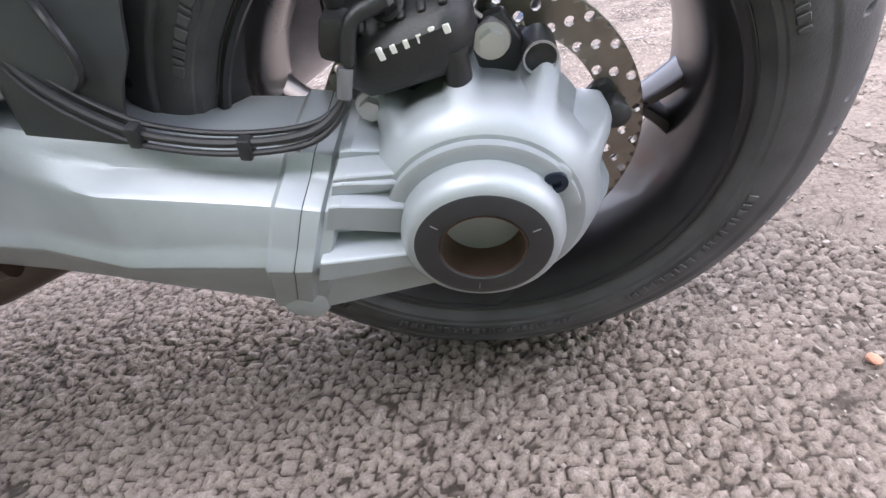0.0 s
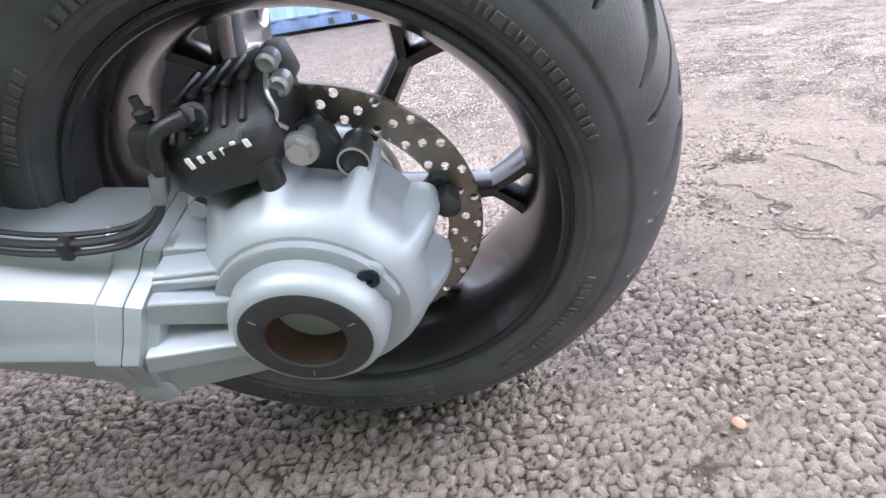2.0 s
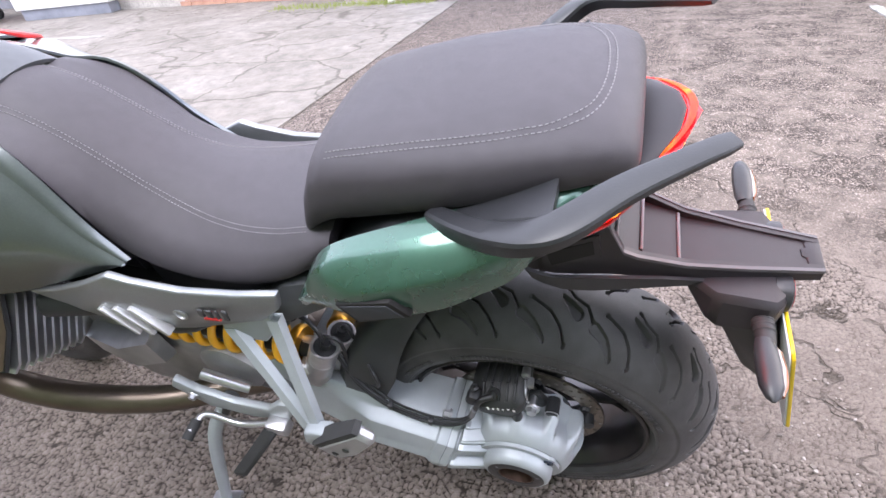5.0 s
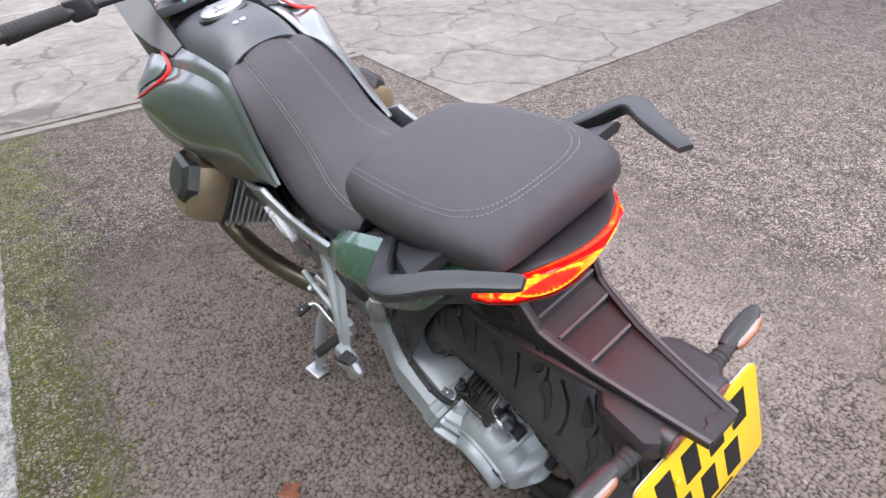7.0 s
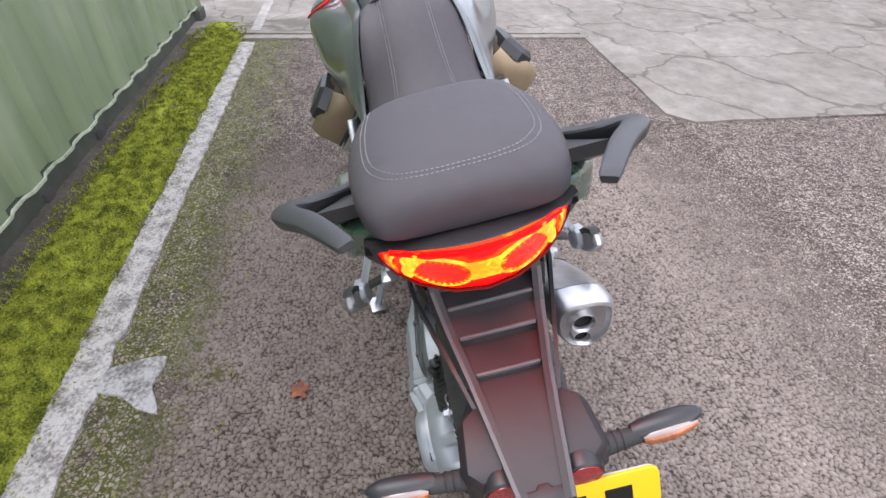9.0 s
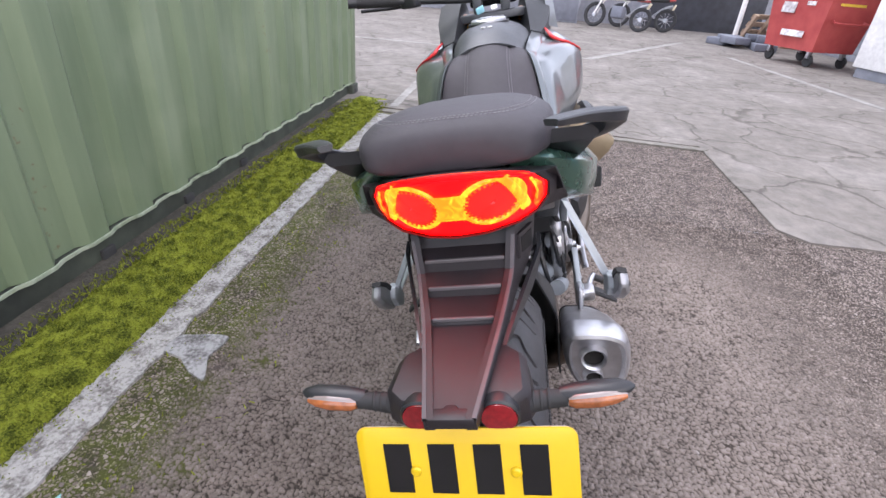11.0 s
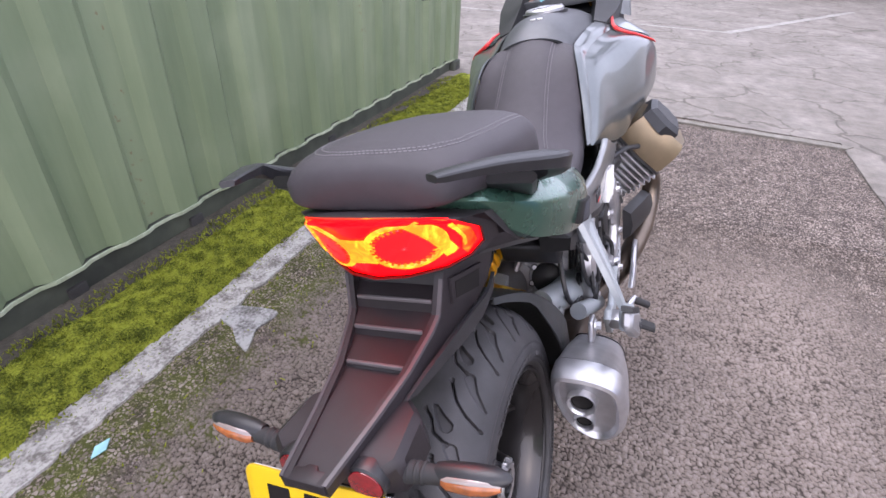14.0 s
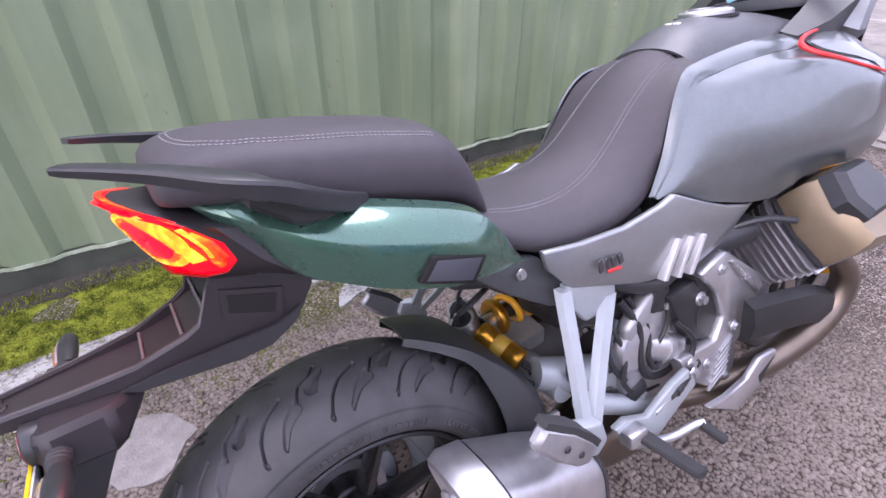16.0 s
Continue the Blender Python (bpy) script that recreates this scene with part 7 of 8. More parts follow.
for s in (-1, 1):
    yy = s * 0.043 + 0.003
    rf = part("reflector_cup", lathe([(0, 0.0), (0.021, 0.0), (0.0225, 0.006), (0.0225, 0.016), (0.020, 0.018)], (0.298, yy, 0.731), "x", 32), M_PLAST, ca)
    part("reflector", lathe([(0.0195, 0.016), (0.019, 0.019), (0.0, 0.0205)], (0.298, yy, 0.731), "x", 32), M_REFL, rf, "round red reflector")
    z0 = 0.728
    ind = part("indicator", tube([(0.286, s * 0.074, z0 - 0.004), (0.286, s * 0.10, z0), (0.286, s * 0.118, z0 + 0.001)], [0.0125, 0.0105, 0.009], 16, 3), M_RUB, ca, "slim amber indicator on a ribbed stalk")
    bm = bmesh.new()
    for k in range(3):
        lathe([(0.0108, -0.002), (0.0120, 0), (0.0108, 0.002)], (0.286, s * (0.082 + 0.008 * k), z0 - 0.002 + 0.001 * k), "y", 20, bm=bm)
    part("stalk_ribs", bm, M_RUB, ind)
    rings, lens = [], []
    for y, a, b in ((0.110, 0.009, 0.007), (0.124, 0.012, 0.0095), (0.148, 0.0135, 0.0105), (0.170, 0.012, 0.009), (0.183, 0.007, 0.0055), (0.188, 0.002, 0.0015)):
        rings.append([(0.283 + a * math.cos(t) - 0.05 * max(0, y - 0.15), s * y, z0 + 0.004 + 0.10 * (y - 0.11) + b * math.sin(t)) for t in [6.28319 * q / 18 for q in range(18)]])
    part("indicator_body", loft(rings), M_PLAST, ind)
    for y, a, b in ((0.119, 0.003, 0.005), (0.126, 0.0065, 0.0078), (0.150, 0.0075, 0.0088), (0.168, 0.006, 0.0072), (0.179, 0.002, 0.003)):
        lens.append([(0.2935 + a * math.cos(t) - 0.08 * max(0, y - 0.15), s * y, z0 + 0.0005 + 0.10 * (y - 0.11) + b * math.sin(t)) for t in [6.28319 * q / 16 for q in range(16)]])
    part("lens_rim", loft([[(c.x + (p[0] - c.x) * 0.8 - 0.0005, c.y + (p[1] - c.y), c.z + (p[2] - c.z) * 1.22) for p in r] for r in lens for c in [sum((Vector(q) for q in r), Vector()) / 16]]), M_CLEAR, ind)
    part("lens", loft(lens), M_AMBER, ind, "amber indicator lens")
# number plate: yellow, its letters as plain bars
pm = Matrix.Translation((0.3135, 0.004, 0.7165)) @ Matrix.Rotation(radians(-14.5), 4, 'Y')
PW, PH = 0.243, 0.182
outl = []
for cy, cz, a0 in ((PW / 2 - 0.012, -0.012, 0), (-PW / 2 + 0.012, -0.012, 90), (-PW / 2 + 0.012, -PH + 0.012, 180), (PW / 2 - 0.012, -PH + 0.012, 270)):
    for q in range(6):
        a = radians(a0 + 18 * q)
        outl.append((cy + 0.012 * math.cos(a), cz + 0.012 * math.sin(a)))
plate = part("number_plate", prism(outl, 0.0, 0.004, 0.0008, "x"), M_YEL, ca, "yellow number plate with plain dark bars")
plate.matrix_basis = pm
part("plate_back", prism([(a * 0.99, b * 0.99 - 0.001) for a, b in outl], -0.0022, -0.0002, 0.0004, "x"), mat("plate_back_grey", (0.55, 0.55, 0.56), 0.5), plate, "pale grey back of the plate")
for k in range(4):
    part("bar", box((0.0045, -0.076 + 0.0505 * k, -0.050), (0.0012, 0.030, 0.062), 0.0003, 1), M_INK, plate)
for k in range(3):
    part("bar", box((0.0045, -0.052 + 0.052 * k, -0.130), (0.0012, 0.030, 0.062), 0.0003, 1), M_INK, plate)
part("bar", box((0.0045, 0.0, -0.1735), (0.001, 0.09, 0.004), 0.0003, 1), M_INK, plate)
for y in (-0.056, 0.055):
    part("plate_screw", lathe([(0, 0.005), (0.004, 0.005), (0.0062, 0.003), (0.0062, 0)], (0.004, y, -0.052), "x", 16), M_YEL, plate)

# --- footpeg hangers ---
for s in (-1, 1):
    def leg(pts, w0, w1, th):
        rings = []
        for (x, y, z), w in zip(pts, (w0, (w0 + w1) / 2, w1)):
            rings.append([mir(p, s) for p in ((x + w, y - th, z + 0.004), (x + w * 0.8, y + th, z), (x - w * 0.8, y + th, z - 0.004), (x - w, y - th, z))])
        return loft(rings)
    hang = part("pillion_hanger", leg(((-0.340, 0.160, 0.695), (-0.318, 0.200, 0.615), (-0.290, 0.248, 0.515)), 0.013, 0.011, 0.007), M_ALU, bike, "pale silver cast pillion footrest hanger", angle=40)
    part("hanger_strut", leg(((-0.442, 0.160, 0.650), (-0.378, 0.200, 0.585), (-0.304, 0.248, 0.500)), 0.014, 0.011, 0.007), M_ALU, hang, angle=40)
    part("hanger_head", prism([(-0.340, 0.704), (-0.352, 0.660), (-0.384, 0.622), (-0.420, 0.622), (-0.456, 0.634), (-0.452, 0.664)], s * 0.150, s * 0.166, 0.004), M_ALU, hang)
    part("hanger_foot", prism([(-0.262, 0.545), (-0.31, 0.53), (-0.322, 0.49), (-0.30, 0.470), (-0.265, 0.492), (-0.25, 0.52)], s * 0.236, s * 0.262, 0.005), M_ALU, hang)
    ring_of = lambda c, a, b, h: [mir(p, s) for p in ((c[0] - a, c[1] - h, c[2] + b), (c[0] + a, c[1] - h, c[2] - b), (c[0] + a, c[1] + h, c[2] - b - 0.003), (c[0] - a, c[1] + h, c[2] + b - 0.003))]
    fp = part("pillion_peg", loft([ring_of((-0.283, 0.258, 0.492), 0.010, 0.012, 0.010), ring_of((-0.262, 0.262, 0.512), 0.015, 0.016, 0.013), ring_of((-0.225, 0.262, 0.548), 0.017, 0.017, 0.013), ring_of((-0.186, 0.256, 0.582), 0.012, 0.012, 0.010)]), M_CASE, hang, "folded grey alloy pillion footrest")
    fp.modifiers.new("round", 'BEVEL').width = 0.006
    part("peg_rubber", loft([ring_of((-0.296, 0.257, 0.505), 0.004, 0.004, 0.010), ring_of((-0.277, 0.260, 0.529), 0.004, 0.004, 0.013), ring_of((-0.241, 0.260, 0.566), 0.004, 0.004, 0.013), ring_of((-0.198, 0.255, 0.596), 0.004, 0.003, 0.010)]), M_RUB, fp, "black rubber tread strip")
    for k in range(2):
        part("peg_hole", lathe([(0.0, 0.002), (0.004, 0.002), (0.006, 0.0), (0.0, 0.0)] if s > 0 else [(0.0, -0.002), (0.004, -0.002), (0.006, 0.0), (0.0, 0.0)], (-0.25 + 0.026 * k, s * 0.275, 0.518 + 0.026 * k), "y", 16), M_PLAST, fp)
    # rider footrest plate and peg
    rp = part("footrest_plate", prism([(-0.655, 0.468), (-0.622, 0.437), (-0.544, 0.413), (-0.462, 0.418), (-0.422, 0.458), (-0.388, 0.464), (-0.425, 0.390), (-0.52, 0.362), (-0.625, 0.366), (-0.682, 0.432)] if s < 0 else [(-0.413, 0.405), (-0.445, 0.411), (-0.505, 0.382), (-0.575, 0.415), (-0.625, 0.425), (-0.655, 0.375), (-0.60, 0.348), (-0.545, 0.318), (-0.53, 0.292), (-0.46, 0.33)], s * 0.188, s * 0.204, 0.004), M_ALU, bike, "pale silver rider footrest plate")
    part("peg_bracket", box((-0.445, s * 0.215, 0.385), (0.045, 0.03, 0.03), 0.006, 2), M_SILV, rp)
    part("footpeg", loft([[mir((x + dx, y, z + dz), s) for dx, dz in ((-0.016, 0.008), (0.016, 0.008), (0.013, -0.008), (-0.013, -0.008))] for x, y, z in ((-0.452, 0.222, 0.388), (-0.490, 0.262, 0.345), (-0.530, 0.300, 0.300))]), M_RUB, rp, "black rubber rider footpeg").modifiers.new("round", 'BEVEL').width = 0.004
    part("plate_bolt", bolt(bmesh.new(), (-0.635, s * 0.205, 0.415), (0, s, 0), 0.008, 0.008), M_SILV, rp)
# gear lever and brake pedal
part("gear_lever", tube([(-0.47, -0.205, 0.36), (-0.56, -0.215, 0.335), (-0.63, -0.22, 0.36), (-0.64, -0.26, 0.362)], 0.007, 10, 4), M_SILV, bike)
part("gear_rod", tube([(-0.60, -0.18, 0.47), (-0.52, -0.17, 0.42)], 0.011, 10, 1), M_SILV, bike)
part("lever_tip", tube([(-0.64, -0.235, 0.362), (-0.642, -0.275, 0.355)], 0.011, 12, 1), M_RUB, bike)
part("brake_pedal", tube([(-0.49, 0.212, 0.335), (-0.55, 0.225, 0.322), (-0.595, 0.238, 0.332), (-0.612, 0.248, 0.335)], 0.008, 10, 4), M_SILV, bike)
part("pedal_tip", tube([(-0.606, 0.243, 0.334), (-0.632, 0.278, 0.300)], 0.010, 12, 1), M_RUB, bike)
stand = part("side_stand", tube([(-0.62, -0.16, 0.33), (-0.655, -0.23, 0.27), (-0.672, -0.31, 0.10), (-0.674, -0.325, 0.085)], [0.017, 0.015, 0.012, 0.012], 12, 5), M_ALU, bike, "pale silver side stand")
part("stand_foot", box((-0.675, -0.322, 0.0815), (0.07, 0.05, 0.010), 0.003, 2, rot=(-13, 0, 12)), M_SILV, stand)
part("stand_spring", tube([(-0.60, -0.175, 0.35), (-0.65, -0.21, 0.28)], 0.009, 10, 1), M_PLAST, stand)

# --- shock, reservoirs, cables behind the engine ---
sp = []
A0, A1 = Vector((-0.428, -0.104, 0.506)), Vector((-0.668, -0.108, 0.530))
ax_ = (A1 - A0).normalized()
u_ = ax_.orthogonal().normalized()
w_ = ax_.cross(u_)
for k in range(141):
    f = k / 140
    a = f * 6.28319 * 7.2
    sp.append(A0 + (A1 - A0) * f + (u_ * math.cos(a) + w_ * math.sin(a)) * 0.031)
shock = part("shock_spring", tube(sp, 0.0078, 10, 1), M_SPRING, bike, "yellow coil spring of the rear shock")
part("shock_body", tube([tuple(A0 - ax_ * 0.06), tuple(A1 + ax_ * 0.05)], 0.018, 20, 1), M_PLAST, shock)
part("spring_seat", lathe([(0.018, 0), (0.038, 0.0), (0.041, 0.004), (0.041, 0.014), (0.038, 0.018), (0.018, 0.018)], (0, 0, 0), "z", 36), M_GOLD, shock).matrix_basis = aim(A0 - ax_ * 0.012, A0 - ax_ * 0.1)
for p, q in (((-0.328, -0.120, 0.552), (-0.375, -0.128, 0.455)), ((-0.312, -0.086, 0.548), (-0.35, -0.092, 0.455))):
    p, q = Vector(p), Vector(q)
    m = aim(q, p)
    L = (p - q).length
    cyl = part("valve_canister", lathe([(0, 0), (0.024, 0.0), (0.0255, 0.003), (0.0255, L * 0.62), (0.0245, L * 0.63), (0.0245, L * 0.66), (0.0262, L * 0.67), (0.0262, L - 0.003), (0.025, L), (0.0205, L), (0.020, L - 0.004), (0, L - 0.004)], (0, 0, 0), "z", 40), M_EXH, bike, "brushed silver valve canister")
    cyl.matrix_basis = m
    part("canister_cap", lathe([(0, L - 0.003), (0.0195, L - 0.003), (0.0195, L - 0.001), (0.009, L - 0.001), (0.008, L + 0.012), (0, L + 0.012)], (0, 0, 0), "z", 28), M_PLAST, cyl)
gp0, gp1 = Vector((-0.338, -0.066, 0.517)), Vector((-0.366, 0.025, 0.474))
gr_ = part("gas_reservoir", lathe([(0, 0), (0.021, 0), (0.024, 0.004), (0.024, 0.020), (0.0225, 0.022), (0.0225, 0.080), (0.024, 0.082), (0.024, 0.096), (0.021, 0.1), (0, 0.1)], (0, 0, 0), "z", 36), M_GOLD, bike, "gold anodised gas reservoir")
gr_.matrix_basis = aim(gp0, gp1)
part("reservoir_label", lathe([(0.0227, 0.038), (0.0229, 0.039), (0.0229, 0.064), (0.0227, 0.065)], (0, 0, 0), "z", 36), mat("gold_label", (0.62, 0.40, 0.06), 0.4), gr_)
part("shock_eye", tube([tuple(A0 - ax_ * 0.02), (-0.395, -0.10, 0.503), (-0.372, -0.098, 0.500)], [0.016, 0.018, 0.020], 18, 3), M_SILV, bike, "bright shock end eye")
part("canister_block", box((-0.378, -0.112, 0.468), (0.055, 0.075, 0.06), 0.012, 3, rot=(0, 30, 0)), M_SILV, bike, "bright valve block")
for pts, r in (([(-0.328, -0.118, 0.560), (-0.332, -0.114, 0.590), (-0.36, -0.105, 0.612), (-0.42, -0.10, 0.60)], 0.004), ([(-0.313, -0.085, 0.555), (-0.300, -0.082, 0.560), (-0.280, -0.098, 0.520), (-0.246, -0.132, 0.505), (-0.245, -0.138, 0.470), (-0.298, -0.121, 0.445)], 0.0034), ([(-0.316, -0.088, 0.555), (-0.300, -0.095, 0.530), (-0.285, -0.115, 0.490), (-0.290, -0.125, 0.450)], 0.0034), ([(-0.335, -0.114, 0.575), (-0.305, -0.108, 0.555), (-0.300, -0.118, 0.50), (-0.275, -0.135, 0.455)], 0.0034), ([(-0.40, -0.06, 0.64), (-0.33, -0.03, 0.625), (-0.27, -0.03, 0.60)], 0.006), ([(-0.45, 0.09, 0.56), (-0.40, 0.11, 0.48), (-0.45, 0.12, 0.42), (-0.52, 0.12, 0.46)], 0.006), ([(-0.36, 0.05, 0.47), (-0.42, 0.08, 0.44), (-0.50, 0.12, 0.43), (-0.55, 0.13, 0.47)], 0.005), ([(-0.33, 0.06, 0.475), (-0.40, 0.09, 0.43), (-0.49, 0.13, 0.41)], 0.005), ([(-0.50, 0.13, 0.56), (-0.47, 0.14, 0.50), (-0.50, 0.15, 0.44), (-0.55, 0.15, 0.43)], 0.006)):
    part("cable", tube(pts, r, 8, 5), M_PLAST, bike)
for k in range(5):
    o = Vector((0.004 * (k % 2), 0.006 * (k - 2), 0.0065 * ((k * 2) % 5 - 2)))
    part("cable", tube([Vector(q) + o * g for q, g in (((-0.360, 0.035, 0.482), 0.4), ((-0.40, 0.075, 0.440), 0.8), ((-0.46, 0.098, 0.410), 1.0), ((-0.525, 0.105, 0.388), 1.2), ((-0.570, 0.108, 0.425), 1.6), ((-0.588, 0.106, 0.50), 1.4), ((-0.60, 0.09, 0.57), 1.0))], 0.0038, 8, 5), M_PLAST, bike)
part("cable_loop", tube([(-0.60, 0.125, 0.51), (-0.585, 0.135, 0.46), (-0.595, 0.138, 0.41), (-0.635, 0.135, 0.395), (-0.67, 0.13, 0.42), (-0.675, 0.125, 0.47)], 0.0062, 10, 6), M_PLAST, bike)
for p, sz, ro in (((-0.46, 0.03, 0.585), (0.10, 0.14, 0.06), (0, 20, 0)), ((-0.44, -0.09, 0.60), (0.09, 0.06, 0.05), (0, 10, 10)), ((-0.5, 0.10, 0.60), (0.08, 0.05, 0.09), (0, 30, 0))):
    part("electrics_box", box(p, sz, 0.012, 3, rot=ro), M_PLAST, bike)
part("cross_tube", tube([(-0.40, -0.06, 0.44), (-0.40, 0.10, 0.44)], 0.028, 20, 1), M_ALU, bike)
part("swing_tube", tube([(-0.36, 0.06, 0.475), (-0.45, 0.085, 0.44), (-0.56, 0.10, 0.40)], [0.030, 0.036, 0.042], 20, 4), M_ALU, bike)

# --- engine ---
eng = part("engine", loft([arm_ring(-0.615, 0.10, -0.12, 0.28, 0.54), arm_ring(-0.66, 0.125, -0.13, 0.24, 0.58), arm_ring(-0.75, 0.13, -0.13, 0.20, 0.58), arm_ring(-0.90, 0.13, -0.13, 0.20, 0.56), arm_ring(-1.02, 0.11, -0.11, 0.24, 0.50), arm_ring(-1.06, 0.09, -0.09, 0.28, 0.46)]), M_CASE, bike, "grey alloy V-twin engine case", angle=50)
part("clutch_cover", lathe([(0, 0.028), (0.035, 0.028), (0.055, 0.02), (0.06, 0.0)], (-0.545, 0.135, 0.49), "y", 36), M_SILV, eng)
bell = part("clutch_bell", lathe([(0.0, 0.018), (0.045, 0.018), (0.050, 0.012), (0.078, 0.008), (0.082, 0.018), (0.088, 0.019), (0.094, 0.012), (0.098, -0.02), (0.10, -0.06)], (0, 0, 0), "z", 48), M_CASE, eng, "grey clutch bell housing")
bell.matrix_basis = aim((-0.590, 0.024, 0.400), (-0.18, 0.11, 0.62))
ccap = part("clutch_cap", lathe([(0.0, 0.034), (0.036, 0.034), (0.041, 0.030), (0.042, 0.017)], (0, 0, 0), "z", 36), M_PLAST, bell, "black clutch cap with bolts")
for k in range(6):
    a = 6.28319 * k / 6 + 0.3
    part("cap_lug", lathe([(0, 0.030), (0.009, 0.030), (0.0095, 0.018), (0, 0.018)], (0.043 * math.cos(a), 0.043 * math.sin(a), 0), "z", 14), M_PLAST, bell)
    part("cap_bolt", bolt(bmesh.new(), (0.043 * math.cos(a), 0.043 * math.sin(a), 0.029), (0, 0, 1), 0.0045, 0.005), M_SILV, bell)
for k in range(5):
    a = 6.28319 * k / 5
    part("bell_rib", box((0.064 * math.cos(a), 0.064 * math.sin(a), 0.013), (0.026, 0.005, 0.008), 0.0015, 1, rot=(0, 0, math.degrees(a))), M_CASE, bell)
ipipe = part("breather_pipe", tube([(-0.56, 0.140, 0.485), (-0.605, 0.148, 0.462), (-0.65, 0.140, 0.445)], [0.028, 0.031, 0.033], 24, 4), M_SILV, eng, "bright metal pipe stub")
part("pipe_clamp", tube([(-0.600, 0.1475, 0.4645), (-0.612, 0.1477, 0.459)], 0.0335, 24, 1), M_CASE, ipipe)
part("gearbox_cover", lathe([(0, -0.03), (0.05, -0.03), (0.07, -0.02), (0.075, 0.0)], (-0.58, -0.12, 0.42), "y", 36), M_CASE, eng)
for s in (-1, 1):
    root, d = Vector((-0.985, 0.10 * s, 0.505)), Vector((-0.03, 0.75 * s, 0.66)).normalized()
    f_ = Vector((-1, 0, 0))
    f_ = (f_ - d * f_.dot(d)).normalized()
    g_ = Vector((0, -0.66 * s, 0.75)).normalized()
    cyl = part("cylinder", loft([[root + d * L * 1.0 + f_ * a * w + g_ * b * w for a, b in ((-0.07, -0.06), (0.07, -0.06), (0.075, 0.0), (0.07, 0.06), (-0.07, 0.06), (-0.075, 0.0))] for L, w in ((0.0, 1.0), (0.12, 0.9), (0.19, 0.9))]), M_CASE, eng, angle=30)
    for k in range(9):
        L = 0.035 + 0.0165 * k
        w = 1.05 + 0.03 * k
        part("fin", loft([[root + d * (L + e) + f_ * a * w + g_ * b * w for a, b in ((-0.072, -0.066), (0.072, -0.066), (0.082, -0.05), (0.082, 0.05), (0.072, 0.066), (-0.072, 0.066), (-0.082, 0.05), (-0.082, -0.05))] for e in (-0.0022, 0.0022)]), M_SILV, cyl, smooth=False)
    head = part("cylinder_head", loft([[root + d * L + f_ * a * w + g_ * b * w for a, b in ((-0.085, -0.075), (0.0, -0.088), (0.085, -0.075), (0.10, 0.0), (0.085, 0.075), (0.0, 0.085), (-0.085, 0.075), (-0.10, 0.0))] for L, w in ((0.182, 1.0), (0.195, 1.03), (0.240, 1.02), (0.268, 0.94), (0.278, 0.86))]), M_HEAD, eng, "sand-gold cylinder head cover", angle=35)
    part("head_gasket", loft([[root + d * L + f_ * a * 1.05 + g_ * b * 1.05 for a, b in ((-0.085, -0.075), (0.0, -0.088), (0.085, -0.075), (0.10, 0.0), (0.085, 0.075), (0.0, 0.085), (-0.085, 0.075), (-0.10, 0.0))] for L in (0.176, 0.183)]), M_PLAST, head)
    part("head_pad", loft([[root + d * L + f_ * (a * w - 0.016) + g_ * (b * w + 0.014) for a, b in ((-0.082, 0.0), (-0.058, -0.046), (0.058, -0.046), (0.082, 0.0), (0.060, 0.058), (-0.060, 0.058))] for L, w in ((0.262, 1.06), (0.288, 1.0), (0.300, 0.80))]), M_PLAST, head, "black plastic head guard", angle=35)
    part("throttle_body", tube([(-0.72, 0.10 * s, 0.58), (-0.78, 0.15 * s, 0.63), (-0.84, 0.17 * s, 0.64)], 0.03, 16, 4), M_PLAST, eng)
    part("exhaust_header", tube([(-1.03, 0.26 * s, 0.55), (-1.085, 0.272 * s, 0.475), (-1.06, 0.262 * s, 0.395), (-0.97, 0.245 * s, 0.350), (-0.87, 0.215 * s, 0.315), (-0.77, 0.175 * s, 0.290), (-0.66, 0.11 * s, 0.27), (-0.55, 0.06 * s, 0.26)], [0.022, 0.027, 0.031, 0.032, 0.031, 0.030, 0.03, 0.032], 18, 6), M_PIPE, eng, "warm silver exhaust header pipe")
    part("frame_tube", tube([(-0.45, 0.13 * s, 0.66), (-0.56, 0.16 * s, 0.62), (-0.68, 0.15 * s, 0.64), (-0.82, 0.12 * s, 0.70)], 0.016, 12, 4), M_PLAST, bike)
    if s > 0:
        part("frame_plate", prism([(-0.50, 0.55), (-0.56, 0.60), (-0.66, 0.58), (-0.70, 0.46), (-0.66, 0.36), (-0.56, 0.34), (-0.50, 0.40)], s * 0.128, s * 0.158, 0.01), M_CASE, bike)
        for p in ((-0.60, 0.56), (-0.66, 0.42), (-0.55, 0.38), (-0.70, 0.52)):
            part("frame_bolt", bolt(bmesh.new(), (p[0], s * 0.157, p[1]), (0, s, 0), 0.009, 0.008), M_SILV, bike)
        part("spark_lead", tube([(-0.74, 0.12 * s, 0.63), (-0.82, 0.20 * s, 0.67), (-0.88, 0.24 * s, 0.66)], 0.007, 8, 5), M_PLAST, bike)
    part("case_stay", loft([[(-0.70, s * y, z) for y, z in ((0.14, 0.54), (0.17, 0.53), (0.17, 0.46), (0.14, 0.45))], [(-0.80, s * y, z) for y, z in ((0.13, 0.50), (0.175, 0.49), (0.175, 0.42), (0.13, 0.41))], [(-0.90, s * y, z) for y, z in ((0.12, 0.50), (0.16, 0.49), (0.16, 0.43), (0.12, 0.42))]]), M_SILV, bike)
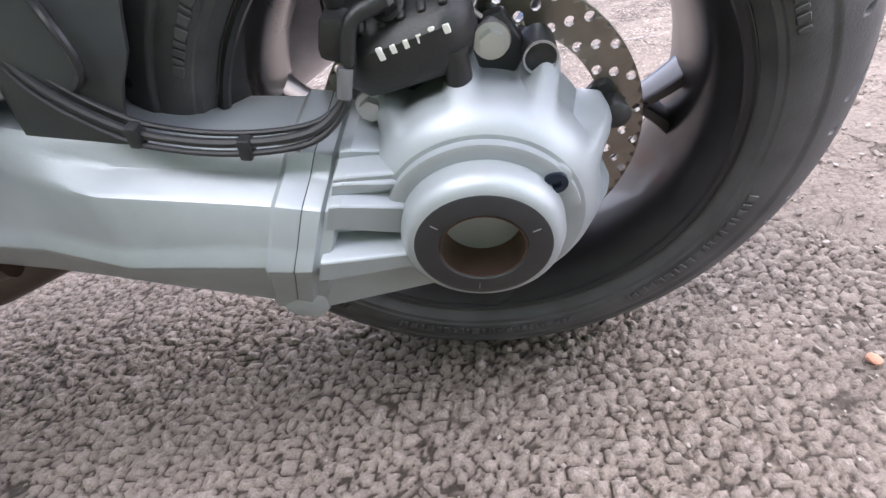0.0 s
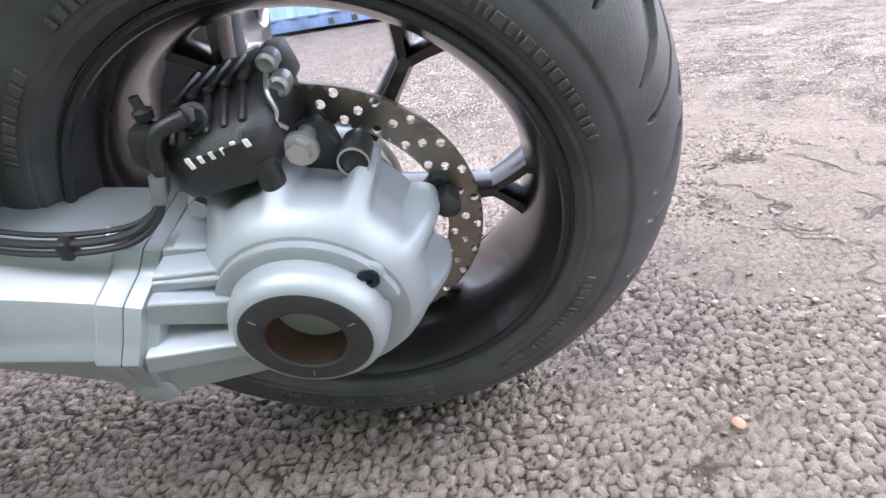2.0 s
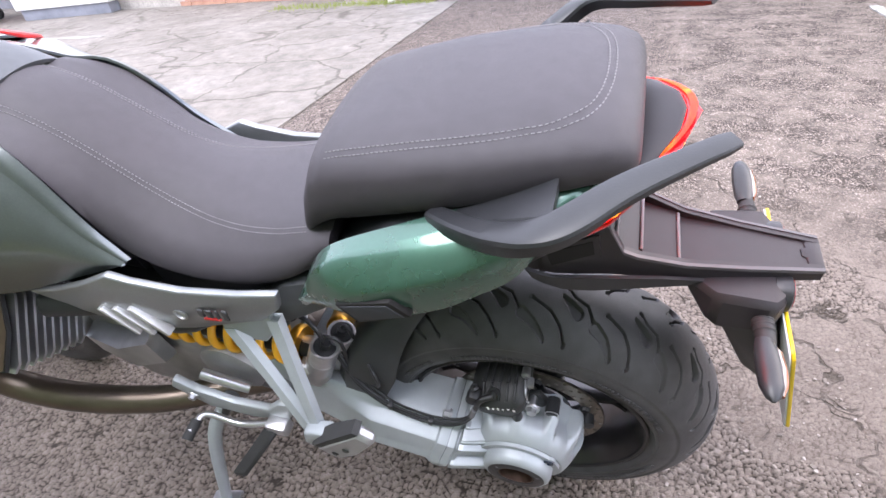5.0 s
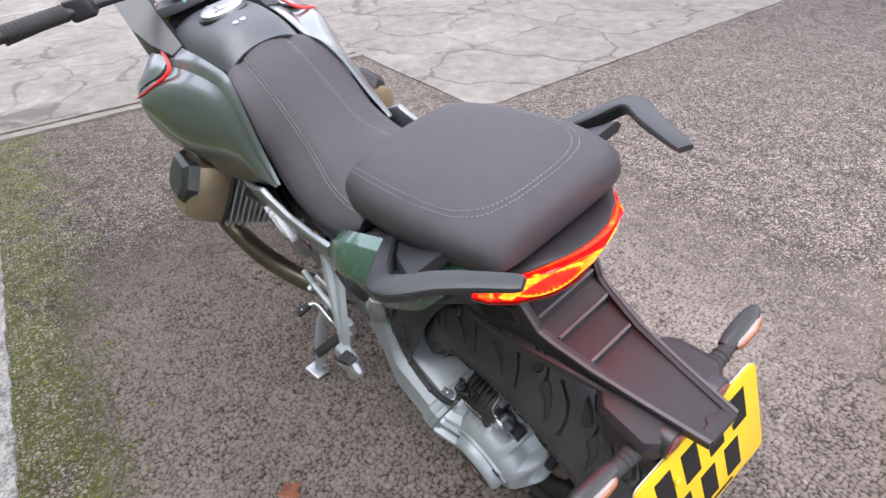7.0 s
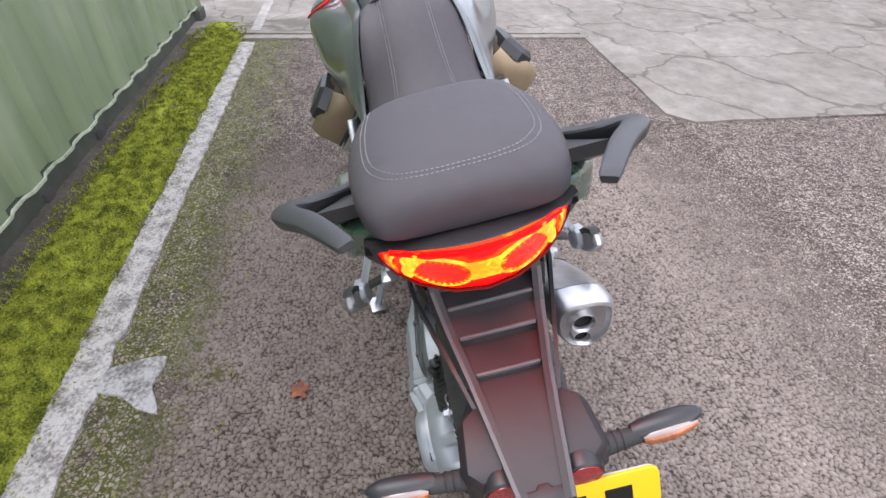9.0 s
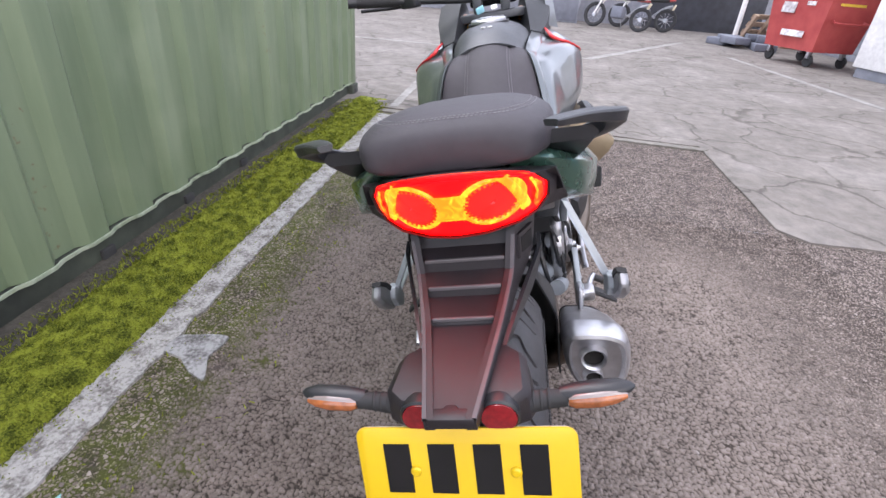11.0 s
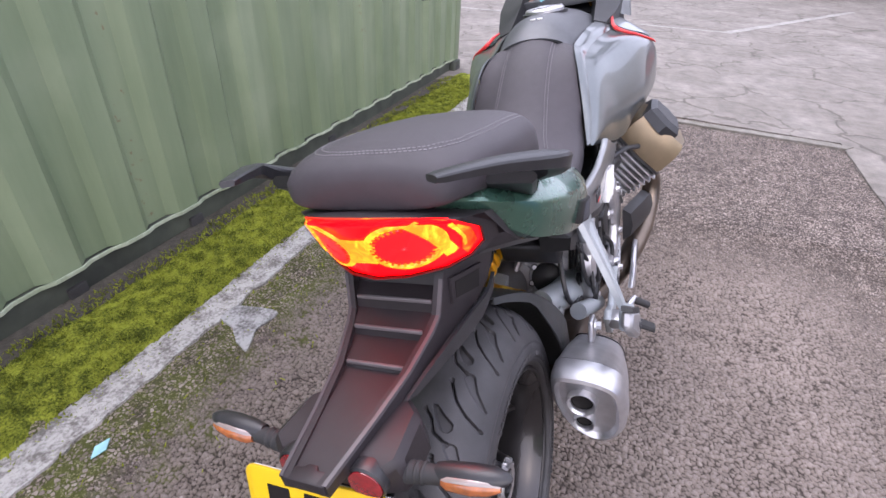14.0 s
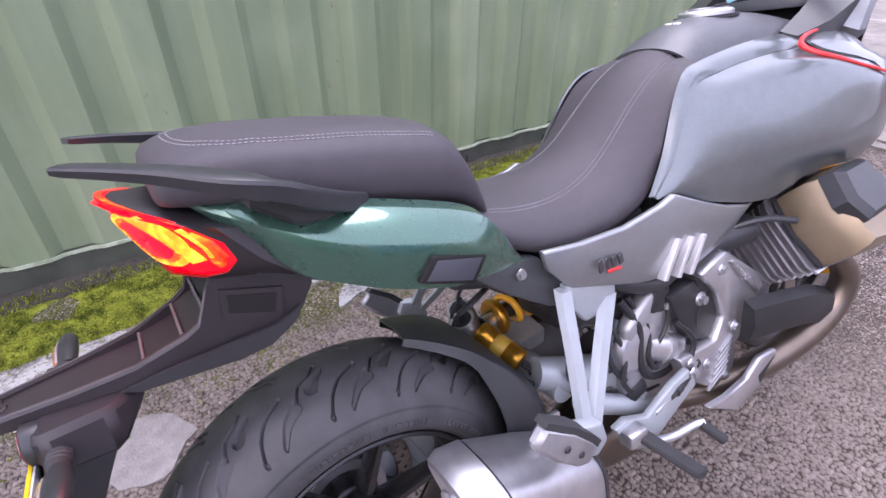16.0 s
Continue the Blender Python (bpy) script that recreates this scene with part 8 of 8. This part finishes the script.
part("collector", loft([arm_ring(-0.33, 0.13, 0.05, 0.23, 0.30), arm_ring(-0.44, 0.13, 0.0, 0.20, 0.30), arm_ring(-0.62, 0.14, -0.08, 0.17, 0.28), arm_ring(-0.72, 0.10, -0.10, 0.18, 0.26)]), M_PIPE, bike, angle=50)
part("link_pipe", tube([(-0.34, 0.08, 0.27), (-0.30, 0.12, 0.30), (-0.30, 0.15, 0.34), (-0.32, 0.17, 0.37)], 0.028, 16, 5), M_PIPE, bike)

# --- engine dressing on both flanks ---
M_FLANK_BLACK = mat("flank_black", (0.012, 0.012, 0.013), 0.5, var=0.3, scale=30)
for s in (-1, 1):
    # black bodies in the flanks help the gap read as a dark cavity
    part("airbox_side", loft([[(x, s * y, z) for y, z in ((0.06, z0), (0.125, z0 + 0.01), (0.135, z1 - 0.02), (0.06, z1))] for x, z0, z1 in ((-0.40, 0.585, 0.70), (-0.52, 0.52 if s > 0 else 0.575, 0.69), (-0.66, 0.52 if s > 0 else 0.585, 0.69), (-0.74, 0.56 if s > 0 else 0.60, 0.70))]), M_FLANK_BLACK, bike, angle=30)
    if s > 0:
        ub = part("bell_housing", lathe([(0.0, 0.012), (0.028, 0.012), (0.034, 0.006), (0.052, 0.004), (0.056, 0.0), (0.056, -0.05)], (0, 0, 0), "z", 40), M_SILV, bike, "ribbed bright alloy housing")
        ub.matrix_basis = aim((-0.635, s * 0.142, 0.452), (-0.615, s * 0.4, 0.47))
        for k in range(10):
            a = 6.28319 * k / 10
            part("housing_rib", box((0.040 * math.cos(a), 0.040 * math.sin(a), 0.006), (0.020, 0.004, 0.008), 0.001, 1, rot=(0, 0, math.degrees(a))), M_CASE, ub)
    if s < 0:
        continue
    for pts, r in (([(-0.50, 0.135, 0.60), (-0.53, 0.155, 0.54), (-0.53, 0.162, 0.47), (-0.56, 0.160, 0.42), (-0.62, 0.158, 0.40), (-0.66, 0.155, 0.42)], 0.0075), ([(-0.52, 0.135, 0.60), (-0.555, 0.155, 0.53), (-0.55, 0.165, 0.47), (-0.575, 0.165, 0.435), (-0.60, 0.16, 0.45)], 0.006), ([(-0.47, 0.12, 0.58), (-0.50, 0.150, 0.50), (-0.49, 0.158, 0.44), (-0.53, 0.158, 0.395), (-0.60, 0.155, 0.375)], 0.005), ([(-0.66, 0.14, 0.62), (-0.685, 0.168, 0.56), (-0.68, 0.17, 0.50), (-0.70, 0.165, 0.45)], 0.008), ([(-0.60, 0.14, 0.60), (-0.62, 0.165, 0.56), (-0.66, 0.17, 0.545), (-0.71, 0.168, 0.57)], 0.006), ([(-0.56, 0.13, 0.61), (-0.60, 0.16, 0.58), (-0.60, 0.165, 0.52), (-0.57, 0.165, 0.48)], 0.0045)):
        part("engine_cable", tube([mir(q, s) for q in pts], r, 8, 5), M_FLANK_BLACK, bike)
    # plain black boxes added to make the cavity's shade
    for c, sz, ro in (((-0.70, 0.155, 0.575), (0.05, 0.045, 0.06), (0, 25, 0)), ((-0.585, 0.148, 0.575), (0.045, 0.03, 0.05), (0, -15, 0)), ((-0.735, 0.16, 0.50), (0.06, 0.03, 0.07), (0, 10, 0)), ((-0.53, 0.150, 0.40), (0.05, 0.03, 0.035), (0, 20, 0))):
        part("cavity_block", box(mir(c, s), sz, 0.008, 2, rot=ro), M_FLANK_BLACK, bike)
    # cast side plate reaching up to the cylinder, with ribs and bolts
    cp = part("case_plate", prism([(-0.657, 0.609), (-0.736, 0.632), (-0.868, 0.541), (-0.900, 0.500), (-0.867, 0.455), (-0.811, 0.402), (-0.819, 0.320), (-0.780, 0.300), (-0.743, 0.306), (-0.640, 0.385), (-0.610, 0.445), (-0.732, 0.433), (-0.754, 0.483), (-0.722, 0.547)], 0.160, 0.193, 0.008), M_SILV, bike, "bright alloy engine side plate", angle=30)
    for q in ((-0.72, 0.60), (-0.805, 0.555), (-0.79, 0.445), (-0.70, 0.395), (-0.645, 0.425), (-0.775, 0.33)):
        part("plate_bolt", bolt(bmesh.new(), (q[0], 0.194, q[1]), (0, 1, 0), 0.0085, 0.007), M_SILV, cp)
    for k in range(6):
        part("plate_rib", box((-0.745 - 0.004 * k, 0.195, 0.335 + 0.016 * k), (0.07 - 0.004 * k, 0.008, 0.005), 0.0015, 1, rot=(0, 28, 0)), M_CASE, cp)
    for k in range(5):
        part("plate_rib", box((-0.845 + 0.019 * k, 0.195, 0.520 + 0.016 * k), (0.006, 0.009, 0.07), 0.0015, 1, rot=(0, 42, 0)), M_CASE, cp)
    part("starter_cover", prism([(-0.589, 0.582), (-0.666, 0.592), (-0.752, 0.524), (-0.775, 0.457), (-0.745, 0.412), (-0.654, 0.467)], 0.135, 0.176, 0.012), M_FLANK_BLACK, bike, "black plastic starter cover", angle=30)
    part("cover_bolt", bolt(bmesh.new(), (-0.685, 0.177, 0.545), (0, 1, 0), 0.010, 0.010), M_SILV, bike)
    # bright guard over the header and black shield above it
    gd = part("header_guard", prism([(-0.891, 0.360), (-0.912, 0.325), (-0.830, 0.288), (-0.751, 0.275), (-0.640, 0.345), (-0.709, 0.335), (-0.782, 0.340), (-0.825, 0.372)], 0.226, 0.240, 0.004), M_SILV, bike, "bright slotted header guard")
    part("guard_slot", prism([(-0.885, 0.348), (-0.897, 0.328), (-0.835, 0.302), (-0.825, 0.325)], 0.2385, 0.2415, 0.001), M_FLANK_BLACK, gd)
    part("header_shield", loft([[(x, y + dy, z + dz) for dy, dz in ((-0.012, -0.05), (0.010, -0.035), (0.016, 0.0), (0.010, 0.035), (-0.012, 0.05))] for x, y, z in ((-0.80, 0.215, 0.455), (-0.88, 0.242, 0.455), (-0.97, 0.258, 0.440), (-1.05, 0.262, 0.405))]), M_FLANK_BLACK, bike, "black header heat shield", angle=35)
# brake master cylinder, its rod, and the lower frame tube on the right flank
mc = part("master_cylinder", tube([(-0.672, 0.185, 0.412), (-0.585, 0.198, 0.392)], 0.013, 16, 1), M_FLANK_BLACK, bike, "black rear brake master cylinder")
part("push_rod", tube([(-0.585, 0.198, 0.392), (-0.525, 0.202, 0.378)], 0.005, 10, 1), M_SILV, mc)
part("rod_boot", tube([(-0.60, 0.196, 0.395), (-0.57, 0.199, 0.388)], [0.014, 0.008], 14, 1), M_RUB, mc)
part("reservoir_hose", tube([(-0.65, 0.188, 0.42), (-0.66, 0.185, 0.47), (-0.62, 0.17, 0.52)], 0.0055, 8, 5), M_FLANK_BLACK, mc)
part("lower_frame_tube", tube([(-0.40, 0.135, 0.432), (-0.48, 0.148, 0.390), (-0.58, 0.155, 0.335)], 0.020, 18, 3), M_ALU, bike, "pale silver lower frame tube")

# --- silencer ---
def oval(c, ry, rz, n=32, p=2.6, tilt=0.0):
    out = []
    for k in range(n):
        a = 6.28319 * k / n
        y = ry * math.copysign(abs(math.cos(a)) ** (2 / p), math.cos(a))
        z = rz * math.copysign(abs(math.sin(a)) ** (2 / p), math.sin(a))
        y *= 1 - 0.22 * (-z / rz if z < 0 else 0)
        out.append((c[0] + tilt * z, c[1] + y, c[2] + z))
    return out


def shield(c, k=1.0, tilt=0.0, n=5):
    """Rounded five-sided shield outline round c."""
    pts = [(-0.050, 0.088), (-0.020, 0.100), (0.030, 0.092), (0.060, 0.060), (0.064, -0.030), (0.046, -0.082), (0.014, -0.098), (-0.026, -0.066), (-0.052, 0.010)]
    pts = [Vector((0, y, z)) for y, z in pts]
    loop = spline(pts[-1:] + pts + pts[:2], n)[n:-n - 1]
    return [(c[0] + tilt * q.z * k, c[1] + q.y * k, c[2] + q.z * k) for q in loop]


sil = part("silencer", loft([shield((-0.352, 0.182, 0.318), 0.72), shield((-0.345, 0.183, 0.322), 0.90), shield((-0.25, 0.187, 0.368), 1.04, 0.1), shield((-0.162, 0.190, 0.412), 1.08, 0.2)]), M_EXH, bike, "brushed steel silencer with twin outlets", angle=40)
part("end_cap", loft([shield((-0.158, 0.190, 0.413), 1.10, 0.2), shield((-0.122, 0.190, 0.424), 1.08, 0.25), shield((-0.104, 0.190, 0.429), 0.98, 0.25), shield((-0.100, 0.190, 0.430), 0.90, 0.25), shield((-0.112, 0.190, 0.427), 0.80, 0.25)]), M_EXH, sil, angle=40)
part("cap_gap", loft([shield((-0.163, 0.190, 0.4115), 1.07, 0.2), shield((-0.157, 0.190, 0.413), 1.07, 0.2)]), M_PLAST, sil)
part("front_band", loft([shield((-0.352, 0.182, 0.319), 0.91), shield((-0.342, 0.183, 0.324), 0.93)]), M_PLAST, sil)
for z, r, xx in ((0.463, 0.0245, -0.094), (0.402, 0.0185, -0.108)):
    o = part("outlet", lathe([(r * 0.8, -0.03), (r * 0.8, 0.004), (r * 0.86, 0.008), (r, 0.010), (r * 1.08, 0.006), (r * 1.1, -0.02)], (xx, 0.187, z), "x", 36), M_SILV, sil)
    # shallow dish coloured black for the shade of a deep bore
    part("outlet_shade", lathe([(r * 0.8, 0.000), (r * 0.74, -0.003), (0.0, -0.006)], (xx, 0.187, z), "x", 24), M_INK, o)
part("strap_lug", prism([(-0.312, 0.435), (-0.26, 0.452), (-0.268, 0.505), (-0.30, 0.505)], 0.176, 0.186, 0.003), M_SILV, sil)
part("strap_bolt", bolt(bmesh.new(), (-0.287, 0.187, 0.485), (0, 1, 0), 0.009, 0.01), M_SILV, sil)

# --- front end ---
fw = part("front_wheel", lathe([(0, -0.05), (0.04, -0.05), (0.045, 0.0), (0.04, 0.05), (0, 0.05)], (-1.475, 0, 0.302), "y", 32), M_RIM, bike)
part("tyre", lathe([(0.218, -0.055), (0.245, -0.062), (0.275, -0.055), (0.292, -0.033), (0.300, 0), (0.292, 0.033), (0.275, 0.055), (0.245, 0.062), (0.218, 0.055)], (-1.475, 0, 0.302), "y", 72), M_TYRE, fw)
part("rim", lathe([(0.219, -0.055), (0.205, -0.05), (0.195, 0.0), (0.205, 0.05), (0.219, 0.055), (0.212, 0.048), (0.2, 0.0), (0.212, -0.048), (0.219, -0.055)], (-1.475, 0, 0.302), "y", 72), M_RIM, fw)
for k in range(6):
    a = radians(60 * k)
    part("spoke", tube([(-1.475 + 0.03 * math.cos(a), 0, 0.302 + 0.03 * math.sin(a)), (-1.475 + 0.2 * math.cos(a), 0, 0.302 + 0.2 * math.sin(a))], 0.011, 8, 1), M_RIM, fw)
for s in (-1, 1):
    part("brake_disc", lathe([(0.1, 0.066 * s), (0.16, 0.066 * s), (0.16, 0.071 * s), (0.1, 0.071 * s), (0.1, 0.066 * s)], (-1.475, 0, 0.302), "y", 64), M_DISC, fw)
    fk = part("fork_leg", tube([(-1.475, 0.105 * s, 0.30), (-1.36, 0.105 * s, 0.58), (-1.18, 0.105 * s, 1.02)], [0.03, 0.028, 0.024], 16, 2), M_GOLD, bike, "gold fork leg")
    part("fork_cap", lathe([(0, 0.0), (0.026, 0.0), (0.027, 0.006), (0.025, 0.016), (0.014, 0.02), (0, 0.02)], (0, 0, 0), "z", 24), M_COPPER, fk).matrix_basis = aim((-1.175, 0.105 * s, 1.03), (-1.15, 0.105 * s, 1.1))
    # grips, levers, bar ends
    bar = part("handlebar_grip", tube([(-1.075, 0.29 * s, 1.128), (-1.035, 0.42 * s, 1.142)], 0.0175, 20, 1), M_RUB, bike, "black ribbed rubber grip")
    bm = bmesh.new()
    g0, g1 = Vector((-1.075, 0.29 * s, 1.128)), Vector((-1.035, 0.42 * s, 1.142))
    for k in range(14):
        m = aim(g0.lerp(g1, (k + 0.5) / 14), g1 + (g1 - g0))
        bmesh.ops.create_cone(bm, cap_ends=True, segments=16, radius1=0.0186, radius2=0.0186, depth=0.0045, matrix=m)
    part("grip_rib", bm, M_RUB, bar)
    part("bar_end", tube([(-1.035, 0.42 * s, 1.142), (-1.027, 0.446 * s, 1.145)], 0.016, 16, 1), M_PLAST, bar)
    part("switch_block", box((-1.09, 0.255 * s, 1.125), (0.05, 0.06, 0.05), 0.01, 3, rot=(0, 0, 16 * s)), M_PLAST, bar)
    part("lever", tube([(-1.12, 0.24 * s, 1.115), (-1.135, 0.32 * s, 1.11), (-1.10, 0.43 * s, 1.115)], [0.008, 0.007, 0.006], 10, 5), M_PLAST, bar)
part("handlebar", tube([(-1.07, -0.30, 1.127), (-1.11, -0.20, 1.115), (-1.14, -0.09, 1.10), (-1.145, 0.0, 1.10), (-1.14, 0.09, 1.10), (-1.11, 0.20, 1.115), (-1.07, 0.30, 1.127)], 0.0125, 14, 5), M_PLAST, bike)
yoke = part("top_yoke", prism([(-1.21, -0.13), (-1.15, -0.14), (-1.12, -0.06), (-1.12, 0.06), (-1.15, 0.14), (-1.21, 0.13), (-1.22, 0.0)], 1.025, 1.05, 0.006, "z"), M_GTOP, bike)
for s in (-1, 1):
    part("bar_clamp", box((-1.145, 0.045 * s, 1.085), (0.05, 0.03, 0.07), 0.006, 2), M_GTOP, yoke)
part("key_tag", box((-1.085, -0.035, 1.062), (0.006, 0.028, 0.022), 0.003, 2, rot=(20, 20, 30)), M_BLUEW, bike, "pale blue tag hanging at the yoke")
part("key_tag", box((-1.09, 0.01, 1.065), (0.022, 0.02, 0.004), 0.002, 2, rot=(10, 30, 10)), M_WHITE, bike, "crumpled white tag")
part("display", box((-1.23, 0, 1.11), (0.03, 0.16, 0.10), 0.008, 3, rot=(0, 38, 0)), M_GLASS, bike, "dark instrument display")
part("cockpit_cowl", skin([[(-1.14, y, 1.0 - 0.2 * y * y) for y in (-0.17, -0.08, 0, 0.08, 0.17)], [(-1.24, y, 1.04 - 0.4 * y * y) for y in (-0.17, -0.08, 0, 0.08, 0.17)], [(-1.34, y, 1.0 - 0.8 * y * y) for y in (-0.14, -0.07, 0, 0.07, 0.14)], [(-1.40, y, 0.86 - 0.8 * y * y) for y in (-0.10, -0.05, 0, 0.05, 0.10)]], 0.006, 3, 3), M_PLAST, bike, "black cockpit cowl")
part("headlight", loft([oval((-1.36, 0, 0.80), 0.12, 0.06), oval((-1.42, 0, 0.79), 0.10, 0.045), oval((-1.43, 0, 0.79), 0.04, 0.02)]), M_GLASS, bike)
part("front_mudguard", lathe([(0.315, -0.06), (0.325, -0.03), (0.328, 0), (0.325, 0.03), (0.315, 0.06), (0.31, 0.055), (0.322, 0), (0.31, -0.055), (0.315, -0.06)], (-1.475, 0, 0.302), "y", 28, arc=(20, 120)), M_GPAINT, bike)
part("radiator", box((-1.13, 0, 0.60), (0.06, 0.34, 0.28), 0.012, 2, rot=(0, 12, 0)), M_PLAST, bike)
part("inner_tank", loft([arm_ring(-0.60, 0.12, -0.12, 0.70, 0.76), arm_ring(-0.72, 0.13, -0.13, 0.70, 0.89), arm_ring(-0.95, 0.17, -0.17, 0.72, 0.96), arm_ring(-1.12, 0.16, -0.16, 0.70, 0.95), arm_ring(-1.20, 0.10, -0.10, 0.72, 0.93)]), M_PLAST, bike)
part("seat_base", loft([arm_ring(-0.20, 0.10, -0.10, 0.72, 0.80), arm_ring(-0.40, 0.115, -0.115, 0.66, 0.755), arm_ring(-0.58, 0.12, -0.12, 0.62, 0.77)]), M_PLAST, bike)
